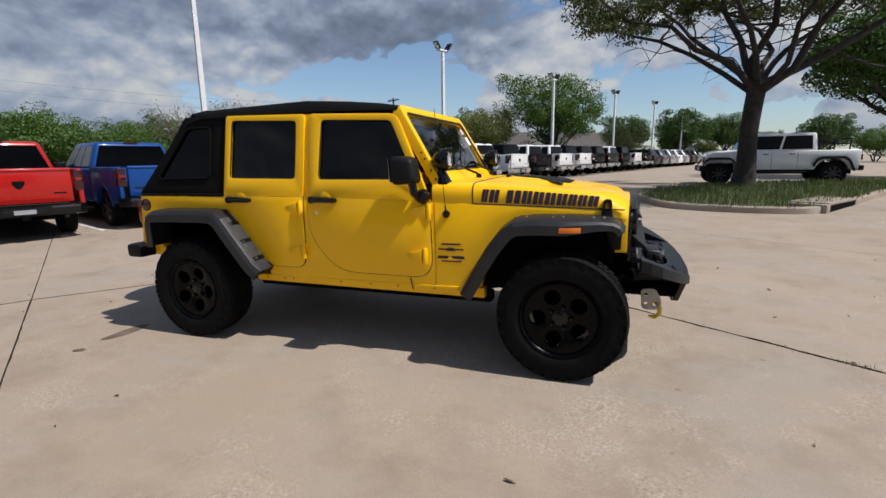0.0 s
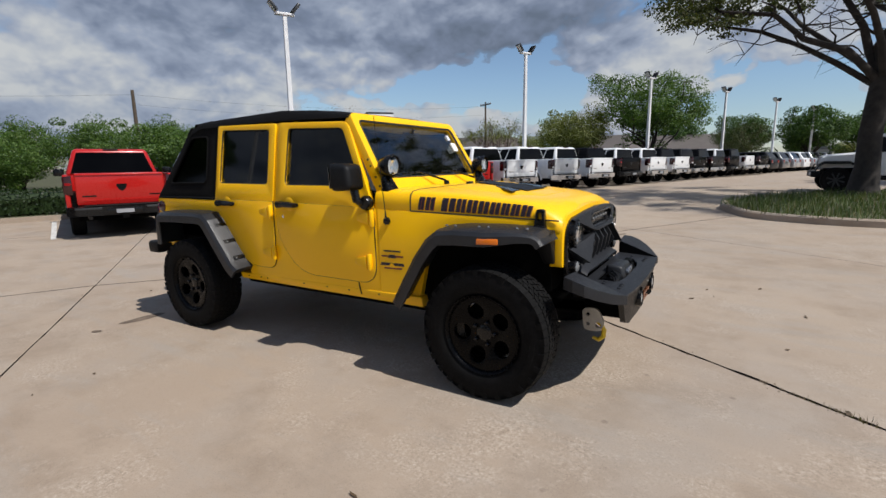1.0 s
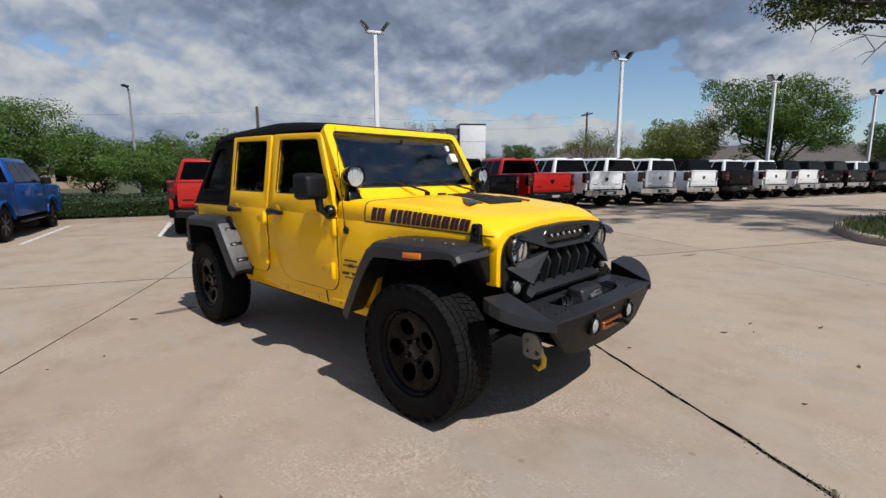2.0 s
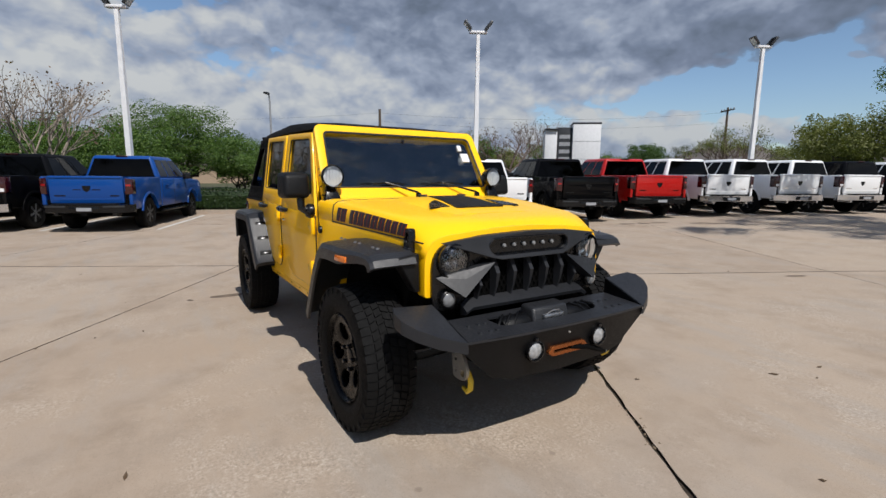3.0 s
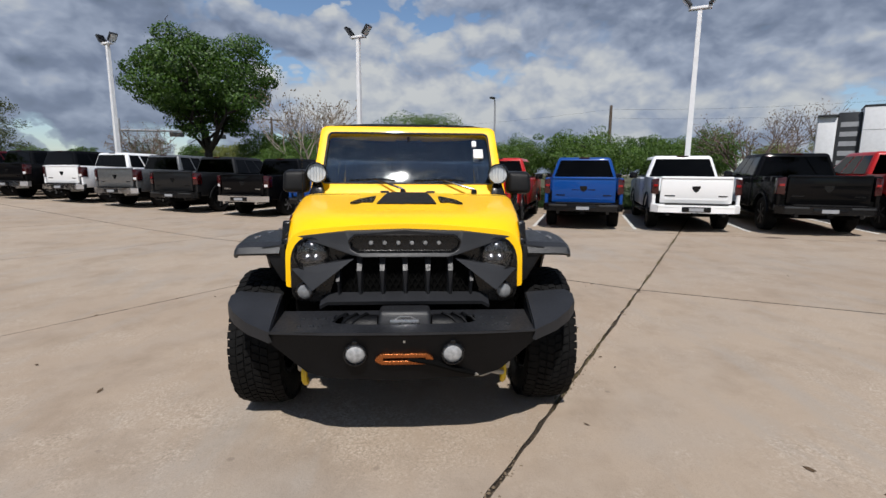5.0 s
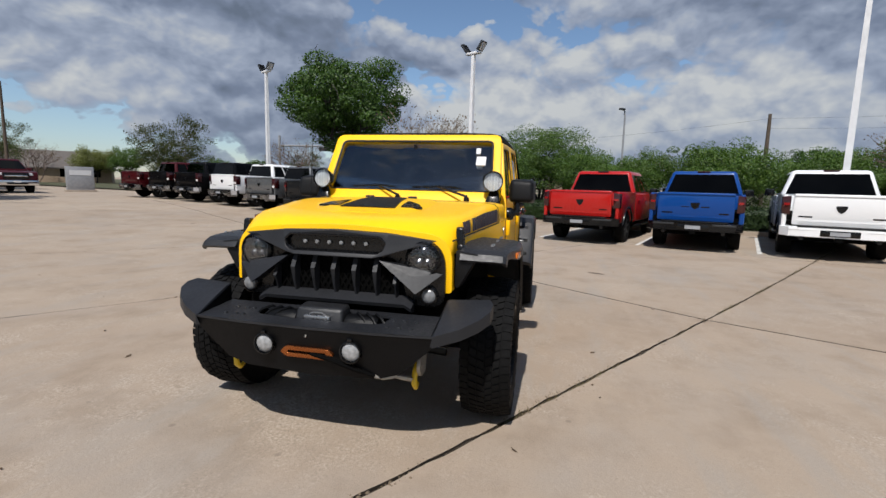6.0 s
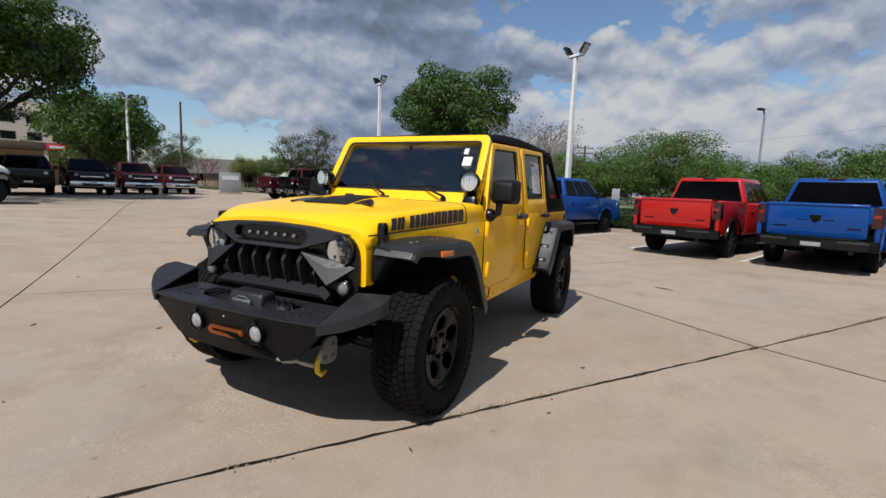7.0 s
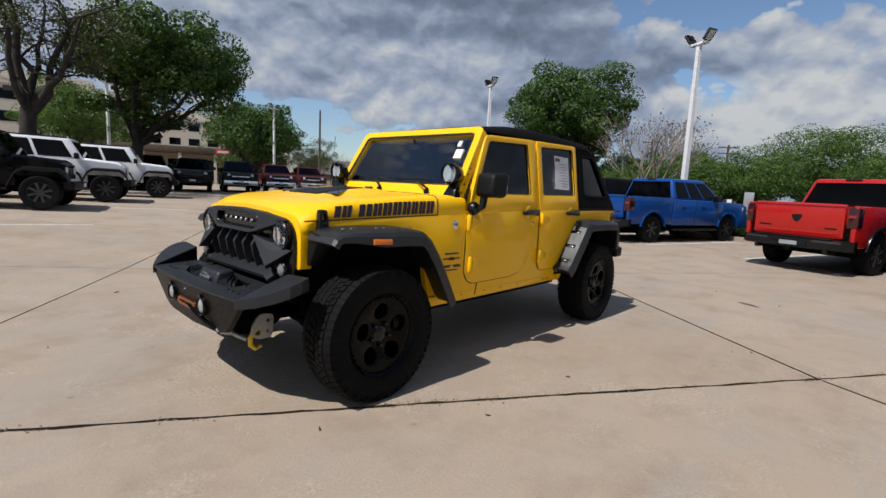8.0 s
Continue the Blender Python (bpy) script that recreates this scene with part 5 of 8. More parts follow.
    lead = rounded([(-0.142, 0.510), (-0.112, 0.540), (0.112, 0.540), (0.142, 0.512), (0.108, 0.488), (-0.108, 0.488)], 0.014, 3)
    gap = rounded([(-0.100, 0.506), (0.100, 0.506), (0.100, 0.520), (-0.100, 0.520)], 0.006, 2)
    plate(bm, lead, [gap], lambda u, v: (2.232, u, v), lambda u, v: (2.19, u, v))
    bevel(bm, 0.010, 3, 40)
    part("fairlead", bm, M["copper"], bump, "orange anodised fairlead")
    bm = bmesh.new()
    tube(bm, [(2.225, 0.02, 0.512), (2.235, 0.13, 0.498), (2.215, 0.24, 0.455), (2.19, 0.34, 0.42)], [0.010, 0.013, 0.012, 0.008], 7)
    line = part("winch_line", bm, M["under"], bump)
    bm = bmesh.new()
    tube(bm, [(2.19, 0.335, 0.422), (2.17, 0.37, 0.408), (2.15, 0.41, 0.41), (2.14, 0.43, 0.42)], 0.010, 7)
    tube(bm, [(2.145, 0.42, 0.415), (2.12, 0.46, 0.40), (2.09, 0.49, 0.385)], [0.009, 0.013, 0.012], 7)
    part("line_hook", bm, M["zinc"], line)


def wheel_meshes():
    """Tyre, tread, rim, nut and cap of one wheel, axle along y, outer face at +y, centred on the hub plane."""
    R, W = 0.405, 0.270
    bm = bmesh.new()
    prof = [(0.235, -0.105), (0.256, -0.122), (0.30, -0.133), (0.355, -0.133), (0.385, -0.124), (0.396, -0.10), (0.398, 0.0), (0.396, 0.10), (0.385, 0.124), (0.355, 0.133), (0.30, 0.133), (0.270, 0.129), (0.256, 0.120), (0.235, 0.105)]
    lathe_open(bm, prof, 56)
    tyre = finish(bm, "tyre", M["tyre"], 40)
    bm = bmesh.new()
    rng = random.Random(8)
    n = 56
    for i in range(n):
        a0 = 2 * math.pi * i / n
        rows = ((-0.133, -0.085, 0.85, 0.0), (-0.078, -0.042, 0.72, 0.4), (-0.036, 0.002, 0.74, 0.1), (0.008, 0.042, 0.72, 0.55), (0.048, 0.082, 0.74, 0.2), (0.088, 0.133, 0.85, 0.5))
        for y0, y1, f, off in rows:
            da = 2 * math.pi / n * f / 2
            a = a0 + off * 2 * math.pi / n
            sk = 0.30 * 2 * math.pi / n * (1 if y0 > 0 else -1) * (0 if abs(y0 + y1) > 0.16 else 1)
            r1 = R if abs(y0 + y1) < 0.16 else R - 0.003
            vs = []
            for r in (0.385, r1):
                for y, aa, sg in ((y0, -da, 1), (y0, da, 1), (y1, da, -1), (y1, -da, -1)):
                    rr = r - (0.012 if (abs(y) > 0.12 and r > 0.39) else 0)
                    ang = a + aa + sk * (0.5 if y == y1 else -0.5)
                    vs.append(bm.verts.new((rr * math.cos(ang), y, rr * math.sin(ang))))
            for q in ((4, 5, 6, 7), (0, 1, 5, 4), (1, 2, 6, 5), (2, 3, 7, 6), (3, 0, 4, 7)):
                bm.faces.new([vs[k] for k in q])
            if abs(y0 + y1) > 0.16 and i % 2 == 0:  # shoulder lug running down the wall
                yo = 0.134 * (1 if y0 > 0 else -1)
                ys = 0.1350 * (1 if y0 > 0 else -1)
                q = [(0.392, -da), (0.392, da), (0.352, da * 0.6), (0.352, -da * 0.6)]
                lo = [bm.verts.new((r * math.cos(a + aa), yo * 0.97, r * math.sin(a + aa))) for r, aa in q]
                hi = [bm.verts.new((r * math.cos(a + aa), ys, r * math.sin(a + aa))) for r, aa in q]
                bm.faces.new(hi)
                for k in range(4):
                    bm.faces.new((lo[k], lo[(k + 1) % 4], hi[(k + 1) % 4], hi[k]))
    tread = finish(bm, "tread", M["tyre"], 30)
    # raised plain bars round the wall where the maker's writing sits
    bm = bmesh.new()
    for a0, a1 in ((20, 62),):
        m = 10
        top = []
        for i in range(m + 1):
            a = radians(a0 + (a1 - a0) * i / m)
            top.append([bm.verts.new((r * math.cos(a), y, r * math.sin(a))) for r, y in ((0.305, 0.134), (0.308, 0.1365), (0.332, 0.1365), (0.335, 0.134))])
        for p, q in zip(top, top[1:]):
            for k in range(3):
                bm.faces.new((p[k], p[k + 1], q[k + 1], q[k]))
    wall = finish(bm, "wall_bar", M["tyre"], 30)
    # rim: barrel and a five-window face
    bm = bmesh.new()
    lathe_open(bm, [(0.222, 0.108), (0.232, 0.118), (0.228, 0.124), (0.215, 0.112), (0.205, 0.075), (0.200, -0.10), (0.222, -0.108)], 48)
    barrel = finish(bm, "rim_barrel", M["rim"], 40)
    outer = arc(0, 0, 0.213, 0, 355, 71)
    holes = []
    for k in range(5):
        a = 90 + 72 * k
        loop = []
        cu, cv = 0.133 * math.cos(radians(a)), 0.133 * math.sin(radians(a))
        loop = [(cu + 0.048 * math.cos(math.tau * q / 16), cv + 0.048 * math.sin(math.tau * q / 16)) for q in range(16)]
        holes.append(loop)

    def dish(u, v):
        r = math.hypot(u, v)
        return float(np.interp(r, [0, 0.05, 0.075, 0.10, 0.18, 0.213], [0.060, 0.062, 0.070, 0.082, 0.100, 0.104]))
    bm = bmesh.new()
    plate(bm, outer, holes, lambda u, v: (u, dish(u, v), v), lambda u, v: (u, dish(u, v) - 0.035, v))
    bevel(bm, 0.004, 2, 50)
    face = finish(bm, "rim_face", M["rim"], 35)
    bm = bmesh.new()
    lathe(bm, [(0.050, 0.055), (0.046, 0.078), (0.034, 0.084), (0.003, 0.085)], (0, 0, 0), "y", 20)
    cap = finish(bm, "hub_cap", M["gloss"], 40)
    bm = bmesh.new()
    lathe(bm, [(0.013, 0.06), (0.013, 0.092), (0.008, 0.098)], (0, 0, 0), "y", 6)
    nut = finish(bm, "lug_nut", M["gloss"], 30)
    bm = bmesh.new()
    lathe(bm, [(0.165, -0.02), (0.17, -0.005), (0.165, 0.005), (0.06, 0.01)], (0, 0, 0), "y", 32)
    disc = finish(bm, "brake_disc", M["under"], 40)
    return tyre, tread, wall, barrel, face, cap, nut, disc


def lathe_open(bm, prof, seg):
    rings = []
    for r, h in prof:
        rings.append([(r * math.cos(2 * math.pi * k / seg), h, r * math.sin(2 * math.pi * k / seg)) for k in range(seg)])
    loft(bm, rings, True, False)


def build_wheels():
    tyre, tread, wall, barrel, face, cap, nut, disc = wheel_meshes()
    spots = [(x, s * 0.818, 0.400, 0 if s > 0 else 180, spin) for x, s, spin in ((1.473, -1, 20), (-1.473, -1, 48), (1.473, 1, 75), (-1.473, 1, 9))]
    for x, y, z, rz, spin in spots + [(-2.30, 0.05, 0.98, 90, 30)]:
        m = pose(x, y, z, 0, 0, rz) @ pose(0, 0, 0, 0, spin, 0)
        t = part("tyre", tyre, None, suv, "chunky all-terrain tyre")
        t.matrix_basis = m
        tagged(part("tread", tread, None, t), kind="stuff")
        for q in range(2):
            part("wall_bar", wall, None, t).rotation_euler = (0, q * math.pi, 0)
        r = part("rim", face, None, suv, "matt black five-window alloy rim")
        r.matrix_basis = m @ Matrix.Diagonal((1.06, 1.0, 1.06, 1.0))
        part("rim_barrel", barrel, None, r)
        part("hub_cap", cap, None, r)
        part("brake_disc", disc, None, r)
        for k in range(5):
            a = radians(54 + 72 * k)
            part("lug_nut", nut, None, r).location = (0.064 * math.cos(a), 0, 0.064 * math.sin(a))
    # axles, rails, springs and tanks under the floor
    for x in (1.473, -1.473):
        bm = bmesh.new()
        tube(bm, [(x, -0.70, 0.40), (x, 0.70, 0.40)], 0.042, 12)
        lathe(bm, [(0.05, -0.09), (0.12, -0.06), (0.13, 0.0), (0.12, 0.06), (0.05, 0.09)], (x, 0.16, 0.395), "x", 16)
        part("axle", bm, M["under"], suv)
        for s in (-1, 1):
            bm = bmesh.new()
            tube(bm, [(x - 0.10, s * 0.52, 0.42), (x - 0.06, s * 0.50, 0.85)], 0.028, 8)
            part("shock_absorber", bm, M["zinc"], suv)
            bm = bmesh.new()
            tube(bm, [(x + 0.055 * math.cos(k * 0.9), s * 0.44 + 0.055 * math.sin(k * 0.9), 0.44 + 0.008 * k) for k in range(50)], 0.008, 5)
            part("coil_spring", bm, M["under"], suv)
    for s in (-1, 1):
        bm = bmesh.new()
        box(bm, -2.1, s * 0.42 - 0.04, 0.47, 1.95, s * 0.42 + 0.04, 0.59, 0.01)
        part("frame_rail", bm, M["under"], suv)
        bm = bmesh.new()
        tube(bm, [(1.473, s * 0.35, 0.36), (0.95, s * 0.40, 0.46), (0.60, s * 0.42, 0.50)], 0.022, 8)
        tube(bm, [(-1.473, s * 0.35, 0.36), (-0.95, s * 0.45, 0.46), (-0.70, s * 0.46, 0.50)], 0.022, 8)
        part("link_arm", bm, M["under"], suv)
    # dark band below the sill, added also to deepen the shade under the car
    for s in (-1, 1):
        bm = bmesh.new()
        hexa(bm, [(-0.98, s * 0.56, 0.415), (0.98, s * 0.56, 0.395), (0.98, s * 0.675, 0.395), (-0.98, s * 0.675, 0.415), (-0.98, s * 0.56, 0.49), (0.98, s * 0.56, 0.47), (0.98, s * 0.69, 0.47), (-0.98, s * 0.69, 0.49)], 0.012)
        part("under_rail", bm, M["under"], suv)
    bm = bmesh.new()
    box(bm, -0.55, -0.28, 0.36, 0.45, 0.25, 0.50, 0.03)
    part("gearbox_skid", bm, M["under"], suv)
    bm = bmesh.new()
    box(bm, -1.2, -0.25, 0.42, -0.60, 0.60, 0.52, 0.03)
    part("fuel_tank", bm, M["under"], suv)
    bm = bmesh.new()
    tube(bm, [(1.72, -0.62, 0.42), (1.70, 0.0, 0.44), (1.70, 0.58, 0.40)], 0.022, 8)
    part("track_rod", bm, M["under"], suv)
    bm = bmesh.new()
    box(bm, 1.55, -0.36, 0.55, 1.85, 0.36, 1.0, 0.02)
    part("radiator", bm, M["under"], suv)


def build_fittings():
    for s in (-1, 1):
        # door mirror
        bm = bmesh.new()
        hexa(bm, [(0.385, s * 0.80, 1.235), (0.545, s * 0.80, 1.24), (0.565, s * 0.985, 1.245), (0.40, s * 1.005, 1.235), (0.375, s * 0.80, 1.425), (0.52, s * 0.80, 1.415), (0.545, s * 0.98, 1.405), (0.385, s * 1.0, 1.425)], 0.035, 4)
        mir = part("door_mirror", bm, M["plastic"], suv, "black door mirror", 50)
        bm = bmesh.new()
        tube(bm, [(0.49, s * 0.86, 1.25), (0.505, s * 0.86, 1.17), (0.52, s * 0.82, 1.145), (0.53, s * 0.78, 1.15)], [0.030, 0.028, 0.03, 0.036], 8)
        lathe(bm, [(0.05, s * 0.79), (0.052, s * 0.82), (0.04, s * 0.84)], (0.545, 0, 1.15), "y", 14)
        part("mirror_arm", bm, M["gloss"], mir)
        bm = bmesh.new()
        hexa(bm, [(0.376, s * 0.815, 1.255), (0.380, s * 0.815, 1.255), (0.390, s * 0.985, 1.255), (0.386, s * 0.985, 1.255), (0.371, s * 0.815, 1.408), (0.375, s * 0.815, 1.408), (0.382, s * 0.985, 1.408), (0.378, s * 0.985, 1.408)])
        part("mirror_glass", bm, M["chrome"], mir)
        # round spot lamp by the screen
        at = (0.672, s * 0.690, 1.392)
        bm = bmesh.new()
        lathe(bm, [(0.03, -0.085), (0.062, -0.06), (0.075, -0.01), (0.079, 0.03), (0.073, 0.040), (0.068, 0.022), (0.065, -0.02), (0.003, -0.045)], at, "x", 28)
        lamp = part("spot_lamp", bm, M["gloss"], suv, "round black spot lamp with clear lens")
        # white disc paints in the bowl's bright reflection
        bm = bmesh.new()
        lathe(bm, [(0.068, 0.020), (0.05, 0.012), (0.02, 0.004), (0.003, 0.003)], at, "x", 24)
        part("reflector", bm, M["white_lens"], lamp)
        # upright bars draw the pattern of the lens
        bm = bmesh.new()
        for k in range(-2, 3):
            w = math.sqrt(max(0.0, 0.062 ** 2 - (k * 0.022) ** 2))
            box(bm, at[0] + 0.012, at[1] + k * 0.022 - 0.0022, at[2] - w, at[0] + 0.022, at[1] + k * 0.022 + 0.0022, at[2] + w)
        part("lamp_bars", bm, M["alloy"], lamp)
        bm = bmesh.new()
        lathe(bm, [(0.071, 0.026), (0.06, 0.036), (0.03, 0.044), (0.003, 0.046)], at, "x", 28)
        part("lamp_lens", bm, M["lens"], lamp).visible_shadow = False
        bm = bmesh.new()
        hexa(bm, [(0.63, s * 0.63, 1.225), (0.71, s * 0.63, 1.225), (0.71, s * 0.755, 1.215), (0.63, s * 0.755, 1.215), (0.62, s * 0.665, 1.33), (0.66, s * 0.665, 1.33), (0.66, s * 0.725, 1.33), (0.62, s * 0.725, 1.33)], 0.012)
        part("lamp_bracket", bm, M["gloss"], lamp)
        # tail side marker and lamp
        bm = bmesh.new()
        lathe(bm, [(0.055, s * 0.784), (0.054, s * 0.792), (0.044, s * 0.797), (0.003, s * 0.799)], (-2.045, 0, 1.078), "y", 24)
        part("rear_marker", bm, M["dark_red_lens"], suv, "round dark red rear marker")
        bm = bmesh.new()
        box(bm, -2.19, s * 0.70 - 0.06, 0.92, -2.12, s * 0.70 + 0.06, 1.10, 0.015)
        part("tail_lamp", bm, M["red_lens"], suv)
    bm = bmesh.new()
    lathe(bm, [(0.026, 0.0), (0.024, -0.016), (0.012, -0.022)], (0.703, -0.786, 1.03), "y", 16)
    tube(bm, [(0.703, -0.80, 1.04), (0.700, -0.802, 1.10), (0.640, -0.80, 1.72)], [0.008, 0.003, 0.002], 6)
    part("aerial", bm, M["gloss"], suv, "thin black whip aerial")
    bm = bmesh.new()
    box(bm, -2.27, -0.86, 0.62, -2.10, 0.86, 0.74, 0.03)
    part("rear_bumper", bm, M["plastic"], suv)
    # sale sheet behind the rear left window
    z0, z1 = 1.345, 1.655
    bm = bmesh.new()
    side_plate(bm, [(-1.03, z0), (-0.76, z0), (-0.76, z1), (-1.03, z1)], [], lambda z: lean(z, 1, -0.022), lambda z: lean(z, 1, -0.009))
    sheet_ob = part("sale_sheet", bm, M["paper"], suv, "white printed sheet in the window")
    for i in range(9):
        zz = z1 - 0.075 - i * 0.026
        bm = bmesh.new()
        side_plate(bm, [(-1.01, zz), (-0.84 - 0.03 * (i % 3), zz), (-0.84 - 0.03 * (i % 3), zz + 0.006), (-1.01, zz + 0.006)], [], lambda z: lean(z, 1, -0.010), lambda z: lean(z, 1, -0.0082))
        part("print_line", bm, M["print"], sheet_ob)
    bm = bmesh.new()
    side_plate(bm, [(-0.86, z1 - 0.05), (-0.77, z1 - 0.05), (-0.77, z1 - 0.02), (-0.86, z1 - 0.02)], [], lambda z: lean(z, 1, -0.010), lambda z: lean(z, 1, -0.0082))
    part("print_block", bm, M["decal_red"], sheet_ob)
    # cabin: seats, dash, wheel, hoops
    for x in (-0.30, -1.15):
        for y in (-0.36, 0.36):
            bm = bmesh.new()
            box(bm, x - 0.24, y - 0.24, 0.62, x + 0.26, y + 0.24, 0.86, 0.05, 3)
            hexa(bm, [(x - 0.30, y - 0.23, 0.82), (x - 0.16, y - 0.23, 0.82), (x - 0.16, y + 0.23, 0.82), (x - 0.30, y + 0.23, 0.82), (x - 0.42, y - 0.21, 1.42), (x - 0.33, y - 0.21, 1.42), (x - 0.33, y + 0.21, 1.42), (x - 0.42, y + 0.21, 1.42)], 0.04, 3)
            seat = part("seat", bm, M["seat"], suv)
            bm = bmesh.new()
            box(bm, x - 0.43, y - 0.12, 1.45, x - 0.34, y + 0.12, 1.61, 0.03, 3)
            tube(bm, [(x - 0.385, y - 0.05, 1.40), (x - 0.385, y - 0.05, 1.47)], 0.008, 6)
            part("head_rest", bm, M["seat"], seat)
    bm = bmesh.new()
    hexa(bm, [(0.30, -0.70, 0.90), (0.62, -0.70, 0.90), (0.62, 0.70, 0.90), (0.30, 0.70, 0.90), (0.36, -0.69, 1.19), (0.60, -0.69, 1.245), (0.60, 0.69, 1.245), (0.36, 0.69, 1.19)], 0.03)
    part("dashboard", bm, M["seat"], suv)
    bm = bmesh.new()
    ring = [Vector((0.22 - 0.065 * math.sin(2 * math.pi * k / 24), 0.36 + 0.185 * math.cos(2 * math.pi * k / 24), 1.22 + 0.17 * math.sin(2 * math.pi * k / 24))) for k in range(25)]
    tube(bm, ring, 0.015, 8, False)
    tube(bm, [ring[0], (0.22, 0.36, 1.22), ring[12]], 0.014, 6)
    tube(bm, [(0.22, 0.36, 1.22), (0.40, 0.36, 1.12)], 0.03, 8)
    part("steering_wheel", bm, M["gloss"], suv)
    for s in (-1, 1):
        bm = bmesh.new()
        tube(bm, [(0.45, s * 0.62, 1.2), (0.26, s * 0.60, 1.69), (-0.5, s * 0.60, 1.72), (-1.45, s * 0.60, 1.70), (-1.75, s * 0.60, 1.10)], 0.032, 8)
        tube(bm, [(-0.45, s * 0.60, 1.72), (-0.50, s * 0.62, 0.90)], 0.032, 8)
        part("roll_bar", bm, M["seat"], suv)
    bm = bmesh.new()
    tube(bm, [(-0.5, -0.60, 1.72), (-0.5, 0.60, 1.72)], 0.03, 8)
    tube(bm, [(0.26, -0.60, 1.69), (0.26, 0.60, 1.69)], 0.028, 8)
    part("cross_bar", bm, M["seat"], suv)


build_flares()
build_grille()
build_bumper()
build_wheels()
build_fittings()

# ---- parked vehicles ----
PAINTS = {
    "red": paint("red_paint", (0.42, 0.008, 0.006), 0.3, 0.0, 0.6, 0.3),
    "blue": paint("blue_paint", (0.002, 0.050, 0.235), 0.4, 0.0, 0.5, 0.15),
    "white": paint("white_paint", (0.82, 0.83, 0.84)),
    "black": paint("black_paint", (0.0025, 0.0025, 0.003), 0.6, 0.0, 0.28, 0.02),
    "grey": paint("grey_paint", (0.10, 0.105, 0.11), 0.28, 0.2),
    "charcoal": paint("charcoal_paint", (0.010, 0.0105, 0.0115), 0.5, 0.0, 0.35, 0.1),
    "dark red": paint("dark_red_paint", (0.05, 0.002, 0.004), 0.5, 0.0, 0.5, 0.1),
    "silver": paint("silver_paint", (0.42, 0.43, 0.45), 0.28, 0.5),
}
M["charcoal_trim"] = plain("dark_grey_alloy", (0.05, 0.052, 0.055), 0.35, metal=0.5)
M["car_glass"] = glass("car_window_glass", (0.02, 0.022, 0.024), 0.02, 1.27)


def road_wheel(parent, x, y, r, w, out, rim_mat, spokes=6):
    """A tyre and a spoked rim; out is the side it faces."""
    bm = bmesh.new()
    prof = [(r * 0.62, -0.42 * w), (r * 0.78, -0.5 * w), (r * 0.93, -0.48 * w), (r, -0.36 * w), (r, 0.36 * w), (r * 0.93, 0.48 * w), (r * 0.78, 0.5 * w), (r * 0.62, 0.42 * w)]
    rings = [[(x + q * math.cos(2 * math.pi * k / 28), y + h, r + q * math.sin(2 * math.pi * k / 28)) for k in range(28)] for q, h in prof]
    loft(bm, rings)
    tyre = part("tyre", bm, M["tyre"], parent)
    bm = bmesh.new()
    ro = r * 0.63
    lathe(bm, [(ro, out * 0.40 * w), (ro, out * 0.46 * w), (ro * 0.93, out * 0.46 * w), (ro * 0.90, out * 0.30 * w), (0.01, out * 0.28 * w)], (x, y, r), "y", 28)
    rim = part("rim", bm, M["rim"] if spokes < 8 else M["gloss"], parent)
    bm = bmesh.new()
    for k in range(spokes):
        a = 2 * math.pi * k / spokes + 0.3
        c, s = math.cos(a), math.sin(a)
        h = out * 0.36 * w
        q = [(0.03, -0.02), (ro * 0.92, -0.028), (ro * 0.92, 0.028), (0.03, 0.02)]
        lo = [bm.verts.new((x + u * c - v * s, y + h - out * 0.02, r + u * s + v * c)) for u, v in q]
        hi = [bm.verts.new((x + u * c - v * s, y + h + out * 0.025, r + u * s + v * c)) for u, v in q]
        bm.faces.new(hi)
        for i in range(4):
            bm.faces.new((lo[i], lo[(i + 1) % 4], hi[(i + 1) % 4], hi[i]))
    lathe(bm, [(0.06, y + out * 0.36 * w), (0.055, y + out * 0.43 * w), (0.004, y + out * 0.44 * w)], (x, 0, r), "y", 14)
    part("spokes", bm, rim_mat, rim)


def arched(x0, x1, zb, arches, top, n=9):
    """A side outline from x0 to x1 with wheel arches (x, z, r) cut in its foot; top is the upper edge from x1 back to x0."""
    pts = [(x0, zb)]
    for ax, az, ar in arches:
        a = math.degrees(math.asin(max(-1, min(1, (zb - az) / ar))))
        pts += arc(ax, az, ar, 180 - a, a, n)
    pts += [(x1, zb)] + top
    return pts


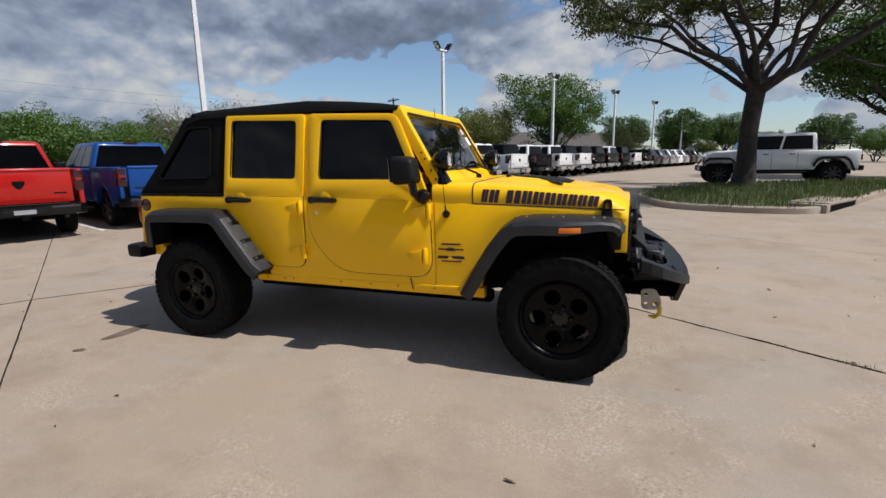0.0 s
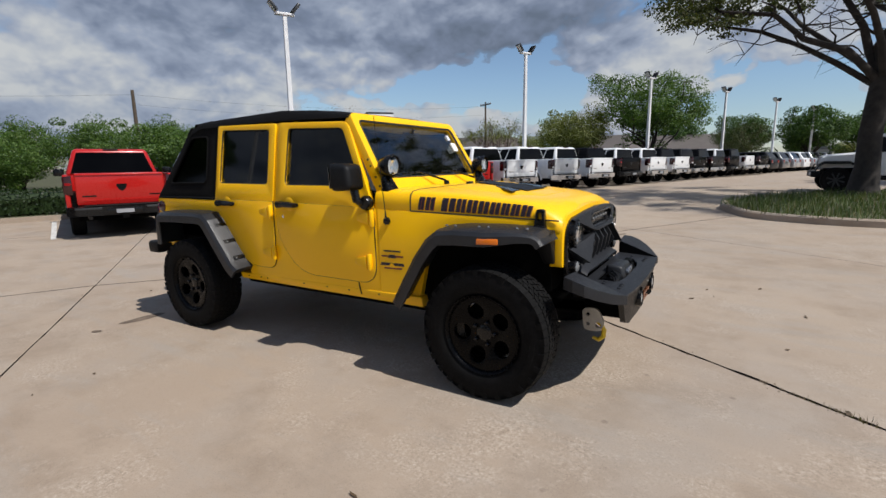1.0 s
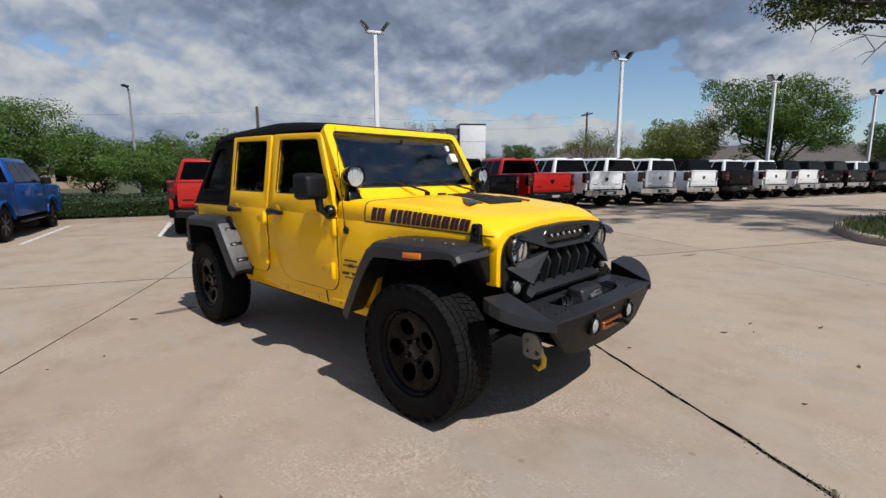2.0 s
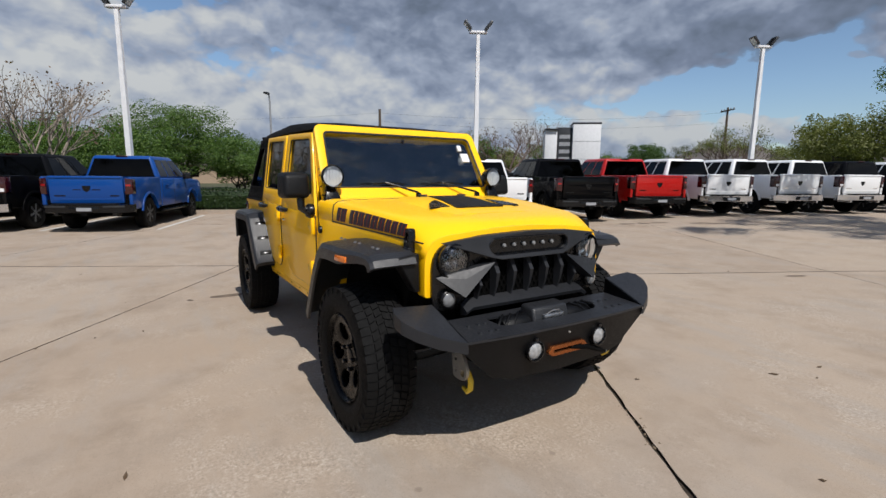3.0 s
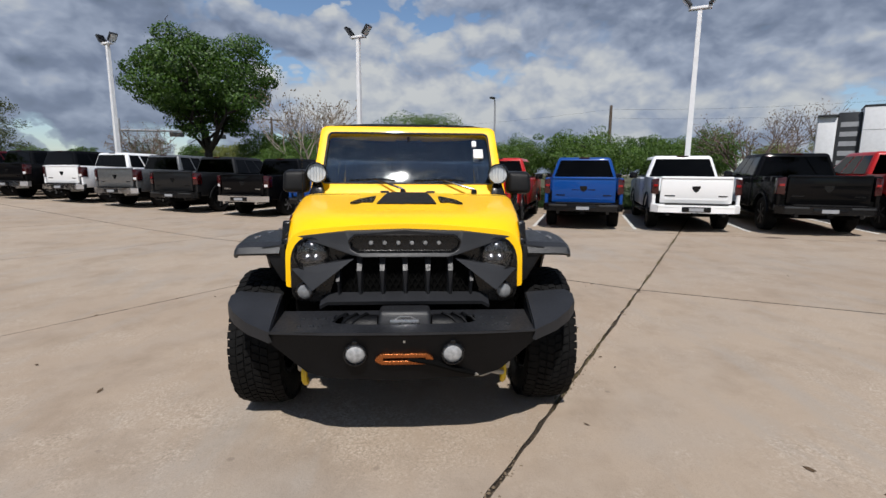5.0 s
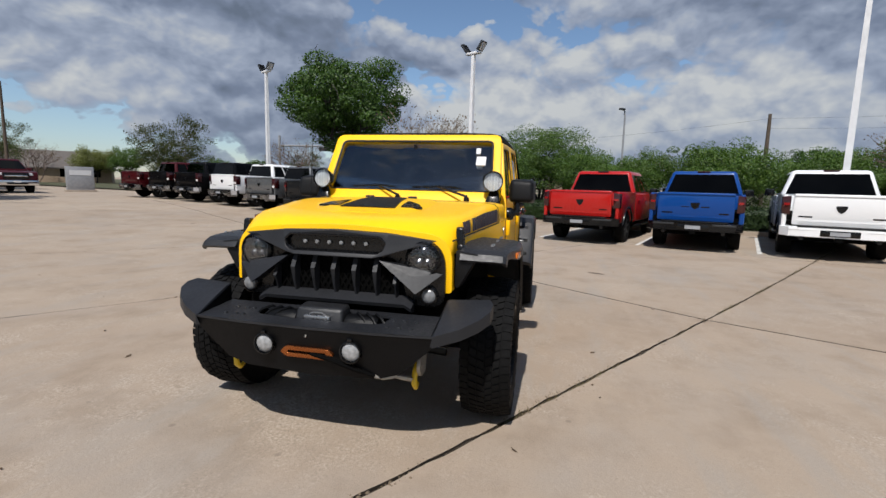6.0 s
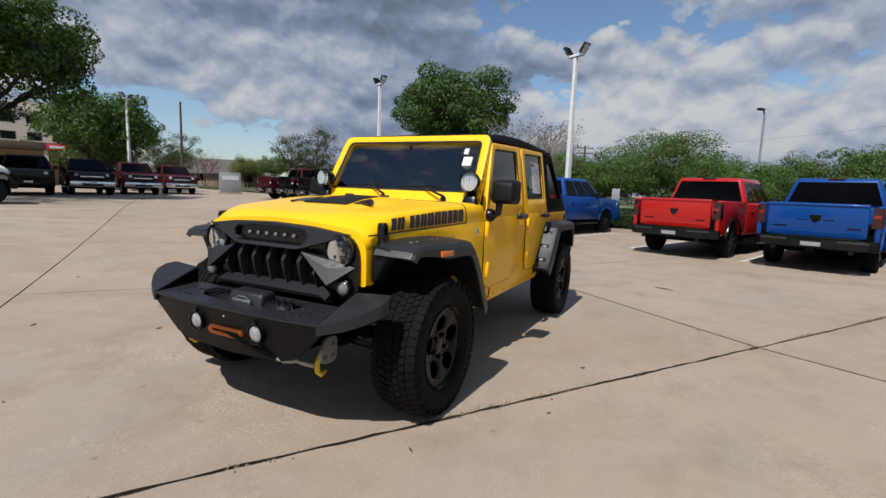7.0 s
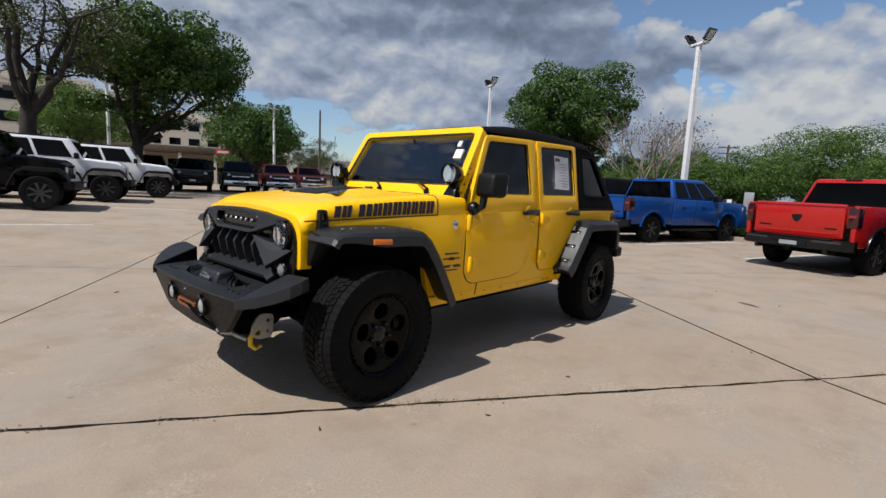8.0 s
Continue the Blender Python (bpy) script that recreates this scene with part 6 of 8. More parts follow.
def greenhouse(parent, mat, base, roof, zb, zr, hwb, hwr, posts, glass_mat, rear=True):
    """A cabin: base and roof are (rear x, front x); posts the x of the pillars between the side panes."""
    (b0, b1), (r0, r1) = base, roof
    bm = bmesh.new()
    hexa(bm, [(b0, -hwb, zb), (b1, -hwb, zb), (b1, hwb, zb), (b0, hwb, zb), (r0, -hwr, zr), (r1, -hwr, zr), (r1, hwr, zr), (r0, hwr, zr)], 0.085, 4)
    cab = part("cab", bm, mat, parent, "", 50)

    def face_pane(pts, lift):
        a, b, c, d = [Vector(p) for p in pts]
        n = (b - a).cross(d - a).normalized()
        bm = bmesh.new()
        loft(bm, [[p + n * lift for p in (a, b, c, d)], [p - n * 0.02 for p in (a, b, c, d)]])
        bevel(bm, 0.01, 1)
        part("pane", bm, glass_mat, cab)
    h = zr - zb

    def pt(t, u, s):
        """On the side: t from rear to front, u up."""
        x = (b0 + (b1 - b0) * t) * (1 - u) + (r0 + (r1 - r0) * t) * u
        return Vector((x, s * (hwb + (hwr - hwb) * u), zb + h * u))
    cuts = [0.05] + posts + [0.93]
    for s in (-1, 1):
        for t0, t1 in zip(cuts, cuts[1:]):
            q = [pt(t0 + 0.015, 0.10, s), pt(t1 - 0.015, 0.10, s), pt(t1 - 0.015, 0.84, s), pt(t0 + 0.015, 0.84, s)]
            face_pane(q if s < 0 else q[::-1], 0.006)
    u0, u1 = 0.10, 0.86

    def end(xb, xr, sgn):
        p = lambda u, k: Vector((xb + (xr - xb) * u, k * (hwb + (hwr - hwb) * u - 0.09), zb + h * u))
        q = [p(u0, -1), p(u0, 1), p(u1, 1), p(u1, -1)]
        face_pane(q if sgn > 0 else q[::-1], 0.006)
    end(b1, r1, 1)
    if rear:
        end(b0, r0, -1)
    return cab


def make_pickup(colour, bright, label, sport=False):
    body_mat = PAINTS[colour]
    t = thing("pickup_truck", label, "pickup truck", group="parked pickup trucks")
    trim = M["chrome"] if bright else (body_mat if sport else M["gloss"])
    hw = 0.985
    # cab and nose
    top = [(5.74, 0.75), (5.70, 1.16), (5.45, 1.235), (4.40, 1.295), (1.99, 1.315)]
    bm = bmesh.new()
    side_plate(bm, arched(1.99, 5.74, 0.52, [(4.74, 0.42, 0.50)], top), [], -hw, hw)
    bevel(bm, 0.035, 2, 35)
    part("body", bm, body_mat, t, "", 45)
    # load bed: sides, floor
    for s in (-1, 1):
        bm = bmesh.new()
        side_plate(bm, arched(0.10, 1.975, 0.56, [(1.16, 0.42, 0.50)], [(1.975, 1.345), (0.10, 1.355)]), [], s * (hw - 0.09), s * hw)
        bevel(bm, 0.025, 2, 35)
        part("bed_side", bm, body_mat, t, "", 45)
        for x in (4.74, 1.16):
            bm = bmesh.new()
            ring = arc(x, 0.42, 0.50, 8, 172, 12)
            rings = [[(px, s * (hw - 0.02), pz), (px, s * (hw + 0.022), pz), (x + (px - x) * 1.10, s * (hw + 0.018), 0.42 + (pz - 0.42) * 1.10), (x + (px - x) * 1.12, s * (hw - 0.02), 0.42 + (pz - 0.42) * 1.12)] for px, pz in ring]
            loft(bm, rings)
            part("arch_trim", bm, M["gloss"] if sport else body_mat, t)
    bm = bmesh.new()
    box(bm, 0.14, -0.90, 0.60, 1.98, 0.90, 0.80)
    part("bed_floor", bm, M["under"], t)
    bm = bmesh.new()
    box(bm, 0.7, -0.80, 0.34, 5.4, 0.80, 0.62)
    part("chassis", bm, M["under"], t)
    bm = bmesh.new()
    box(bm, 0.6, -0.88, 0.60, 5.35, 0.88, 0.95)
    part("wheel_well", bm, M["under"], t)
    # tailgate: recessed panel, spoiler lip, handle, badge shape
    bm = bmesh.new()
    outer = rounded([(-0.80, 0.72), (0.80, 0.72), (0.80, 1.36), (-0.80, 1.36)], 0.03, 2)
    plate(bm, outer, [], lambda u, v: (0.085 - 0.03 * max(0, (v - 1.28) / 0.08), u, v), lambda u, v: (0.16, u, v))
    bevel(bm, 0.015, 2, 35)
    gate = part("tailgate", bm, body_mat, t)
    bm = bmesh.new()
    plate(bm, rounded([(-0.72, 0.80), (0.72, 0.80), (0.74, 1.22), (-0.74, 1.22)], 0.04, 2), [rounded([(-0.66, 0.84), (0.66, 0.84), (0.68, 1.18), (-0.68, 1.18)], 0.04, 2)], lambda u, v: (0.078, u, v), lambda u, v: (0.10, u, v))
    part("gate_rib", bm, body_mat, gate)
    bm = bmesh.new()
    hexa(bm, [(0.035, -0.79, 1.325), (0.14, -0.79, 1.325), (0.14, 0.79, 1.325), (0.035, 0.79, 1.325), (0.045, -0.79, 1.372), (0.16, -0.79, 1.378), (0.16, 0.79, 1.378), (0.045, 0.79, 1.372)], 0.014, 2)
    part("gate_spoiler", bm, body_mat, gate)
    bm = bmesh.new()
    box(bm, 0.062, -0.14, 1.24, 0.09, 0.14, 1.31, 0.012)
    part("gate_handle", bm, M["gloss"], gate, "black tailgate handle")
    bm = bmesh.new()
    shield = [(-0.085, 1.175), (-0.095, 1.10), (-0.05, 1.02), (0.0, 0.99), (0.05, 1.02), (0.095, 1.10), (0.085, 1.175), (0.04, 1.15), (-0.04, 1.15)]
    plate(bm, shield, [], lambda u, v: (0.066, u, v), lambda u, v: (0.09, u, v))
    part("badge", bm, M["gloss"] if not bright else M["gloss"], gate)
    if colour == "blue":
        for k in range(3):
            bm = bmesh.new()
            box(bm, 0.070, -0.30 + 0.21 * k, 1.03, 0.086, -0.12 + 0.21 * k, 1.13, 0.004)
            part("badge_block", bm, M["gloss"], gate)
    for y0, y1 in ((-0.70, -0.50), (0.46, 0.70)):
        bm = bmesh.new()
        box(bm, 0.074, y0, 0.885, 0.086, y1, 0.915)
        part("badge_bar", bm, M["chrome"] if bright else M["gloss"], gate)
    for s in (-1, 1):
        bm = bmesh.new()
        hexa(bm, [(0.06, s * 0.845, 0.93), (0.10, s * 0.845, 0.93), (0.30, s * 1.0, 0.95), (0.10, s * 1.0, 0.95), (0.06, s * 0.845, 1.33), (0.10, s * 0.845, 1.33), (0.30, s * 1.0, 1.31), (0.10, s * 1.0, 1.31)], 0.012)
        lamp = part("tail_lamp", bm, M["dark_red_lens"], t, "upright dark red tail lamp")
        bm = bmesh.new()
        hexa(bm, [*[(0.052 + dx, s * dy, dz) for dz in ((0.97, 1.05) if bright else (1.13, 1.18)) for dx, dy in ((0.004, 0.865), (0.012, 0.865), (0.043, 0.965), (0.035, 0.965))]])
        part("reversing_lens", bm, M["white_lens"] if bright else M["red_lens"], lamp)
    # rear bumper with step, plate and pipes
    bm = bmesh.new()
    rings = []
    for y, x in ((-1.0, 0.10), (-0.85, -0.07), (-0.4, -0.12), (0.4, -0.12), (0.85, -0.07), (1.0, 0.10)):
        rings.append([(x, y, 0.50), (x, y, 0.68), (x + 0.12, y, 0.70), (x + 0.12, y, 0.48)])
    loft(bm, rings)
    bevel(bm, 0.012, 2, 40)
    bumper = part("rear_bumper", bm, trim if not sport or colour == "white" else M["gloss"], t, "", 40)
    bm = bmesh.new()
    box(bm, -0.135, -0.32, 0.52, -0.11, 0.32, 0.645, 0.01)
    part("plate_recess", bm, M["gloss"], bumper)
    bm = bmesh.new()
    box(bm, -0.142, -0.16, 0.54, -0.136, 0.16, 0.62)
    part("number_plate", bm, M["sign_grey"], bumper)
    bm = bmesh.new()
    box(bm, -0.10, -0.70, 0.69, 0.08, 0.70, 0.715, 0.008)
    part("step_pad", bm, M["plastic"], bumper)
    if not bright:
        for s in (-1, 1):
            bm = bmesh.new()
            hexa(bm, [(-0.125, s * 0.40, 0.625), (-0.11, s * 0.40, 0.625), (-0.06, s * 0.86, 0.625), (-0.078, s * 0.86, 0.625), (-0.123, s * 0.40, 0.668), (-0.11, s * 0.40, 0.668), (-0.06, s * 0.86, 0.668), (-0.076, s * 0.86, 0.668)], 0.004)
            part("bumper_insert", bm, body_mat if colour == "white" else M["charcoal_trim"], bumper)
    for s in (-1, 1):
        bm = bmesh.new()
        tube(bm, [(0.35, s * 0.62, 0.46), (-0.08, s * 0.62, 0.46)], 0.045, 10)
        part("exhaust_tip", bm, M["chrome"] if bright else M["gloss"], t)
    bm = bmesh.new()
    box(bm, -0.16, -0.06, 0.42, 0.2, 0.06, 0.50, 0.01)
    part("tow_receiver", bm, M["under"], t)
    cab = greenhouse(t, body_mat, (1.985, 4.42), (2.12, 3.62), 1.29, 1.935, 0.955, 0.745, [0.335, 0.62], M["car_glass"])
    bm = bmesh.new()
    box(bm, 2.10, -0.15, 1.90, 2.14, 0.15, 1.935, 0.008)
    part("brake_light", bm, M["dark_red_lens"], cab)
    for s in (-1, 1):
        bm = bmesh.new()
        hexa(bm, [(3.86, s * 0.98, 1.27), (4.0, s * 0.98, 1.27), (4.02, s * 1.20, 1.28), (3.90, s * 1.22, 1.28), (3.86, s * 0.98, 1.46), (3.98, s * 0.98, 1.46), (4.0, s * 1.19, 1.47), (3.90, s * 1.21, 1.47)], 0.03)
        part("door_mirror", bm, M["gloss"] if not bright else body_mat, t)
        for x in (2.32, 3.28):
            bm = bmesh.new()
            box(bm, x, s * (hw + 0.012) - 0.012, 1.10, x + 0.20, s * (hw + 0.012) + 0.012, 1.135, 0.006)
            part("door_handle", bm, M["chrome"] if bright else body_mat, t)
        for x in (2.10, 3.04, 4.10):
            bm = bmesh.new()
            tube(bm, [(x, s * (hw + 0.001), 0.56), (x, s * (hw + 0.001), 1.30)], 0.006, 4)
            part("door_seam", bm, M["seal"], t)
        bm = bmesh.new()
        box(bm, 2.05, s * 0.93 - 0.09, 0.37, 4.15, s * 0.93 + 0.09, 0.43, 0.02)
        part("side_step", bm, M["gloss"], t)
        # front lamps
        bm = bmesh.new()
        hexa(bm, [(5.45, s * 0.60, 1.00), (5.75, s * 0.58, 1.00), (5.68, s * 0.97, 1.00), (5.45, s * 0.99, 1.00), (5.45, s * 0.60, 1.14), (5.74, s * 0.58, 1.14), (5.64, s * 0.97, 1.14), (5.45, s * 0.99, 1.14)], 0.015)
        part("head_lamp", bm, M["white_lens"], t)
    bm = bmesh.new()
    box(bm, 5.70, -0.56, 0.78, 5.775, 0.56, 1.15, 0.02)
    grille = part("grille", bm, M["gloss"], t)
    bm = bmesh.new()
    box(bm, 5.77, -0.50, 0.93, 5.785, 0.50, 1.0, 0.005)
    part("grille_bar", bm, M["chrome"] if bright else M["charcoal_trim"], grille)
    bm = bmesh.new()
    box(bm, 5.66, -0.97, 0.44, 5.86, 0.97, 0.74, 0.04)
    fb = part("front_bumper", bm, trim if bright else body_mat, t)
    bm = bmesh.new()
    box(bm, 5.85, -0.45, 0.50, 5.875, 0.45, 0.62, 0.01)
    part("bumper_intake", bm, M["gloss"], fb)
    bm = bmesh.new()
    box(bm, 5.87, -0.16, 0.60, 5.885, 0.16, 0.70)
    part("front_plate", bm, M["paper"], fb)
    for x in (1.16, 4.74):
        for s in (-1, 1):
            road_wheel(t, x, s * 0.83, 0.41, 0.28, s, M["alloy"] if bright else M["charcoal_trim"])
    return t




def make_trail_car(colour, label, bed=False, black_trim=True):
    """A boxy off-road car with separate wings, like the yellow one; bed: with a short load bed."""
    mat = PAINTS[colour]
    cat = "pickup truck" if bed else "car"
    t = thing("trail_pickup" if bed else "trail_car", label, cat, group="" if bed else "parked off-road cars")
    L = 5.35 if bed else 4.55
    wb = 3.49 if bed else 2.95
    fx = L - 0.95
    rx = fx - wb
    hw = 0.78
    top = [(fx - 0.50, 1.24), (0.12, 1.24)]
    bm = bmesh.new()
    side_plate(bm, arched(0.12, fx - 0.48, 0.55, [(rx, 0.42, 0.52)], top), [], -hw, hw)
    bevel(bm, 0.03, 2, 35)
    part("body", bm, mat, t, "", 45)
    bm = bmesh.new()
    loft(bm, [[(x, -w, 0.80), (x, -w, z - 0.06), (x, -w * 0.9, z), (x, w * 0.9, z), (x, w, z - 0.06), (x, w, 0.80)] for x, w, z in ((fx - 0.55, 0.76, 1.30), (fx + 0.25, 0.67, 1.24), (fx + 0.38, 0.65, 1.17))])
    part("bonnet", bm, mat, t, "", 40)
    bm = bmesh.new()
    plate(bm, rounded([(-0.63, 0.76), (0.63, 0.76), (0.63, 1.13), (-0.63, 1.13)], [0.03, 0.03, 0.12, 0.12], 4), [], lambda u, v: (fx + 0.43, u, v), lambda u, v: (fx + 0.36, u, v))
    g = part("grille", bm, mat, t)
    for k in range(7):
        bm = bmesh.new()
        box(bm, fx + 0.425, -0.255 + 0.085 * k - 0.024, 0.80, fx + 0.436, -0.255 + 0.085 * k + 0.024, 1.05, 0.004)
        part("grille_slot", bm, M["gloss"], g)
    for s in (-1, 1):
        bm = bmesh.new()
        lathe(bm, [(0.10, 0.0), (0.10, 0.03), (0.07, 0.045), (0.004, 0.05)], (fx + 0.42, s * 0.46, 0.97), "x", 20)
        part("head_lamp", bm, M["white_lens"], t)
        for x in (fx, rx):
            bm = bmesh.new()
            pth = [(x - 0.62, 0.60), (x - 0.46, 0.93), (x - 0.32, 1.03), (x + 0.34, 1.03), (x + 0.48, 0.94), (x + 0.56, 0.76)]
            rings = [[(px, s * 0.66, pz), (px, s * 0.935, pz - 0.02), (px, s * 0.94, pz - 0.10), (px, s * 0.66, pz - 0.08)] for px, pz in pth]
            loft(bm, rings)
            part("flare", bm, M["plastic"] if black_trim else mat, t)
            road_wheel(t, x, s * 0.80, 0.41, 0.27, s, M["charcoal_trim"], 8)
        bm = bmesh.new()
        hexa(bm, [(fx - 0.78, s * 0.79, 1.25), (fx - 0.64, s * 0.79, 1.25), (fx - 0.62, s * 0.98, 1.25), (fx - 0.76, s * 0.98, 1.25), (fx - 0.78, s * 0.79, 1.43), (fx - 0.66, s * 0.79, 1.43), (fx - 0.64, s * 0.97, 1.43), (fx - 0.76, s * 0.97, 1.43)], 0.03)
        part("door_mirror", bm, M["plastic"], t)
        for x in (fx - 1.55, fx - 2.35):
            bm = bmesh.new()
            box(bm, x, s * 0.79 - 0.014, 1.10, x + 0.17, s * 0.79 + 0.014, 1.13, 0.006)
            part("door_handle", bm, M["plastic"], t)
            bm = bmesh.new()
            tube(bm, [(x - 0.10, s * (hw + 0.001), 0.60), (x - 0.10, s * (hw + 0.001), 1.22)], 0.006, 4)
            part("door_seam", bm, M["seal"], t)
        bm = bmesh.new()
        box(bm, rx + 0.62, s * 0.80 - 0.06, 0.44, fx - 0.62, s * 0.80 + 0.06, 0.50, 0.015)
        part("side_rail", bm, M["plastic"], t)
        bm = bmesh.new()
        box(bm, 0.06, s * 0.70 - 0.07, 0.88, 0.13, s * 0.70 + 0.07, 1.08, 0.015)
        part("tail_lamp", bm, M["red_lens"], t)
    cab0 = rx + 0.45 if bed else 0.14
    roof_mat = mat if bed else M["plastic"]
    greenhouse(t, mat, (cab0, fx - 0.54), (cab0 + 0.06, fx - 0.92), 1.22, 1.86, 0.765, 0.67, [0.30, 0.62] if not bed else [0.46], M["car_glass"])
    if bed:
        bm = bmesh.new()
        for s in (-1, 1):
            for x in (0.45, 0.9, 1.35):
                tube(bm, [(x, s * 0.70, 1.24), (x, s * 0.70, 1.62)], 0.022, 6)
            for z in (1.45, 1.62):
                tube(bm, [(0.40, s * 0.70, z), (1.40, s * 0.70, z)], 0.022, 6)
        part("bed_rack", bm, M["plastic"], t)
    else:
        bm = bmesh.new()
        lathe(bm, [(0.15, -0.12), (0.36, -0.12), (0.40, -0.06), (0.40, 0.06), (0.36, 0.12), (0.15, 0.12)], (0.0, 0.0, 0.98), "x", 24)
        part("spare_tyre", bm, M["tyre"], t)
        bm = bmesh.new()
        box(bm, cab0 + 0.08, -0.66, 1.845, fx - 0.98, 0.66, 1.875, 0.02)
        part("roof_panel", bm, roof_mat, t)
    bm = bmesh.new()
    box(bm, fx + 0.42, -0.80, 0.50, fx + 0.66, 0.80, 0.70, 0.03)
    part("front_bumper", bm, M["plastic"], t)
    bm = bmesh.new()
    box(bm, fx + 0.655, 0.30, 0.56, fx + 0.67, 0.62, 0.66)
    part("front_plate", bm, M["paper"], t)
    bm = bmesh.new()
    box(bm, 0.0, -0.80, 0.52, 0.16, 0.80, 0.70, 0.03)
    part("rear_bumper", bm, M["plastic"], t)
    bm = bmesh.new()
    box(bm, 0.3, -0.62, 0.40, fx + 0.3, 0.62, 0.80)
    part("chassis", bm, M["under"], t)
    return t


def make_estate(colour, label):
    """A rounded family car with tall cabin."""
    mat = PAINTS[colour]
    t = thing("family_car", label, "car", group="parked family cars")
    hw = 0.92
    top = [(4.70, 0.78), (4.62, 0.95), (3.75, 1.08), (0.10, 1.12), (0.02, 0.80)]
    bm = bmesh.new()
    side_plate(bm, arched(0.05, 4.72, 0.36, [(0.92, 0.36, 0.42), (3.72, 0.36, 0.42)], top), [], -hw, hw)
    bevel(bm, 0.07, 3, 35)
    part("body", bm, mat, t, "", 50)
    greenhouse(t, mat, (0.12, 3.75), (0.55, 2.95), 1.09, 1.68, 0.87, 0.66, [0.22, 0.52], M["car_glass"])
    bm = bmesh.new()
    box(bm, 0.3, -0.75, 0.24, 4.5, 0.75, 0.7)
    part("chassis", bm, M["under"], t)
    for s in (-1, 1):
        for x in (0.92, 3.72):
            road_wheel(t, x, s * 0.80, 0.36, 0.22, s, M["alloy"])
        bm = bmesh.new()
        hexa(bm, [(4.35, s * 0.55, 0.78), (4.70, s * 0.55, 0.76), (4.55, s * 0.92, 0.78), (4.30, s * 0.93, 0.78), (4.35, s * 0.55, 0.92), (4.66, s * 0.55, 0.90), (4.50, s * 0.92, 0.93), (4.30, s * 0.93, 0.93)], 0.02)
        part("head_lamp", bm, M["white_lens"], t)
        bm = bmesh.new()
        box(bm, 0.0, s * 0.72 - 0.12, 0.80, 0.09, s * 0.72 + 0.12, 1.02, 0.02)
        part("tail_lamp", bm, M["red_lens"], t)
        bm = bmesh.new()
        box(bm, 2.85, s * 1.0 - 0.08, 1.08, 3.0, s * 1.0 + 0.08, 1.20, 0.03)
        part("door_mirror", bm, mat, t)
    bm = bmesh.new()
    box(bm, 4.66, -0.5, 0.50, 4.74, 0.5, 0.76, 0.02)
    part("grille", bm, M["gloss"], t)
    return t


def stand(x, y, heading):
    """A pose on the ground that follows its slope along the heading."""
    c, s = math.cos(radians(heading)), math.sin(radians(heading))
    z0, z1 = gz(x + c, y + s), gz(x + 4.7 * c, y + 4.7 * s)
    pitch = math.degrees(math.atan2(z1 - z0, 3.7))
    return pose(x, y, z0 - (z1 - z0) / 3.7, 0, -pitch, heading)


IN = math.degrees(math.atan2(0.34, -0.94))
LABELS = {
    "red": "bright red crew-cab pickup truck parked nose-in to the hedge",
    "blue": "metallic blue crew-cab pickup truck parked nose-in to the hedge",
    "white": "white crew-cab pickup truck with dark tinted windows",
    "black": "glossy black crew-cab pickup truck with dark windows",
    "grey": "mid-grey crew-cab pickup truck with dark windows",
    "charcoal": "charcoal crew-cab pickup truck with dark windows",
    "dark red": "dark red crew-cab pickup truck with dark windows",
}
protos = {}


def park(kind, key, m, build):
    """Builds the first of a kind, copies the others."""
    k = (kind, key)
    if k not in protos:
        protos[k] = build()
        protos[k].matrix_world = m
        return protos[k]
    return copy_thing(protos[k], m)


ROW = [(-25.0, "dark red", 1), (-22.35, "black", 1), (-19.7, "black", 1), (-17.05, "white", 1), (-14.4, "grey", 1), (-11.72, "charcoal", 0), (-9.07, "black", 1), (-6.42, "blue", 0),
       (-1.15, "red", 2), (1.50, "blue", 0), (4.15, "white", 2), (6.80, "black", 0), (9.45, "red", 0), (12.1, "white", 1), (14.75, "white", 1), (17.4, "white", 1), (20.05, "black", 0),
       (22.7, "white", 1), (25.35, "white", 1), (28.0, "black", 1), (30.65, "charcoal", 1), (33.3, "black", 0), (35.95, "white", 1), (38.6, "black", 1)]
jit = random.Random(21)
for s, c, kind in ROW:
    n = 8.72 + jit.uniform(-0.12, 0.12) + (0.25 if s > 8 else 0)
    x, y = row(s, n)
    park("pickup", (c, kind), stand(x, y, IN + jit.uniform(-1.2, 1.2)), lambda: make_pickup(c, kind == 1, LABELS[c], kind == 2))
for i, c in enumerate(["charcoal", "grey", "silver", "white", "silver", "charcoal", "grey"]):
    x, y = row(41.6 + 2.8 * i, 9.2)
    park("estate", c, stand(x, y, IN + 180 * (i % 2 == 9)), lambda: make_estate(c, c + " family car with tall cabin parked in the row"))
for c, x, y, h, lab in (("black", 4.36, -13.98, 160, "glossy black off-road car with grey alloy wheels"), ("white", 2.45, -16.6, 160, "white off-road car with black flares and roof"), ("white", 0.15, -19.4, 160, "white off-road car with black flares and roof")):
    park("trail", c, stand(x, y, h), lambda: make_trail_car(c, lab))
glad = make_trail_car("white", "white off-road pickup with a rack over its bed", True)
glad.matrix_world = stand(10.0, 17.5, 178)
for c, kind, x, y in (("black", 0, -7.2, -25.1), ("black", 1, -10.0, -25.6), ("dark red", 1, -13.0, -26.5), ("dark red", 1, -16.6, -27.8)):
    park("pickup", (c, kind), stand(x - 2.0, y - 5.5, 70 + jit.uniform(-2, 2)), lambda: make_pickup(c, kind == 1, LABELS[c]))
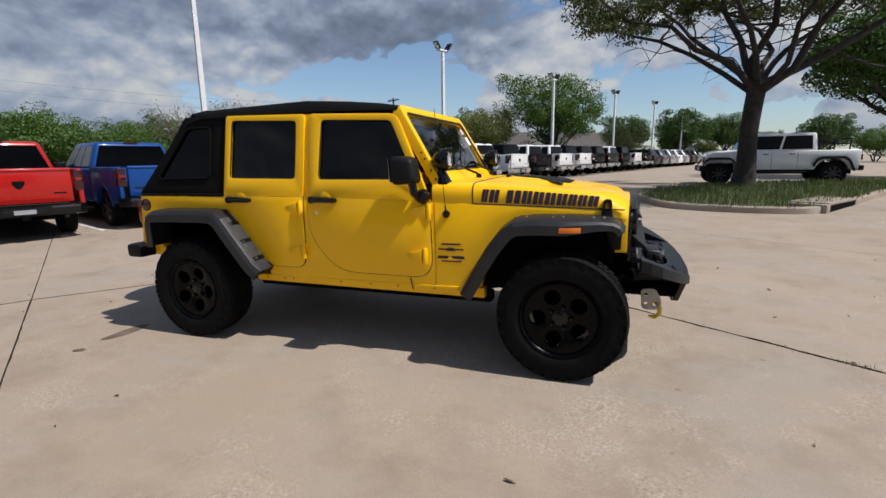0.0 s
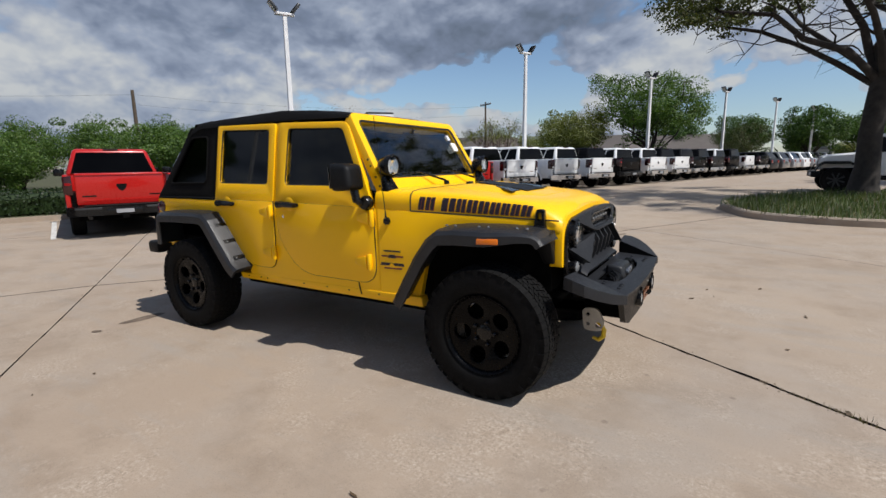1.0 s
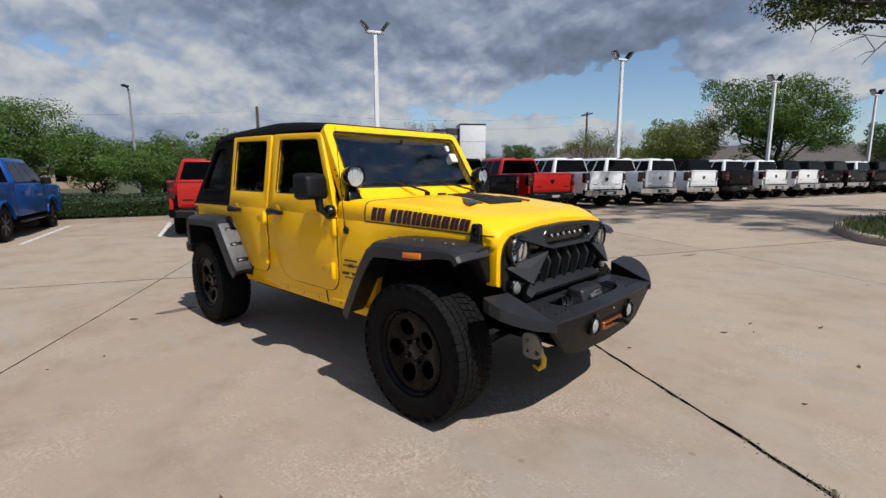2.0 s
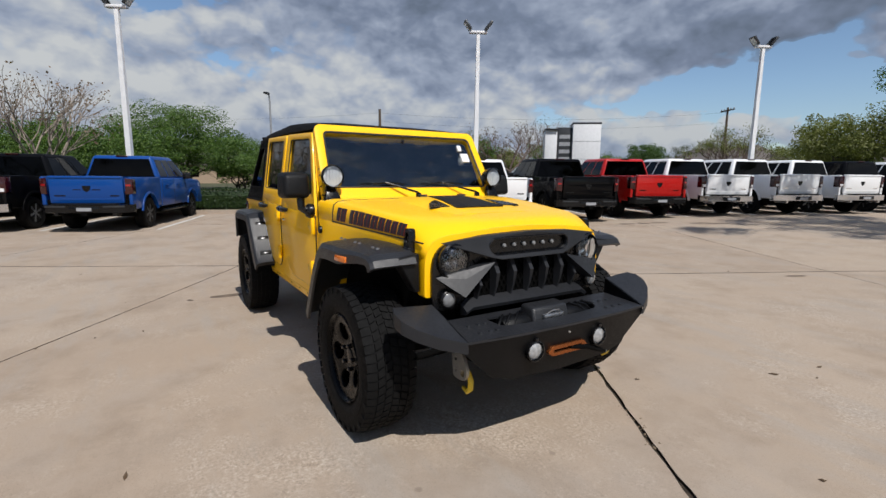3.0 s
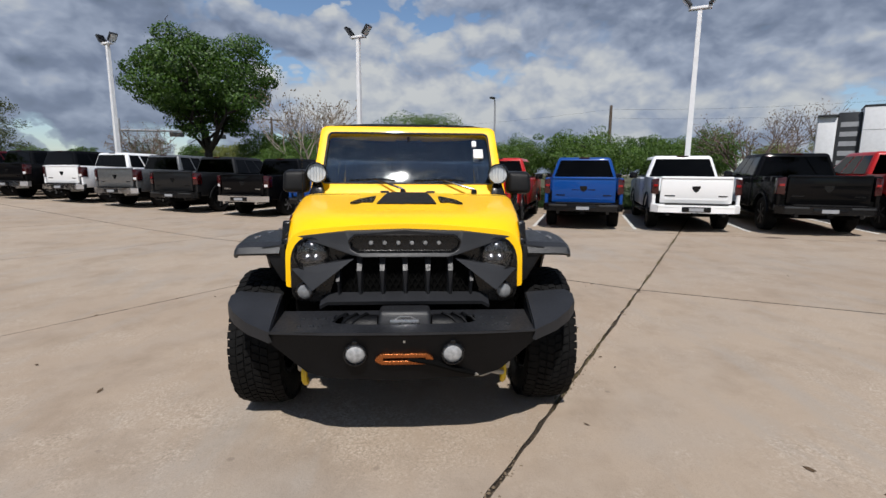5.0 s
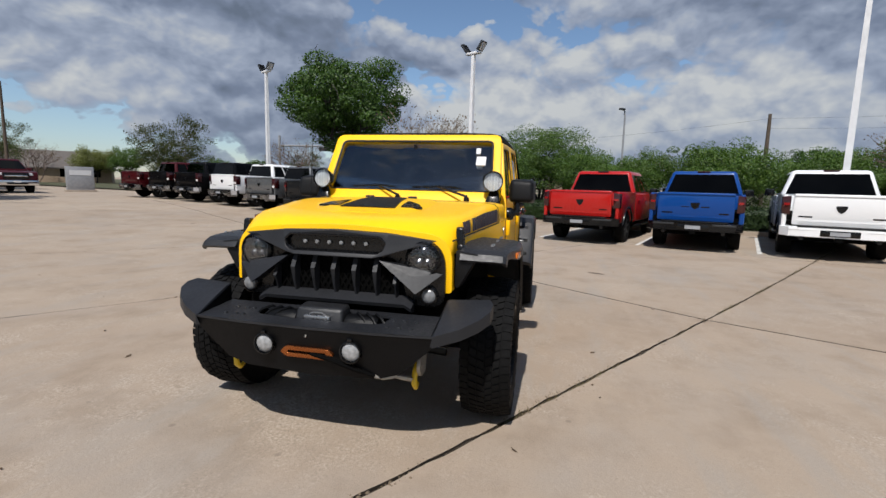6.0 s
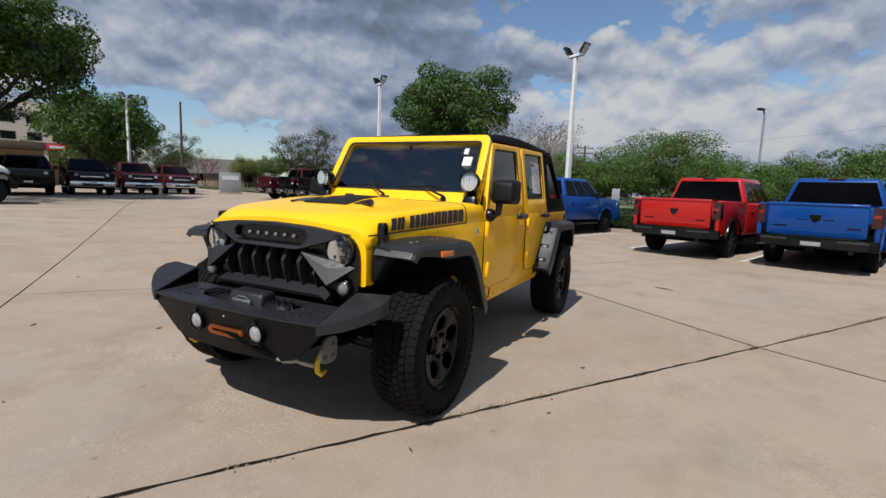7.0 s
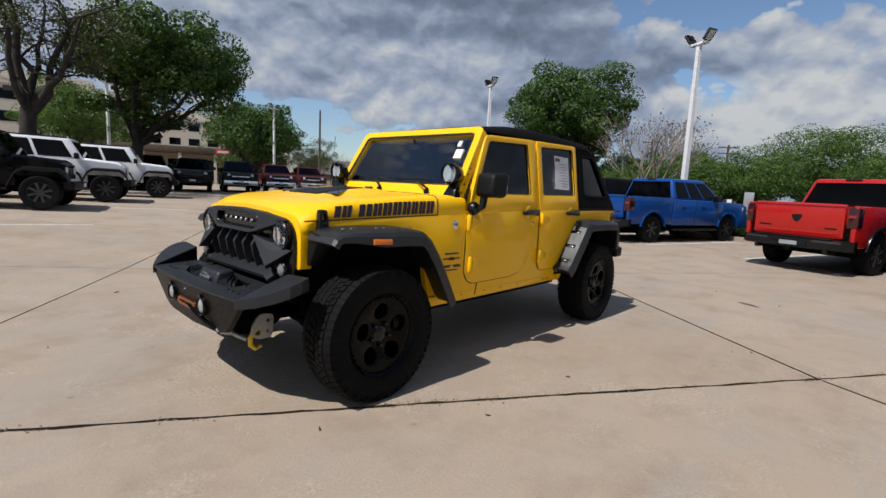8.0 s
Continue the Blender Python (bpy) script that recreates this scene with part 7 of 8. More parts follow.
for c, kind, x, y in (("black", 1, -4.4, -24.6), ("charcoal", 0, -1.5, -24.0)):
    park("pickup", (c, kind), stand(x - 2.0, y - 5.5, 70 + jit.uniform(-2, 2)), lambda: make_pickup(c, kind == 1, LABELS[c]))

# ---- trees and hedge ----
def leaf(bm, p, size, rng, face=None):
    """One leaf or small spray of leaves: a folded quad at p, turned at random or roughly to face."""
    d = Vector((rng.gauss(0, 1), rng.gauss(0, 1), rng.gauss(0, 0.7))).normalized()
    if face is not None:
        d = (face + d * 0.75).normalized()
    u = d.orthogonal().normalized()
    a = rng.uniform(0, math.tau)
    w = d.cross(u)
    u, w = u * math.cos(a) + w * math.sin(a), w * math.cos(a) - u * math.sin(a)
    s = size * rng.uniform(0.6, 1.3)
    q = [p - u * s * 0.5, p + w * s * 0.32 + d * s * 0.08, p + u * s * 0.5, p - w * s * 0.32 + d * s * 0.08]
    bm.faces.new([bm.verts.new(v) for v in q])


def bend(a, b, rng, k, wob):
    """A wavering line from a to b."""
    out = [a]
    L = (b - a).length
    for i in range(1, k):
        t = i / k
        out.append(a.lerp(b, t) + Vector((rng.gauss(0, 1), rng.gauss(0, 1), rng.gauss(0, 0.6))) * wob * L * math.sin(math.pi * t))
    out.append(b)
    return out


def make_tree(label, height, radius, base, leaf_mat, count, size, seed, trunk_r=None, bark="bark", stems=1, flat=0.75, limbs=9, fork=None, gap=0.0, name="tree", full=0.0, shift=0.0):
    """A tree at the origin: stems that fork into limbs and twigs, and sprays of leaves about the twig ends."""
    rng = random.Random(seed)
    t = thing(name, label, "tree" if name == "tree" else "shrub")
    trunk_r = trunk_r or max(0.06, height * 0.03)
    fork = fork or base * 0.8
    wood = bmesh.new()
    ends = []
    cz = (base + height) / 2
    hz = (height - base) / 2
    for s in range(stems):
        a = math.tau * s / stems + rng.uniform(-0.4, 0.4)
        off = Vector((math.cos(a), math.sin(a), 0)) * (trunk_r * 1.1 if stems > 1 else 0)
        foot = off + Vector((0, 0, -0.15))
        tip = Vector((off.x * 3 + rng.uniform(-0.1, 0.1) * height * 0.3, off.y * 3 + rng.uniform(-0.1, 0.1) * height * 0.3, fork))
        line = bend(foot, tip, rng, 4, 0.03)
        r0 = trunk_r / math.sqrt(stems)
        tube(wood, [foot + Vector((0, 0, 0))] + [foot.lerp(line[1], 0.35)] + line[1:], [r0 * 1.45, r0 * 1.08] + [r0, r0 * 0.92, r0 * 0.86, r0 * 0.8], 9)
        n = max(3, limbs // stems)
        for i in range(n):
            b = a + math.tau * (i + rng.uniform(-0.3, 0.3)) / n
            rr = radius * rng.uniform(0.55, 0.95)
            zz = base + (height - base) * rng.uniform(0.22, 0.88)
            k = math.sqrt(max(0.15, 1 - ((zz - cz) / (hz * 1.1)) ** 2))
            end = Vector((math.cos(b) * rr * k + shift, math.sin(b) * rr * k, zz))
            start = line[-1].lerp(line[-2], rng.uniform(0, 0.5))
            lr = r0 * rng.uniform(0.38, 0.6)
            limb = bend(start, end, rng, 5, 0.07)
            tube(wood, limb, [lr, lr * 0.8, lr * 0.62, lr * 0.48, lr * 0.34, lr * 0.18], 6)
            ends.append(end)
            for j in range(5):
                p = limb[2 + j % 4]
                q = p + Vector((rng.gauss(0, 1), rng.gauss(0, 1), rng.gauss(0.35, 0.6))).normalized() * radius * rng.uniform(0.22, 0.5)
                q.z = min(max(q.z, base * 0.9), height * 0.99)
                tw = bend(p, q, rng, 3, 0.09)
                tube(wood, tw, [lr * 0.32, lr * 0.24, lr * 0.16, lr * 0.08], 5)
                ends += [q, tw[2]]
    part("trunk", wood, M[bark], t, "", 60)
    crown = bmesh.new()
    # further clump centres fill the crown unevenly
    if full:
        # a full round crown: lobes all over its outside, with a few dents
        ends = [e for e in ends if rng.random() < 0.5]
        n = 90
        for i in range(n):
            vz = 1 - 2 * (i + 0.5) / n
            a = i * 2.39996 + rng.uniform(-0.25, 0.25)
            h = math.sqrt(max(0.0, 1 - vz * vz))
            v = Vector((math.cos(a) * h, math.sin(a) * h, vz))
            dent = noise.noise(v * 2.1 + Vector((seed, 0, 0)))
            k = full * (0.80 + 0.20 * dent) * (1.0 if i % 3 else 0.6)
            ends.append(Vector((v.x * radius * k + shift, v.y * radius * k, cz + v.z * hz * k * (1.0 if vz > 0 else flat))))
    while len(ends) < 26 + count // 160:
        v = Vector((rng.gauss(0, 1), rng.gauss(0, 1), rng.gauss(0, 1))).normalized() * rng.uniform(0.45, 1.0) ** 0.6
        p = Vector((v.x * radius, v.y * radius, cz + v.z * hz * (1.0 if v.z > 0 else flat)))
        if noise.noise(p * (1.3 / radius) + Vector((seed, 0, 0))) < -0.12 + gap:
            continue
        ends.append(p)
    per = max(1, int(3.6 * count) // len(ends))
    size *= 0.72 if full else 0.62
    mid = Vector((shift, 0, cz))
    for e in ends:
        sp = radius * (rng.uniform(0.13, 0.24) if full else rng.uniform(0.12, 0.24))
        out = (e - mid).normalized() * 0.35 + Vector((0, 0, 0.25))
        for i in range(per):
            d = Vector((rng.gauss(0, 1), rng.gauss(0, 1), rng.gauss(0, 1))).normalized()
            if full:
                # most leaves sit on the clump's outside, a few sprigs stand out
                k = rng.uniform(0.80, 1.06) if rng.random() < 0.86 else rng.uniform(0.3, 1.35)
                p = e + Vector((d.x, d.y, d.z * 0.62)) * sp * k
                if p.z > base * 0.85:
                    leaf(crown, p, size, rng, (d + out).normalized())
                continue
            p = e + Vector((d.x, d.y, d.z * 0.66)) * sp * rng.random() ** 0.5
            if p.z > base * 0.85:
                leaf(crown, p, size, rng)
    part("crown", crown, M[leaf_mat], t)
    return t


def make_bare_tree(label, height, radius, seed, bark="twig", stems=4, bud="budding", buds=900, trunk_r=0.09, spread=0.48):
    """A leafless tree with a fan of fine branches and a haze of buds."""
    rng = random.Random(seed)
    t = thing("bare_tree", label, "tree")
    wood = bmesh.new()
    tips = []

    def grow(p, d, length, r, depth):
        q = p + d * length
        tube(wood, [p, p.lerp(q, 0.5) + Vector((rng.gauss(0, 1), rng.gauss(0, 1), 0)) * length * 0.04, q], [r, r * 0.82, r * 0.62], 5 if depth > 1 else 6, False)
        if depth >= 4:
            tips.append(q)
            return
        for k in range(3 if depth < 3 else 2):
            nd = (d + Vector((rng.gauss(0, 1), rng.gauss(0, 1), rng.gauss(0.25, 0.5))) * spread).normalized()
            grow(p.lerp(q, rng.uniform(0.75, 1.0)), nd, length * rng.uniform(0.62, 0.85), r * 0.6, depth + 1)
    for s in range(stems):
        a = math.tau * s / stems + rng.uniform(-0.3, 0.3)
        k = radius / height
        d = Vector((math.cos(a) * k * 0.9, math.sin(a) * k * 0.9, 1)).normalized()
        grow(Vector((math.cos(a) * 0.1, math.sin(a) * 0.1, -0.1)), d, height * 0.31, trunk_r, 0)
    part("branching", wood, M[bark], t, "", 80)
    if buds:
        bm = bmesh.new()
        for i in range(buds):
            p = rng.choice(tips)
            leaf(bm, p + Vector((rng.gauss(0, 1), rng.gauss(0, 1), rng.gauss(0, 1))) * 0.16, 0.10, rng)
        tagged(part("bud_haze", bm, M[bud], t), kind="stuff")
    return t


def put(t, x, y, turn=0.0, scale=1.0):
    t.matrix_world = pose(x, y, gz(x, y) + 0.02, 0, 0, turn) @ Matrix.Scale(scale, 4)
    return t


def put_copy(t, x, y, turn, scale):
    o = copy_thing(t, pose(x, y, gz(x, y) + 0.02, 0, 0, turn))
    o.scale = (scale,) * 3
    return o


def limbed_oak(label, trunks, mains, leaves, low, mat, seed):
    """A live oak: stems as (points, radii), reaching limbs as (stem, end, radius, side shoots); no leaf hangs below low(x)."""
    rng = random.Random(seed)
    t = thing("oak_tree", label, "tree")
    wood = bmesh.new()
    for pts, radii in trunks:
        tube(wood, [Vector(p) for p in pts], radii, 14)
    ends = []
    for stem, e, r, k in mains:
        top = Vector(trunks[stem][0][-1])
        e = Vector(e)
        mid = top.lerp(e, 0.45) + Vector((0, 0, 0.10 * (e - top).length * (0.4 if e.z < 7 else -0.2)))
        limb = bend(top - Vector((0, 0, rng.uniform(0, 0.4))), mid, rng, 3, 0.07)[:-1] + bend(mid, e, rng, 4, 0.08)
        tube(wood, limb, [r * (1 - 0.13 * i) for i in range(len(limb))], 8)
        for j in range(k + 3):
            p = limb[min(len(limb) - 1, 2 + j % (len(limb) - 2))]
            q = p + Vector((rng.gauss(0, 1), rng.gauss(0, 1), rng.gauss(0.35, 0.6))).normalized() * rng.uniform(1.0, 2.3)
            tw = bend(p, q, rng, 4, 0.10)
            tube(wood, tw, [r * 0.30, r * 0.24, r * 0.18, r * 0.11, r * 0.05], 6)
            ends += [q, tw[3]]
            for m in range(2):
                q2 = tw[3] + Vector((rng.gauss(0, 1), rng.gauss(0, 1), rng.gauss(0.1, 0.6))).normalized() * rng.uniform(0.5, 1.1)
                tube(wood, [tw[3], tw[3].lerp(q2, 0.5) + Vector((0, 0, 0.05)), q2], [r * 0.10, r * 0.07, r * 0.03], 5)
                ends += [q2, q2]
        ends += [e, e]
    part("trunk", wood, M["bark"], t, "", 60)
    crown = bmesh.new()
    for e in ends:
        wide = rng.uniform(0.35, 0.75)
        for i in range(leaves):
            d = Vector((rng.gauss(0, 1), rng.gauss(0, 1), rng.gauss(0, 1))).normalized() * rng.random() ** 0.7 * wide
            p = e + Vector((d.x, d.y, d.z * 0.55))
            if p.z > low(p.x):
                leaf(crown, p, 0.095, rng)
    part("crown", crown, M[mat], t)
    return t


def build_oaks():
    island = limbed_oak("large live oak with dark trunk and airy crown on kerbed island",
                        [([(0, 0, -0.1), (0.0, 0, 0.25), (0.03, 0.0, 0.9), (0.0, 0, 1.8), (0.06, 0, 2.7), (0.12, 0, 3.3)], [0.50, 0.37, 0.29, 0.265, 0.265, 0.27])],
                        [(0, (-5.8, -0.8, 6.9), 0.11, 8), (0, (-2.2, 0.6, 8.6), 0.13, 6), (0, (0.6, -0.6, 9.4), 0.14, 6), (0, (4.2, -1.0, 8.6), 0.14, 7), (0, (6.6, 1.2, 7.0), 0.16, 7), (0, (2.4, -4.2, 8.8), 0.10, 5),
                         (0, (-2.4, -3.8, 8.4), 0.10, 5), (0, (1.0, 4.8, 8.2), 0.12, 6), (0, (-4.0, 3.2, 7.8), 0.11, 6), (0, (4.6, 4.0, 8.0), 0.11, 6), (0, (-6.4, 1.4, 7.4), 0.09, 6)],
                        175, lambda x: 5.0 if x < -3 else 5.6, "oak_olive", 5)
    put(island, 5.85, 14.4)
    twin = limbed_oak("old live oak with twin dark trunks and airy crown",
                      [([(0.25, 0, -0.1), (0.28, 0, 0.4), (0.33, 0, 1.6), (0.45, 0, 3.0)], [0.40, 0.31, 0.27, 0.25]),
                       ([(-0.25, 0, -0.1), (-0.42, 0, 0.5), (-0.95, 0.1, 1.5), (-1.9, 0.1, 2.7)], [0.38, 0.30, 0.26, 0.22])],
                      [(0, (-1.2, 0.5, 8.2), 0.16, 5), (0, (0.8, -1.0, 9.2), 0.17, 6), (0, (2.6, 1.0, 8.6), 0.15, 6), (0, (4.2, -0.5, 7.2), 0.14, 6), (0, (3.6, 2.0, 8.0), 0.12, 5), (0, (1.5, -2.5, 8.8), 0.12, 5), (0, (-0.5, 2.4, 8.6), 0.12, 5),
                       (1, (-4.5, 0.0, 7.4), 0.15, 5), (1, (-3.0, 1.0, 9.0), 0.15, 5), (1, (-2.2, -2.0, 8.6), 0.13, 5), (1, (-5.6, -1.0, 6.4), 0.13, 5)],
                      38, lambda x: 4.6, "oak_olive", 15)
    put(twin, 0.45, -22.2, 131.8, 1.05)


def build_hedge():
    rng = random.Random(6)
    bm = bmesh.new()
    core = bmesh.new()
    ss = [-12.5 + 0.5 * i for i in range(44)]
    rings = []
    for s in ss:
        h = 0.66 + 0.05 * noise.noise((s * 0.7, 0, 0))
        ring = []
        for n, z in ((15.15, 0.08), (15.12, h * 0.8), (15.25, h), (16.15, h), (16.3, h * 0.8), (16.25, 0.08)):
            x, y = row(s, n + 0.05 * noise.noise((s, n, z * 3)))
            ring.append((x, y, gz(x, y) + 0.08 + z))
        rings.append(ring)
    loft(core, rings)
    hedge = thing("hedge", "low clipped dark green hedge along the kerb", "hedge")
    part("inner_growth", core, M["hedge"], hedge)
    for i in range(13000):
        s = rng.uniform(ss[0], ss[-1])
        h = 0.72 + 0.06 * noise.noise((s * 0.7, 0, 0)) + rng.gauss(0, 0.025)
        if rng.random() < 0.5:
            n, z = 15.08 + rng.gauss(0, 0.04), rng.uniform(0.03, 1) * h
        else:
            n, z = rng.uniform(15.08, 16.3), h + rng.gauss(0, 0.02)
        x, y = row(s, n)
        leaf(bm, Vector((x, y, gz(x, y) + 0.10 + z)), 0.075, rng)
    part("leaves", bm, M["hedge"], hedge)


build_oaks()
build_hedge()
D = "dense round green tree on the verge"
big = make_tree("tall dense oak with rounded dark green crown", 9.8, 4.6, 3.0, "oak", 15000, 0.22, 31, 0.30, flat=0.75, full=1.0)
put(big, -27.4, -13.2, 0, 1.0)
oak8 = make_tree("spreading live oak with dark crooked trunk", 8.4, 4.0, 3.5, "oak", 13000, 0.22, 32, 0.30, flat=0.45, limbs=8, fork=2.3, full=1.0, shift=1.1)
put(oak8, -4.9, -26.0, 131.8, 1.1)
wide = make_tree("wide many-stemmed tree with fine fresh green leaves", 4.7, 2.9, 1.0, "fresh", 14000, 0.10, 34, 0.16, stems=4, limbs=16, fork=0.8, full=0.95)
put(wide, -40.0, 0.4).scale = (1.6, 1.9, 1.5)
mid = make_tree("leafy green tree with uneven crown", 8.2, 4.1, 2.4, "fresh", 9000, 0.20, 35, 0.24, flat=0.7, full=0.95)
put(mid, -3.3, 38.5)
lime = make_tree("pale yellow-green tree just in leaf", 5.7, 3.4, 1.5, "yellowgreen", 7000, 0.17, 36, 0.2, stems=2, full=0.9)
put(lime, -9.1, 37.2)
airy = make_bare_tree("open spring tree with thin yellow-green leaves", 5.9, 3.4, 37, "twig", 6, "yellowgreen", 4200, 0.08, 0.46)
put(airy, -15.8, 36.2)
dark = make_tree("dark green round tree far across the lot", 6.8, 3.9, 1.6, "oak", 6000, 0.26, 38, 0.22, full=0.95)
put(dark, 3.5, 71)
put_copy(dark, 10.7, 70, 80, 1.06)
put_copy(dark, 16.9, 75, 160, 1.0)
put_copy(dark, 27.7, 72, 220, 0.9)
put_copy(dark, -5.0, 84, 20, 1.1)
oak2 = put_copy(oak8, 14.8, 24.5, 200, 0.95)
bush = make_tree("broad bushy green tree behind the hedge", 3.5, 2.3, 0.5, "fresh", 7500, 0.12, 39, 0.12, stems=3, limbs=12, fork=0.5, name="bushy_tree", full=0.9)
put(bush, -20.3, 9.6, 0, 1.05)
put_copy(bush, -22.3, 14.2, 70, 0.95)
put_copy(bush, -24.3, 17.6, 200, 1.15)
put_copy(bush, -26.0, -4.6, 120, 1.05)
put_copy(bush, -25.5, 5.0, 250, 0.9)
put_copy(bush, -30.5, 11.3, 15, 1.25)
put_copy(bush, -21.5, -6.6, 300, 0.85)
put_copy(bush, -30.0, 3.6, 40, 1.15)
put_copy(bush, -29.0, -2.6, 160, 1.2)
put_copy(bush, -31.0, -6.0, 20, 1.3)
put_copy(bush, -33.0, 7.6, 220, 1.2)
bare1 = make_bare_tree("bare budding tree with pinkish brown twigs", 6.6, 3.1, 41)
put(bare1, -25.6, 25.6)
bare2 = make_bare_tree("bare pale-stemmed tree with many thin stems", 5.4, 1.7, 42, "bark_pale", 4, "budding", 500, 0.06, 0.36)
put(bare2, -20.6, -5.3, 0, 1.18)
put_copy(bare1, -21.5, 18.6, 100, 0.85)
put_copy(bare1, -39.0, -9.4, 30, 1.15)
put_copy(bare1, -31.0, -19.0, 200, 0.8)
put_copy(bare1, -43.7, -62.6, 60, 0.95)
put_copy(bush, -30.5, -10.0, 80, 1.2)
put_copy(bare2, -37.0, 9.0, 10, 0.95)
brown = make_tree("round tree half in leaf with brown twigs showing", 8.4, 4.7, 2.0, "oak_olive", 4600, 0.24, 43, 0.2, stems=4, limbs=18, fork=1.4, bark="twig", gap=0.05)
put(brown, -38.0, -37.2, 0, 0.9)
put_copy(dark, -17.0, -38.2, 10, 1.08)
put_copy(mid, -19.1, -42.5, 130, 1.0)
put_copy(mid, -4.6, -38.5, 210, 0.85)
put_copy(dark, -28.0, -58.0, 10, 0.75)
put_copy(lime, -20.5, -47.5, 10, 0.5)
far_rng = random.Random(77)
for i in range(46):
    az = 62 + 200 * (i + far_rng.uniform(-0.3, 0.3)) / 46
    d = far_rng.uniform(62, 105)
    src = (dark, bush, airy, mid, lime, dark, brown)[i % 7]
    k = far_rng.uniform(0.6, 0.95) * (1.7 if src is bush else 1.0)
    put_copy(src, d * math.cos(radians(az)), d * math.sin(radians(az)), far_rng.uniform(0, 360), k)

# ---- lamps, poles, signs and buildings ----
def make_lot_lamp(height):
    t = thing("lot_lamp", "white steel lamp post with two tilted black floodlights", "street lamp", group="lamp posts of the lot")
    bm = bmesh.new()
    lathe(bm, [(0.30, -0.1), (0.30, 0.55), (0.27, 0.60), (0.004, 0.61)], (0, 0, 0), "z", 18)
    part("footing", bm, M["kerb"], t)
    bm = bmesh.new()
    loft(bm, [[(-r, -r, z), (r, -r, z), (r, r, z), (-r, r, z)] for r, z in ((0.085, 0.58), (0.078, height * 0.5), (0.062, height - 0.02))])
    bevel(bm, 0.015, 2)
    part("post", bm, M["white_pole"], t)
    bm = bmesh.new()
    box(bm, -0.34, -0.10, height - 0.06, 0.34, 0.10, height + 0.03, 0.02)
    part("crossarm", bm, M["white_pole"], t)
    for s in (-1, 1):
        bm = bmesh.new()
        tube(bm, [(s * 0.30, 0, height), (s * 0.33, 0, height + 0.12)], 0.03, 8)
        arm = part("bracket", bm, M["white_pole"], t)
        bm = bmesh.new()
        b = bmesh.new()
        box(b, -0.20, -0.17, -0.045, 0.20, 0.17, 0.045, 0.015)
        bmesh.ops.transform(b, matrix=Matrix.Translation((s * 0.40, 0, height + 0.21)) @ Matrix.Rotation(-s * radians(52), 4, "Y"), verts=b.verts)
        merge(bm, b)
        head = part("floodlight", bm, M["charcoal_trim"], t, "black floodlight head")
        bm = bmesh.new()
        b = bmesh.new()
        for k in range(7):
            box(b, -0.17 + 0.055 * k - 0.006, -0.15, 0.045, -0.17 + 0.055 * k + 0.006, 0.15, 0.075)
        bmesh.ops.transform(b, matrix=Matrix.Translation((s * 0.40, 0, height + 0.21)) @ Matrix.Rotation(-s * radians(52), 4, "Y"), verts=b.verts)
        merge(bm, b)
        tagged(part("cooling_fins", bm, M["charcoal_trim"], head), kind="stuff")
        bm = bmesh.new()
        b = bmesh.new()
        box(b, -0.16, -0.13, -0.052, 0.16, 0.13, -0.044)
        bmesh.ops.transform(b, matrix=Matrix.Translation((s * 0.40, 0, height + 0.21)) @ Matrix.Rotation(-s * radians(52), 4, "Y"), verts=b.verts)
        merge(bm, b)
        part("lamp_glass", bm, M["white_lens"], head)
    return t


lamp = make_lot_lamp(6.72)
spots = [(-15.4, -2.17), (-11.5, 9.28), (-6.85, 20.7), (-2.55, 32.7), (1.7, 44.2), (5.9, 55.8), (10.2, 67.4), (-18.5, -13.5), (-5.6, -35.5), (-17.2, -35.0)]
for i, (x, y) in enumerate(spots):
    m = pose(x, y, gz(x, y), 0, 0, 62 if i < 8 else 20)
    if i == 0:
        lamp.matrix_world = m
    else:
        copy_thing(lamp, m)


def make_pole(x, y, h, r, label, arms=0, turn=0):
    t = thing("utility_pole", label, "pole", pose(x, y, gz(x, y), 0, 0, turn))
    bm = bmesh.new()
    tube(bm, [(0, 0, -0.2), (0.01, 0, h * 0.5), (0, 0, h)], [r * 1.2, r, r * 0.75], 10)
    part("shaft", bm, M["wood_pole"], t)
    for k in range(arms):
        bm = bmesh.new()
        box(bm, -0.05, -1.1, h - 0.35 - 0.7 * k, 0.05, 1.1, h - 0.23 - 0.7 * k, 0.01)
        arm = part("crossarm", bm, M["wood_pole"], t)
        for y0 in (-1.0, -0.5, 0.5, 1.0):
            bm = bmesh.new()
            lathe(bm, [(0.05, 0.0), (0.06, 0.06), (0.03, 0.14)], (0, y0, h - 0.23 - 0.7 * k), "z", 8)
            part("insulator", bm, M["sign_grey"], arm)
    return t


make_pole(-41.2, 18.7, 7.7, 0.17, "dark weathered wooden utility pole")
make_pole(-29.8, -47.4, 9.3, 0.13, "thin wooden utility pole far off")
make_pole(-62.0, -10.5, 7.6, 0.16, "wooden utility pole with crossarms", 2, 30)
make_pole(-58.0, -18.0, 7.8, 0.16, "wooden utility pole with crossarms", 1, 30)
make_pole(-23.0, 49.0, 8.3, 0.13, "wooden utility pole with crossarms", 1, 60)


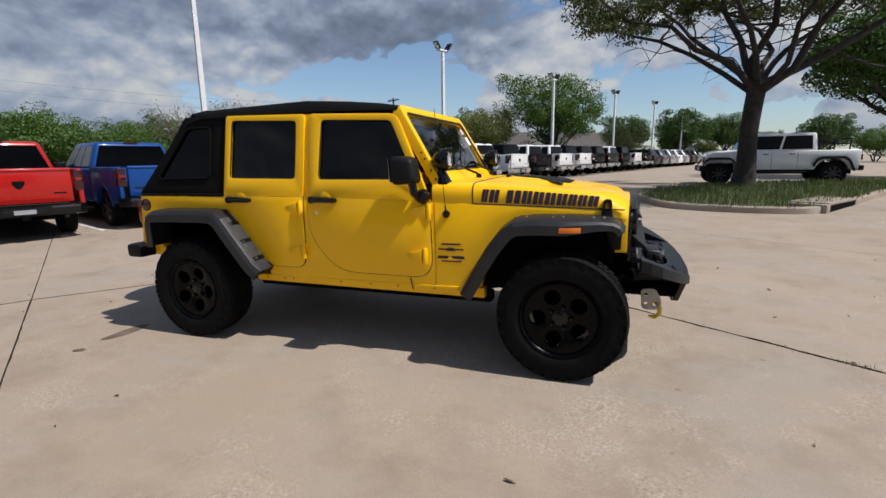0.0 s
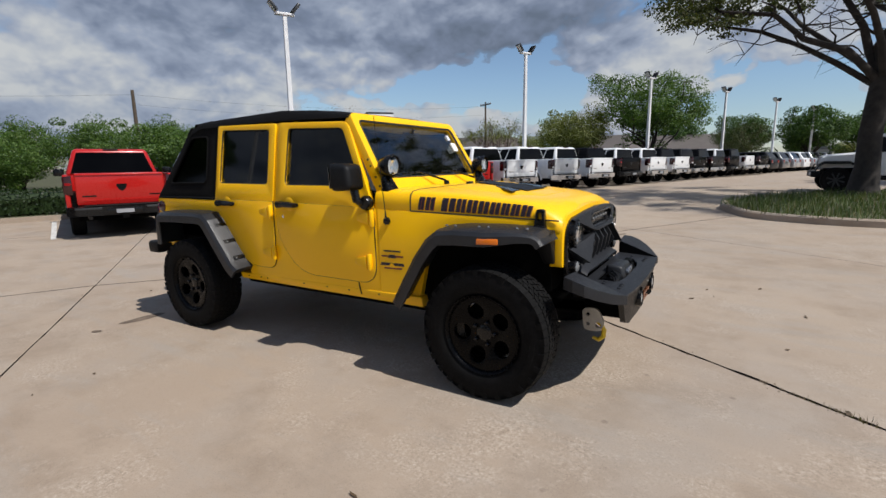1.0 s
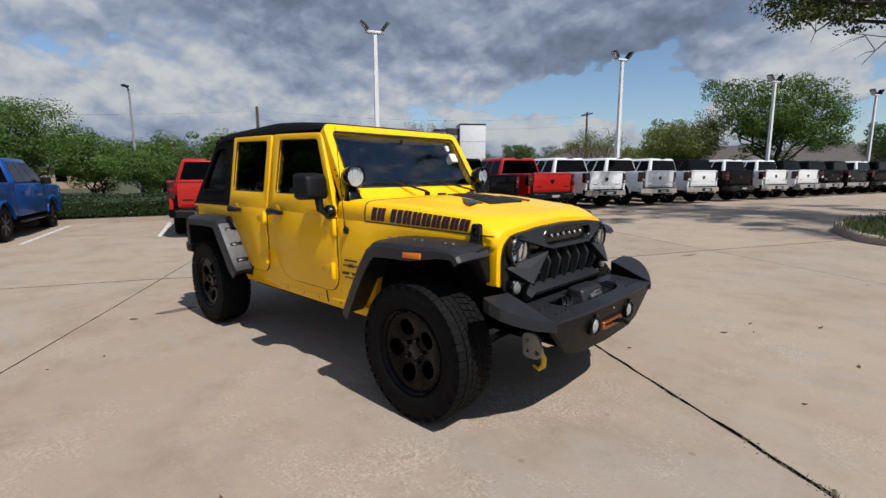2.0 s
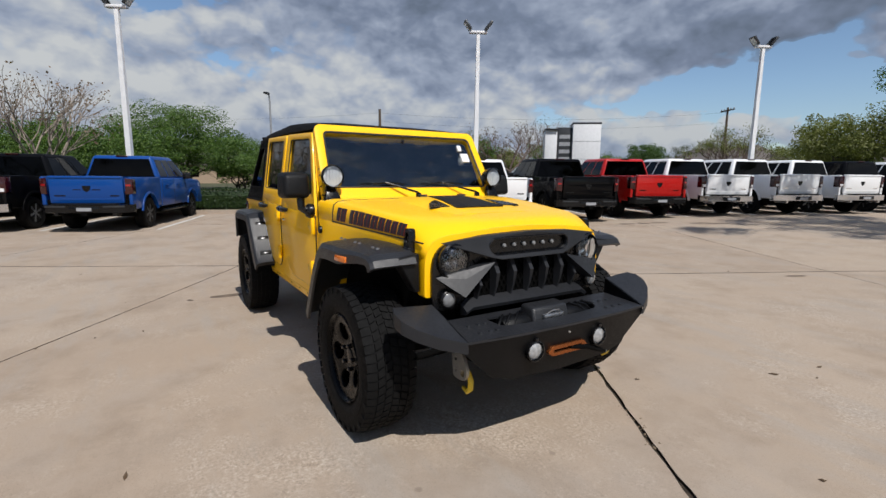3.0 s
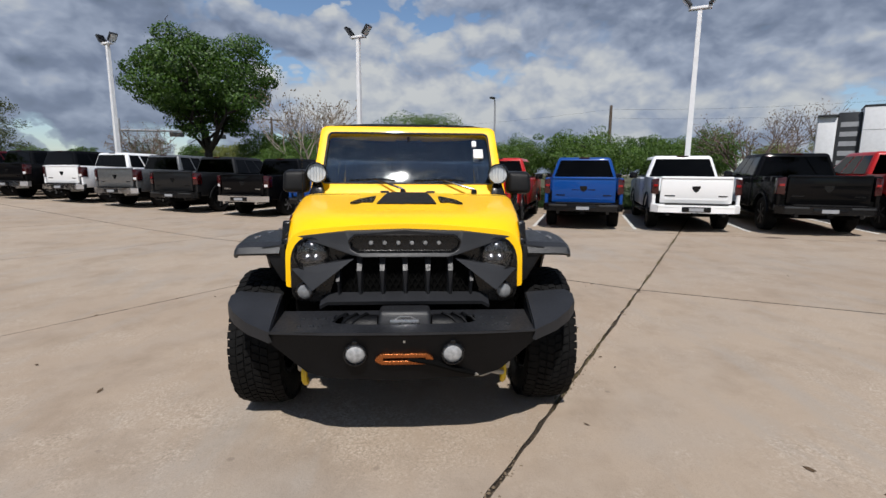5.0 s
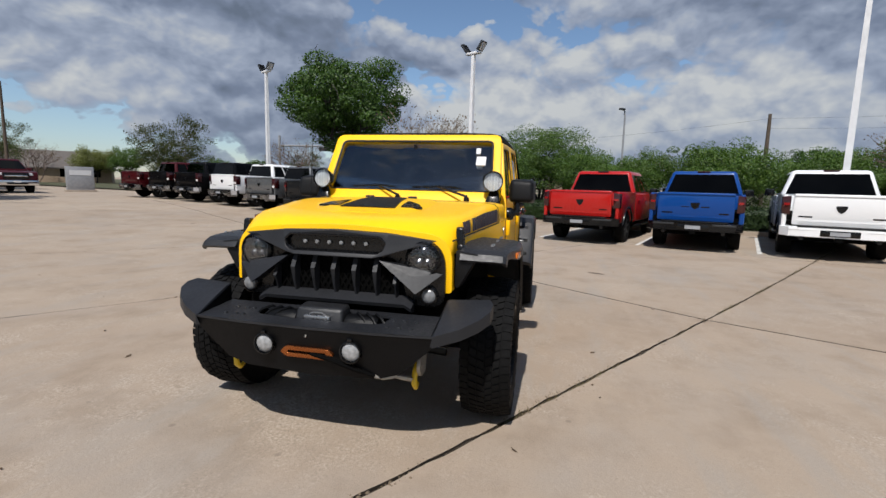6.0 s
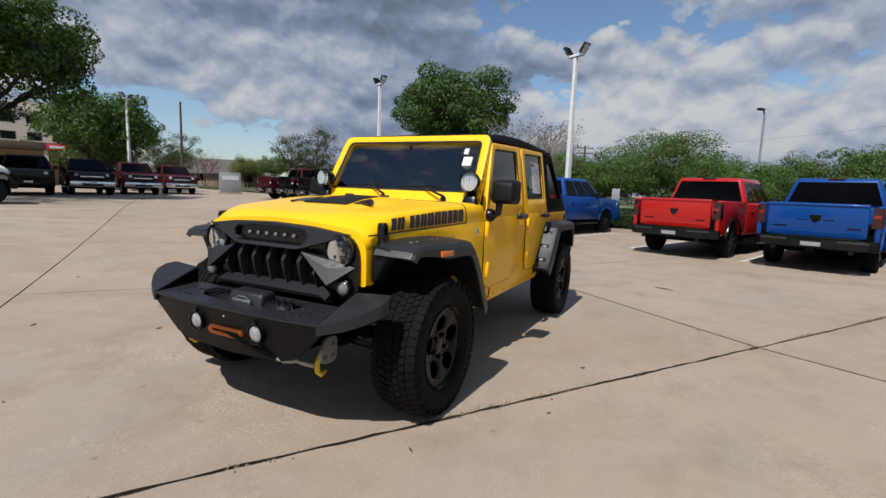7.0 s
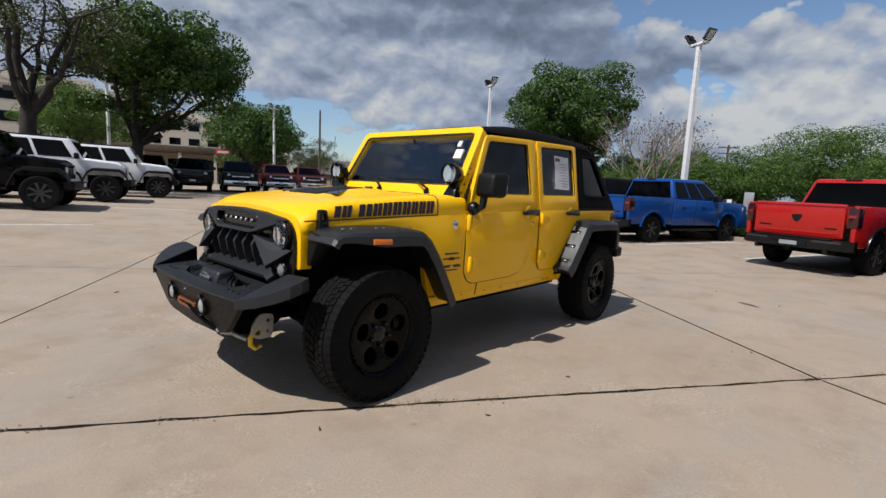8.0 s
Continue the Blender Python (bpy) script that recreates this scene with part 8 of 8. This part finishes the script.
def make_street_lamp(x, y, h, turn):
    t = thing("street_lamp", "slim grey street lamp with a short curved head", "street lamp", pose(x, y, gz(x, y), 0, 0, turn))
    bm = bmesh.new()
    tube(bm, [(0, 0, -0.1), (0, 0, h - 0.5), (0.08, 0, h - 0.1), (0.25, 0, h)], [0.09, 0.06, 0.05, 0.04], 8)
    part("post", bm, M["sign_grey"], t)
    bm = bmesh.new()
    box(bm, 0.15, -0.13, h - 0.05, 0.65, 0.13, h + 0.08, 0.04)
    part("head", bm, M["charcoal_trim"], t)


make_street_lamp(-31.5, 5.95, 6.85, -40)


def build_cables():
    bm = bmesh.new()
    for a, b, sag in (((-41.2, 18.7, 7.5), (-62.0, -10.5, 7.3), 0.6), ((-41.2, 18.7, 7.5), (-23.0, 49.0, 8.0), 0.7), ((-41.2, 18.7, 6.7), (-23.0, 49.0, 7.0), 0.7)):
        a, b = Vector(a), Vector(b)
        tube(bm, [a.lerp(b, i / 14) - Vector((0, 0, sag * 4 * (i / 14) * (1 - i / 14))) for i in range(15)], 0.008, 4)
    tagged(part("overhead_cable", bm, M["wire"], None), "thin black overhead power cables strung between poles", "cable")


build_cables()


def build_pylon():
    t = thing("pylon_sign", "white and grey free-standing sign tower", "sign", pose(-20.4, 23.6, gz(-20, 23), 0, 0, -40))
    bm = bmesh.new()
    box(bm, -1.0, 0.25, 0.0, 1.0, 2.1, 4.75, 0.03)
    main = part("tower", bm, M["sign_white"], t)
    for z in (1.2, 2.4, 3.6):
        bm = bmesh.new()
        box(bm, 0.995, 0.25, z - 0.012, 1.008, 2.1, z + 0.012)
        part("joint", bm, M["sign_grey"], main)
    bm = bmesh.new()
    box(bm, -0.8, -0.75, 0.0, 0.75, 0.22, 4.55, 0.03)
    side = part("sign_panel", bm, M["charcoal_trim"], t)
    for k in range(6):
        bm = bmesh.new()
        box(bm, 0.752, -0.62, 1.3 + 0.5 * k, 0.765, 0.10, 1.55 + 0.5 * k)
        part("sign_bar", bm, M["sign_grey"], side)
    for y0, y1, z in ((0.23, 2.12, 4.75), (-1.62, -0.76, 4.35)):
        bm = bmesh.new()
        box(bm, -1.02, y0, z, 1.02, y1, z + 0.10, 0.01)
        part("cap", bm, M["charcoal_trim"], t)
    bm = bmesh.new()
    box(bm, -0.9, -1.6, 0.0, 0.85, -0.78, 4.35, 0.03)
    part("side_tower", bm, M["sign_white"], t)


build_pylon()


def make_monument(x, y, turn, w, h, label):
    t = thing("monument_sign", label, "sign", pose(x, y, gz(x, y), 0, 0, turn))
    bm = bmesh.new()
    box(bm, -0.2, -w / 2, 0, 0.2, w / 2, h, 0.03)
    panel = part("panel", bm, M["sign_grey"], t)
    bm = bmesh.new()
    box(bm, 0.2, -w * 0.4, h * 0.66, 0.212, w * 0.4, h * 0.86)
    part("sign_bar", bm, M["sign_white"], panel)
    bm = bmesh.new()
    box(bm, -0.28, -w / 2 - 0.1, -0.1, 0.28, w / 2 + 0.1, 0.12, 0.02)
    part("plinth", bm, M["kerb"], t)


make_monument(-21.6, -29.6, 62, 1.5, 1.65, "grey monument sign on a concrete plinth")
make_monument(12.0, 76.0, 250, 3.0, 2.6, "large grey lot sign far across the lot")


def make_house(x, y, turn, w, d, h, wall, label):
    t = thing("house", label, "house", pose(x, y, gz(x, y), 0, 0, turn))
    bm = bmesh.new()
    box(bm, -d / 2, -w / 2, -0.2, d / 2, w / 2, h)
    wl = part("wall", bm, M[wall], t)
    bm = bmesh.new()
    e, k = 0.45, d * 0.26
    loft(bm, [[(-d / 2 - e, yy, h - 0.1), (0, yy * 0.72, h + k), (d / 2 + e, yy, h - 0.1), (d / 2 + e, yy, h - 0.25), (-d / 2 - e, yy, h - 0.25)] for yy in (-w / 2 - e, w / 2 + e)])
    part("roof", bm, M["roof"], t)
    for s in (-1, 1):
        for i in range(max(2, int(w / 3))):
            yy = -w / 2 + w * (i + 0.5) / max(2, int(w / 3))
            bm = bmesh.new()
            box(bm, s * d / 2 - 0.03, yy - 0.5, 0.9, s * d / 2 + 0.03, yy + 0.5, 2.1)
            part("window", bm, M["car_glass"], wl)


make_house(-64.0, 5.5, 10, 9, 7, 2.5, "wall_tan", "single-storey tan brick house behind the trees")
make_house(-30.0, 62.0, 70, 14, 9, 2.8, "wall_tan", "single-storey house with grey shingle roof")
make_house(-16.0, 74.0, 80, 13, 9, 2.8, "wall_cream", "single-storey house with grey shingle roof")
make_house(-3.0, 82.0, 95, 14, 9, 2.8, "wall_tan", "single-storey house with grey shingle roof")
make_house(-50.0, -68.0, 45, 14, 9, 2.2, "wall_tan", "low brick house with grey shingle roof")


def make_block(x, y, turn, w, d, storeys, label):
    """A long flat-roofed building with rows of windows, and a dark line of plain bars for its name."""
    H = storeys * 3.6
    t = thing("office_building", label, "building", pose(x, y, gz(x, y), 0, 0, turn))
    bm = bmesh.new()
    box(bm, -d / 2, -w / 2, -0.3, d / 2, w / 2, H)
    wl = part("wall", bm, M["wall_cream"], t)
    bm = bmesh.new()
    box(bm, -d / 2 - 0.2, -w / 2 - 0.2, H, d / 2 + 0.2, w / 2 + 0.2, H + 0.7)
    box(bm, -d / 4, -w / 8, H + 0.7, d / 4, w / 4, H + 2.6)
    part("parapet", bm, M["wall_cream"], t)
    n = int(w / 4.2)
    win = bmesh.new()
    box(win, d / 2 - 0.04, -1.25, 0.0, d / 2 + 0.04, 1.25, 1.7)
    wm = finish(win, "window", M["car_glass"])
    for k in range(storeys):
        for i in range(n):
            part("window", wm, None, wl).location = (0, -w / 2 + w * (i + 0.5) / n, 1.1 + 3.6 * k)
    for i in range(9):
        bm = bmesh.new()
        box(bm, d / 2, -8 + 1.75 * i, H - 1.15, d / 2 + 0.12, -8 + 1.75 * i + 1.1, H - 0.35)
        part("sign_bar", bm, M["charcoal_trim"], wl)


make_block(-47.0, -138.0, 68, 52, 18, 4, "pale cream four-storey block with rows of dark windows")
make_block(-12.0, -112.0, 75, 36, 16, 4, "pale cream four-storey block with rows of dark windows")


def build_shop():
    t = thing("shop", "low brown shop with flat canopy and red sign band", "building", pose(-15.5, -56.0, gz(-15, -56), 0, 0, 66))
    bm = bmesh.new()
    box(bm, -5, -9, -0.2, 1.0, 9, 3.2)
    part("wall", bm, M["wall_tan"], t)
    bm = bmesh.new()
    box(bm, -5.4, -9.4, 3.2, 3.4, 9.4, 3.9, 0.05)
    part("canopy", bm, M["wood_pole"], t)
    for i in range(6):
        bm = bmesh.new()
        box(bm, 3.0, -8.6 + 3.4 * i, -0.1, 3.3, -8.3 + 3.4 * i, 3.2)
        part("column", bm, M["wall_cream"], t)
        bm = bmesh.new()
        box(bm, 0.98, -8.0 + 2.8 * i, 0.4, 1.04, -5.9 + 2.8 * i, 2.6)
        part("window", bm, M["car_glass"], t)
    bm = bmesh.new()
    box(bm, 3.4, 5.2, 3.25, 3.5, 6.7, 3.8, 0.03)
    part("sign_board", bm, M["sign_red"], t)
    bm = bmesh.new()
    box(bm, 3.5, 5.4, 3.42, 3.52, 6.5, 3.64)
    part("sign_bar", bm, M["sign_white"], t)


build_shop()


def build_mast():
    t = thing("signal_mast", "grey traffic signal mast with a long arm", "traffic light", pose(-40.0, -26.0, gz(-40, -26), 0, 0, 125))
    bm = bmesh.new()
    tube(bm, [(0, 0, -0.1), (0, 0, 5.6)], [0.16, 0.12], 10)
    part("post", bm, M["sign_grey"], t)
    bm = bmesh.new()
    tube(bm, [(0, 0, 4.6), (4, 0, 4.75), (9, 0, 4.8)], [0.11, 0.09, 0.06], 8)
    part("arm", bm, M["sign_grey"], t)
    for x in (4.5, 8.2):
        bm = bmesh.new()
        box(bm, x - 0.6, -0.13, 4.25, x + 0.6, 0.13, 4.65, 0.04)
        part("signal_head", bm, M["charcoal_trim"], t)


build_mast()


def make_notice(x, y, w, z0, z1, mat, label):
    """A flat panel on a slim post, facing the lot."""
    t = thing("notice_sign", label, "sign", pose(x, y, gz(x, y) + 0.1, 0, 0, 8))
    bm = bmesh.new()
    tube(bm, [(-0.02, 0, -0.15), (-0.02, 0, z1 - 0.05)], 0.018, 6)
    part("post", bm, M["sign_grey"], t)
    bm = bmesh.new()
    box(bm, 0.0, -w / 2, z0, 0.018, w / 2, z1, 0.004)
    part("panel", bm, M[mat], t)


make_notice(-20.6, -0.95, 0.36, 0.85, 1.62, "sign_grey", "plain grey notice panel on a slim post behind the hedge")
make_notice(-20.6, -1.15, 0.26, 0.72, 1.02, "sign_white", "small white notice on a short post behind the hedge")
make_notice(-20.5, -1.65, 0.18, 0.95, 1.28, "sign_white", "small white notice on a short post behind the hedge")

# ---- litter on the concrete ----
M["straw"] = leafy("dry_straw", [(0.05, 0.035, 0.018), (0.10, 0.075, 0.035), (0.16, 0.12, 0.06), (0.10, 0.11, 0.04)], 0.2)
M["stain"] = plain("damp_stain", (0.165, 0.125, 0.095), 0.9, vary=0.35, scale=9, spec=0.2)
STAIN = (-2.17, -1.03)
OIL = ((-5.77, 8.14, 0.20, 0.12, 65), (-4.91, 10.0, 0.24, 0.13, 65), (-4.70, 10.45, 0.20, 0.10, 70), (-4.55, 10.95, 0.26, 0.12, 60), (-3.80, 11.8, 0.30, 0.12, 65), (-3.45, 12.1, 0.34, 0.14, 60), (-3.95, 1.93, 0.14, 0.05, 60), (0.94, 5.95, 0.16, 0.04, 60))
M["dry_leaf"] = plain("dry_brown_leaf", (0.10, 0.06, 0.03), 0.8, vary=0.3)
lit = random.Random(12)
near = [(1.37, -1.96), (1.945, 1.0), (-1.12, -1.9), (3.3, 1.7), (2.95, -2.3), (1.9, -2.9), (0.9, -2.7), (3.0, 2.6), (2.4, 1.9)]
for i in range(60):
    x, y = near[i] if i < len(near) else (lit.uniform(-5, 6), lit.uniform(-6, 6))
    if i >= len(near) and abs(x) < 2.4 and abs(y) < 1.1:
        continue
    a = lit.uniform(0, math.tau)
    L = lit.uniform(0.016, 0.034) if i < len(near) else lit.uniform(0.006, 0.02)
    c, s = math.cos(a), math.sin(a)
    bm = bmesh.new()
    q = [(-1, 0, 0.004), (-0.3, 0.28, 0.011), (0.5, 0.22, 0.010), (1, 0, 0.016), (0.5, -0.24, 0.006), (-0.3, -0.3, 0.007)]
    lo = [bm.verts.new((u * L * c - v * L * s, u * L * s + v * L * c, w)) for u, v, w in q]
    hi = [bm.verts.new((u * L * c - v * L * s, u * L * s + v * L * c, w + 0.002)) for u, v, w in q]
    bm.faces.new(hi)
    bm.faces.new(lo[::-1])
    for k in range(6):
        bm.faces.new((lo[k], lo[(k + 1) % 6], hi[(k + 1) % 6], hi[k]))
    ob = part("dry_leaf", bm, M["dry_leaf"], None)
    tagged(ob, "small curled dry brown leaf on the concrete", "leaf", "fallen leaves")
    ob.location = (x, y, gz(x, y) - 0.003)

# weeds and debris in the wide joint
bm = bmesh.new()
for i in range(4200):
    a = lit.uniform(-7, 14)
    dens = noise.noise((a * 0.9, 0.3, 5))
    if dens < 0.02:
        continue
    x, y = lot(a, 1.68 + lit.gauss(0, 0.012))
    blades(bm, x, y, gz(x, y) - 0.03, lit, 0.035 + 0.055 * lit.random() * max(0.2, dens * 2), 0.004)
tagged(part("joint_weeds", bm, M["straw"], None), "dry weeds growing in the open concrete joint", "weeds", kind="stuff")
bm = bmesh.new()
pts = [(a * 0.25, 1.68 + 0.006 * noise.noise((a, 2, 7))) for a in range(-40, 70)]
vs = []
for a, b in pts:
    w = 0.032 + 0.014 * noise.noise((a * 3.1, 4, 1))
    vs.append([bm.verts.new((*lot(a, b + s * w), gz(*lot(a, b)) - 0.015 + 0.008 * noise.noise((a * 6, s, 0)))) for s in (-1, 1)])
for p, q in zip(vs, vs[1:]):
    bm.faces.new((p[0], q[0], q[1], p[1]))
sand = bmesh.new()
for i in range(1500):
    a = lit.uniform(-6, 12)
    if noise.noise((a * 1.7, 1.3, 2)) < -0.05:
        continue
    b = 1.68 + lit.gauss(0, 0.022)
    x, y = lot(a, b)
    r = lit.uniform(0.004, 0.013) * (1.7 if noise.noise((a * 2.3, 7, 2)) > 0.35 else 1.0)
    z = gz(x, y) - (0.010 if abs(b - 1.68) < 0.014 else 0.001)
    top = sand.verts.new((x + lit.uniform(-r, r) * 0.3, y, z + r * 0.7))
    ring = [sand.verts.new((x + r * lit.uniform(0.6, 1.3) * math.cos(q * 1.257), y + r * lit.uniform(0.6, 1.3) * math.sin(q * 1.257), z - 0.002)) for q in range(5)]
    for q in range(5):
        sand.faces.new((ring[q], ring[(q + 1) % 5], top))
tagged(part("joint_grit", sand, M["sand"], None), "sand, crumbs and small stones along the joint", "gravel", kind="stuff")
# a dark drip stain beside the rear wheel
for cx, cy, rx, ry, turn in (*OIL, (STAIN[0], STAIN[1], 0.21, 0.06, 86), (STAIN[0] + 0.02, STAIN[1] - 0.42, 0.05, 0.03, 20)):
    st = bmesh.new()
    ring = []
    for q in range(28):
        an = math.tau * q / 28
        k = 1 + 0.35 * noise.noise((math.cos(an) * 1.5, math.sin(an) * 1.5, cx))
        u, v = rx * k * math.cos(an), ry * k * math.sin(an)
        c, s = math.cos(radians(turn)), math.sin(radians(turn))
        x, y = cx + u * c - v * s, cy + u * s + v * c
        ring.append(st.verts.new((x, y, gz(x, y) + 0.004)))
    st.faces.new(ring)
    tagged(part("oil_stain", st, M["stain"], None), "dark damp stain on the concrete", "stain", kind="structure")
tagged(part("joint_filler", bm, M["dirt"], None), "dark dirt and old sealant filling the joint", "joint", kind="structure")

# ---- concrete slabs ----
build_slabs(ground)
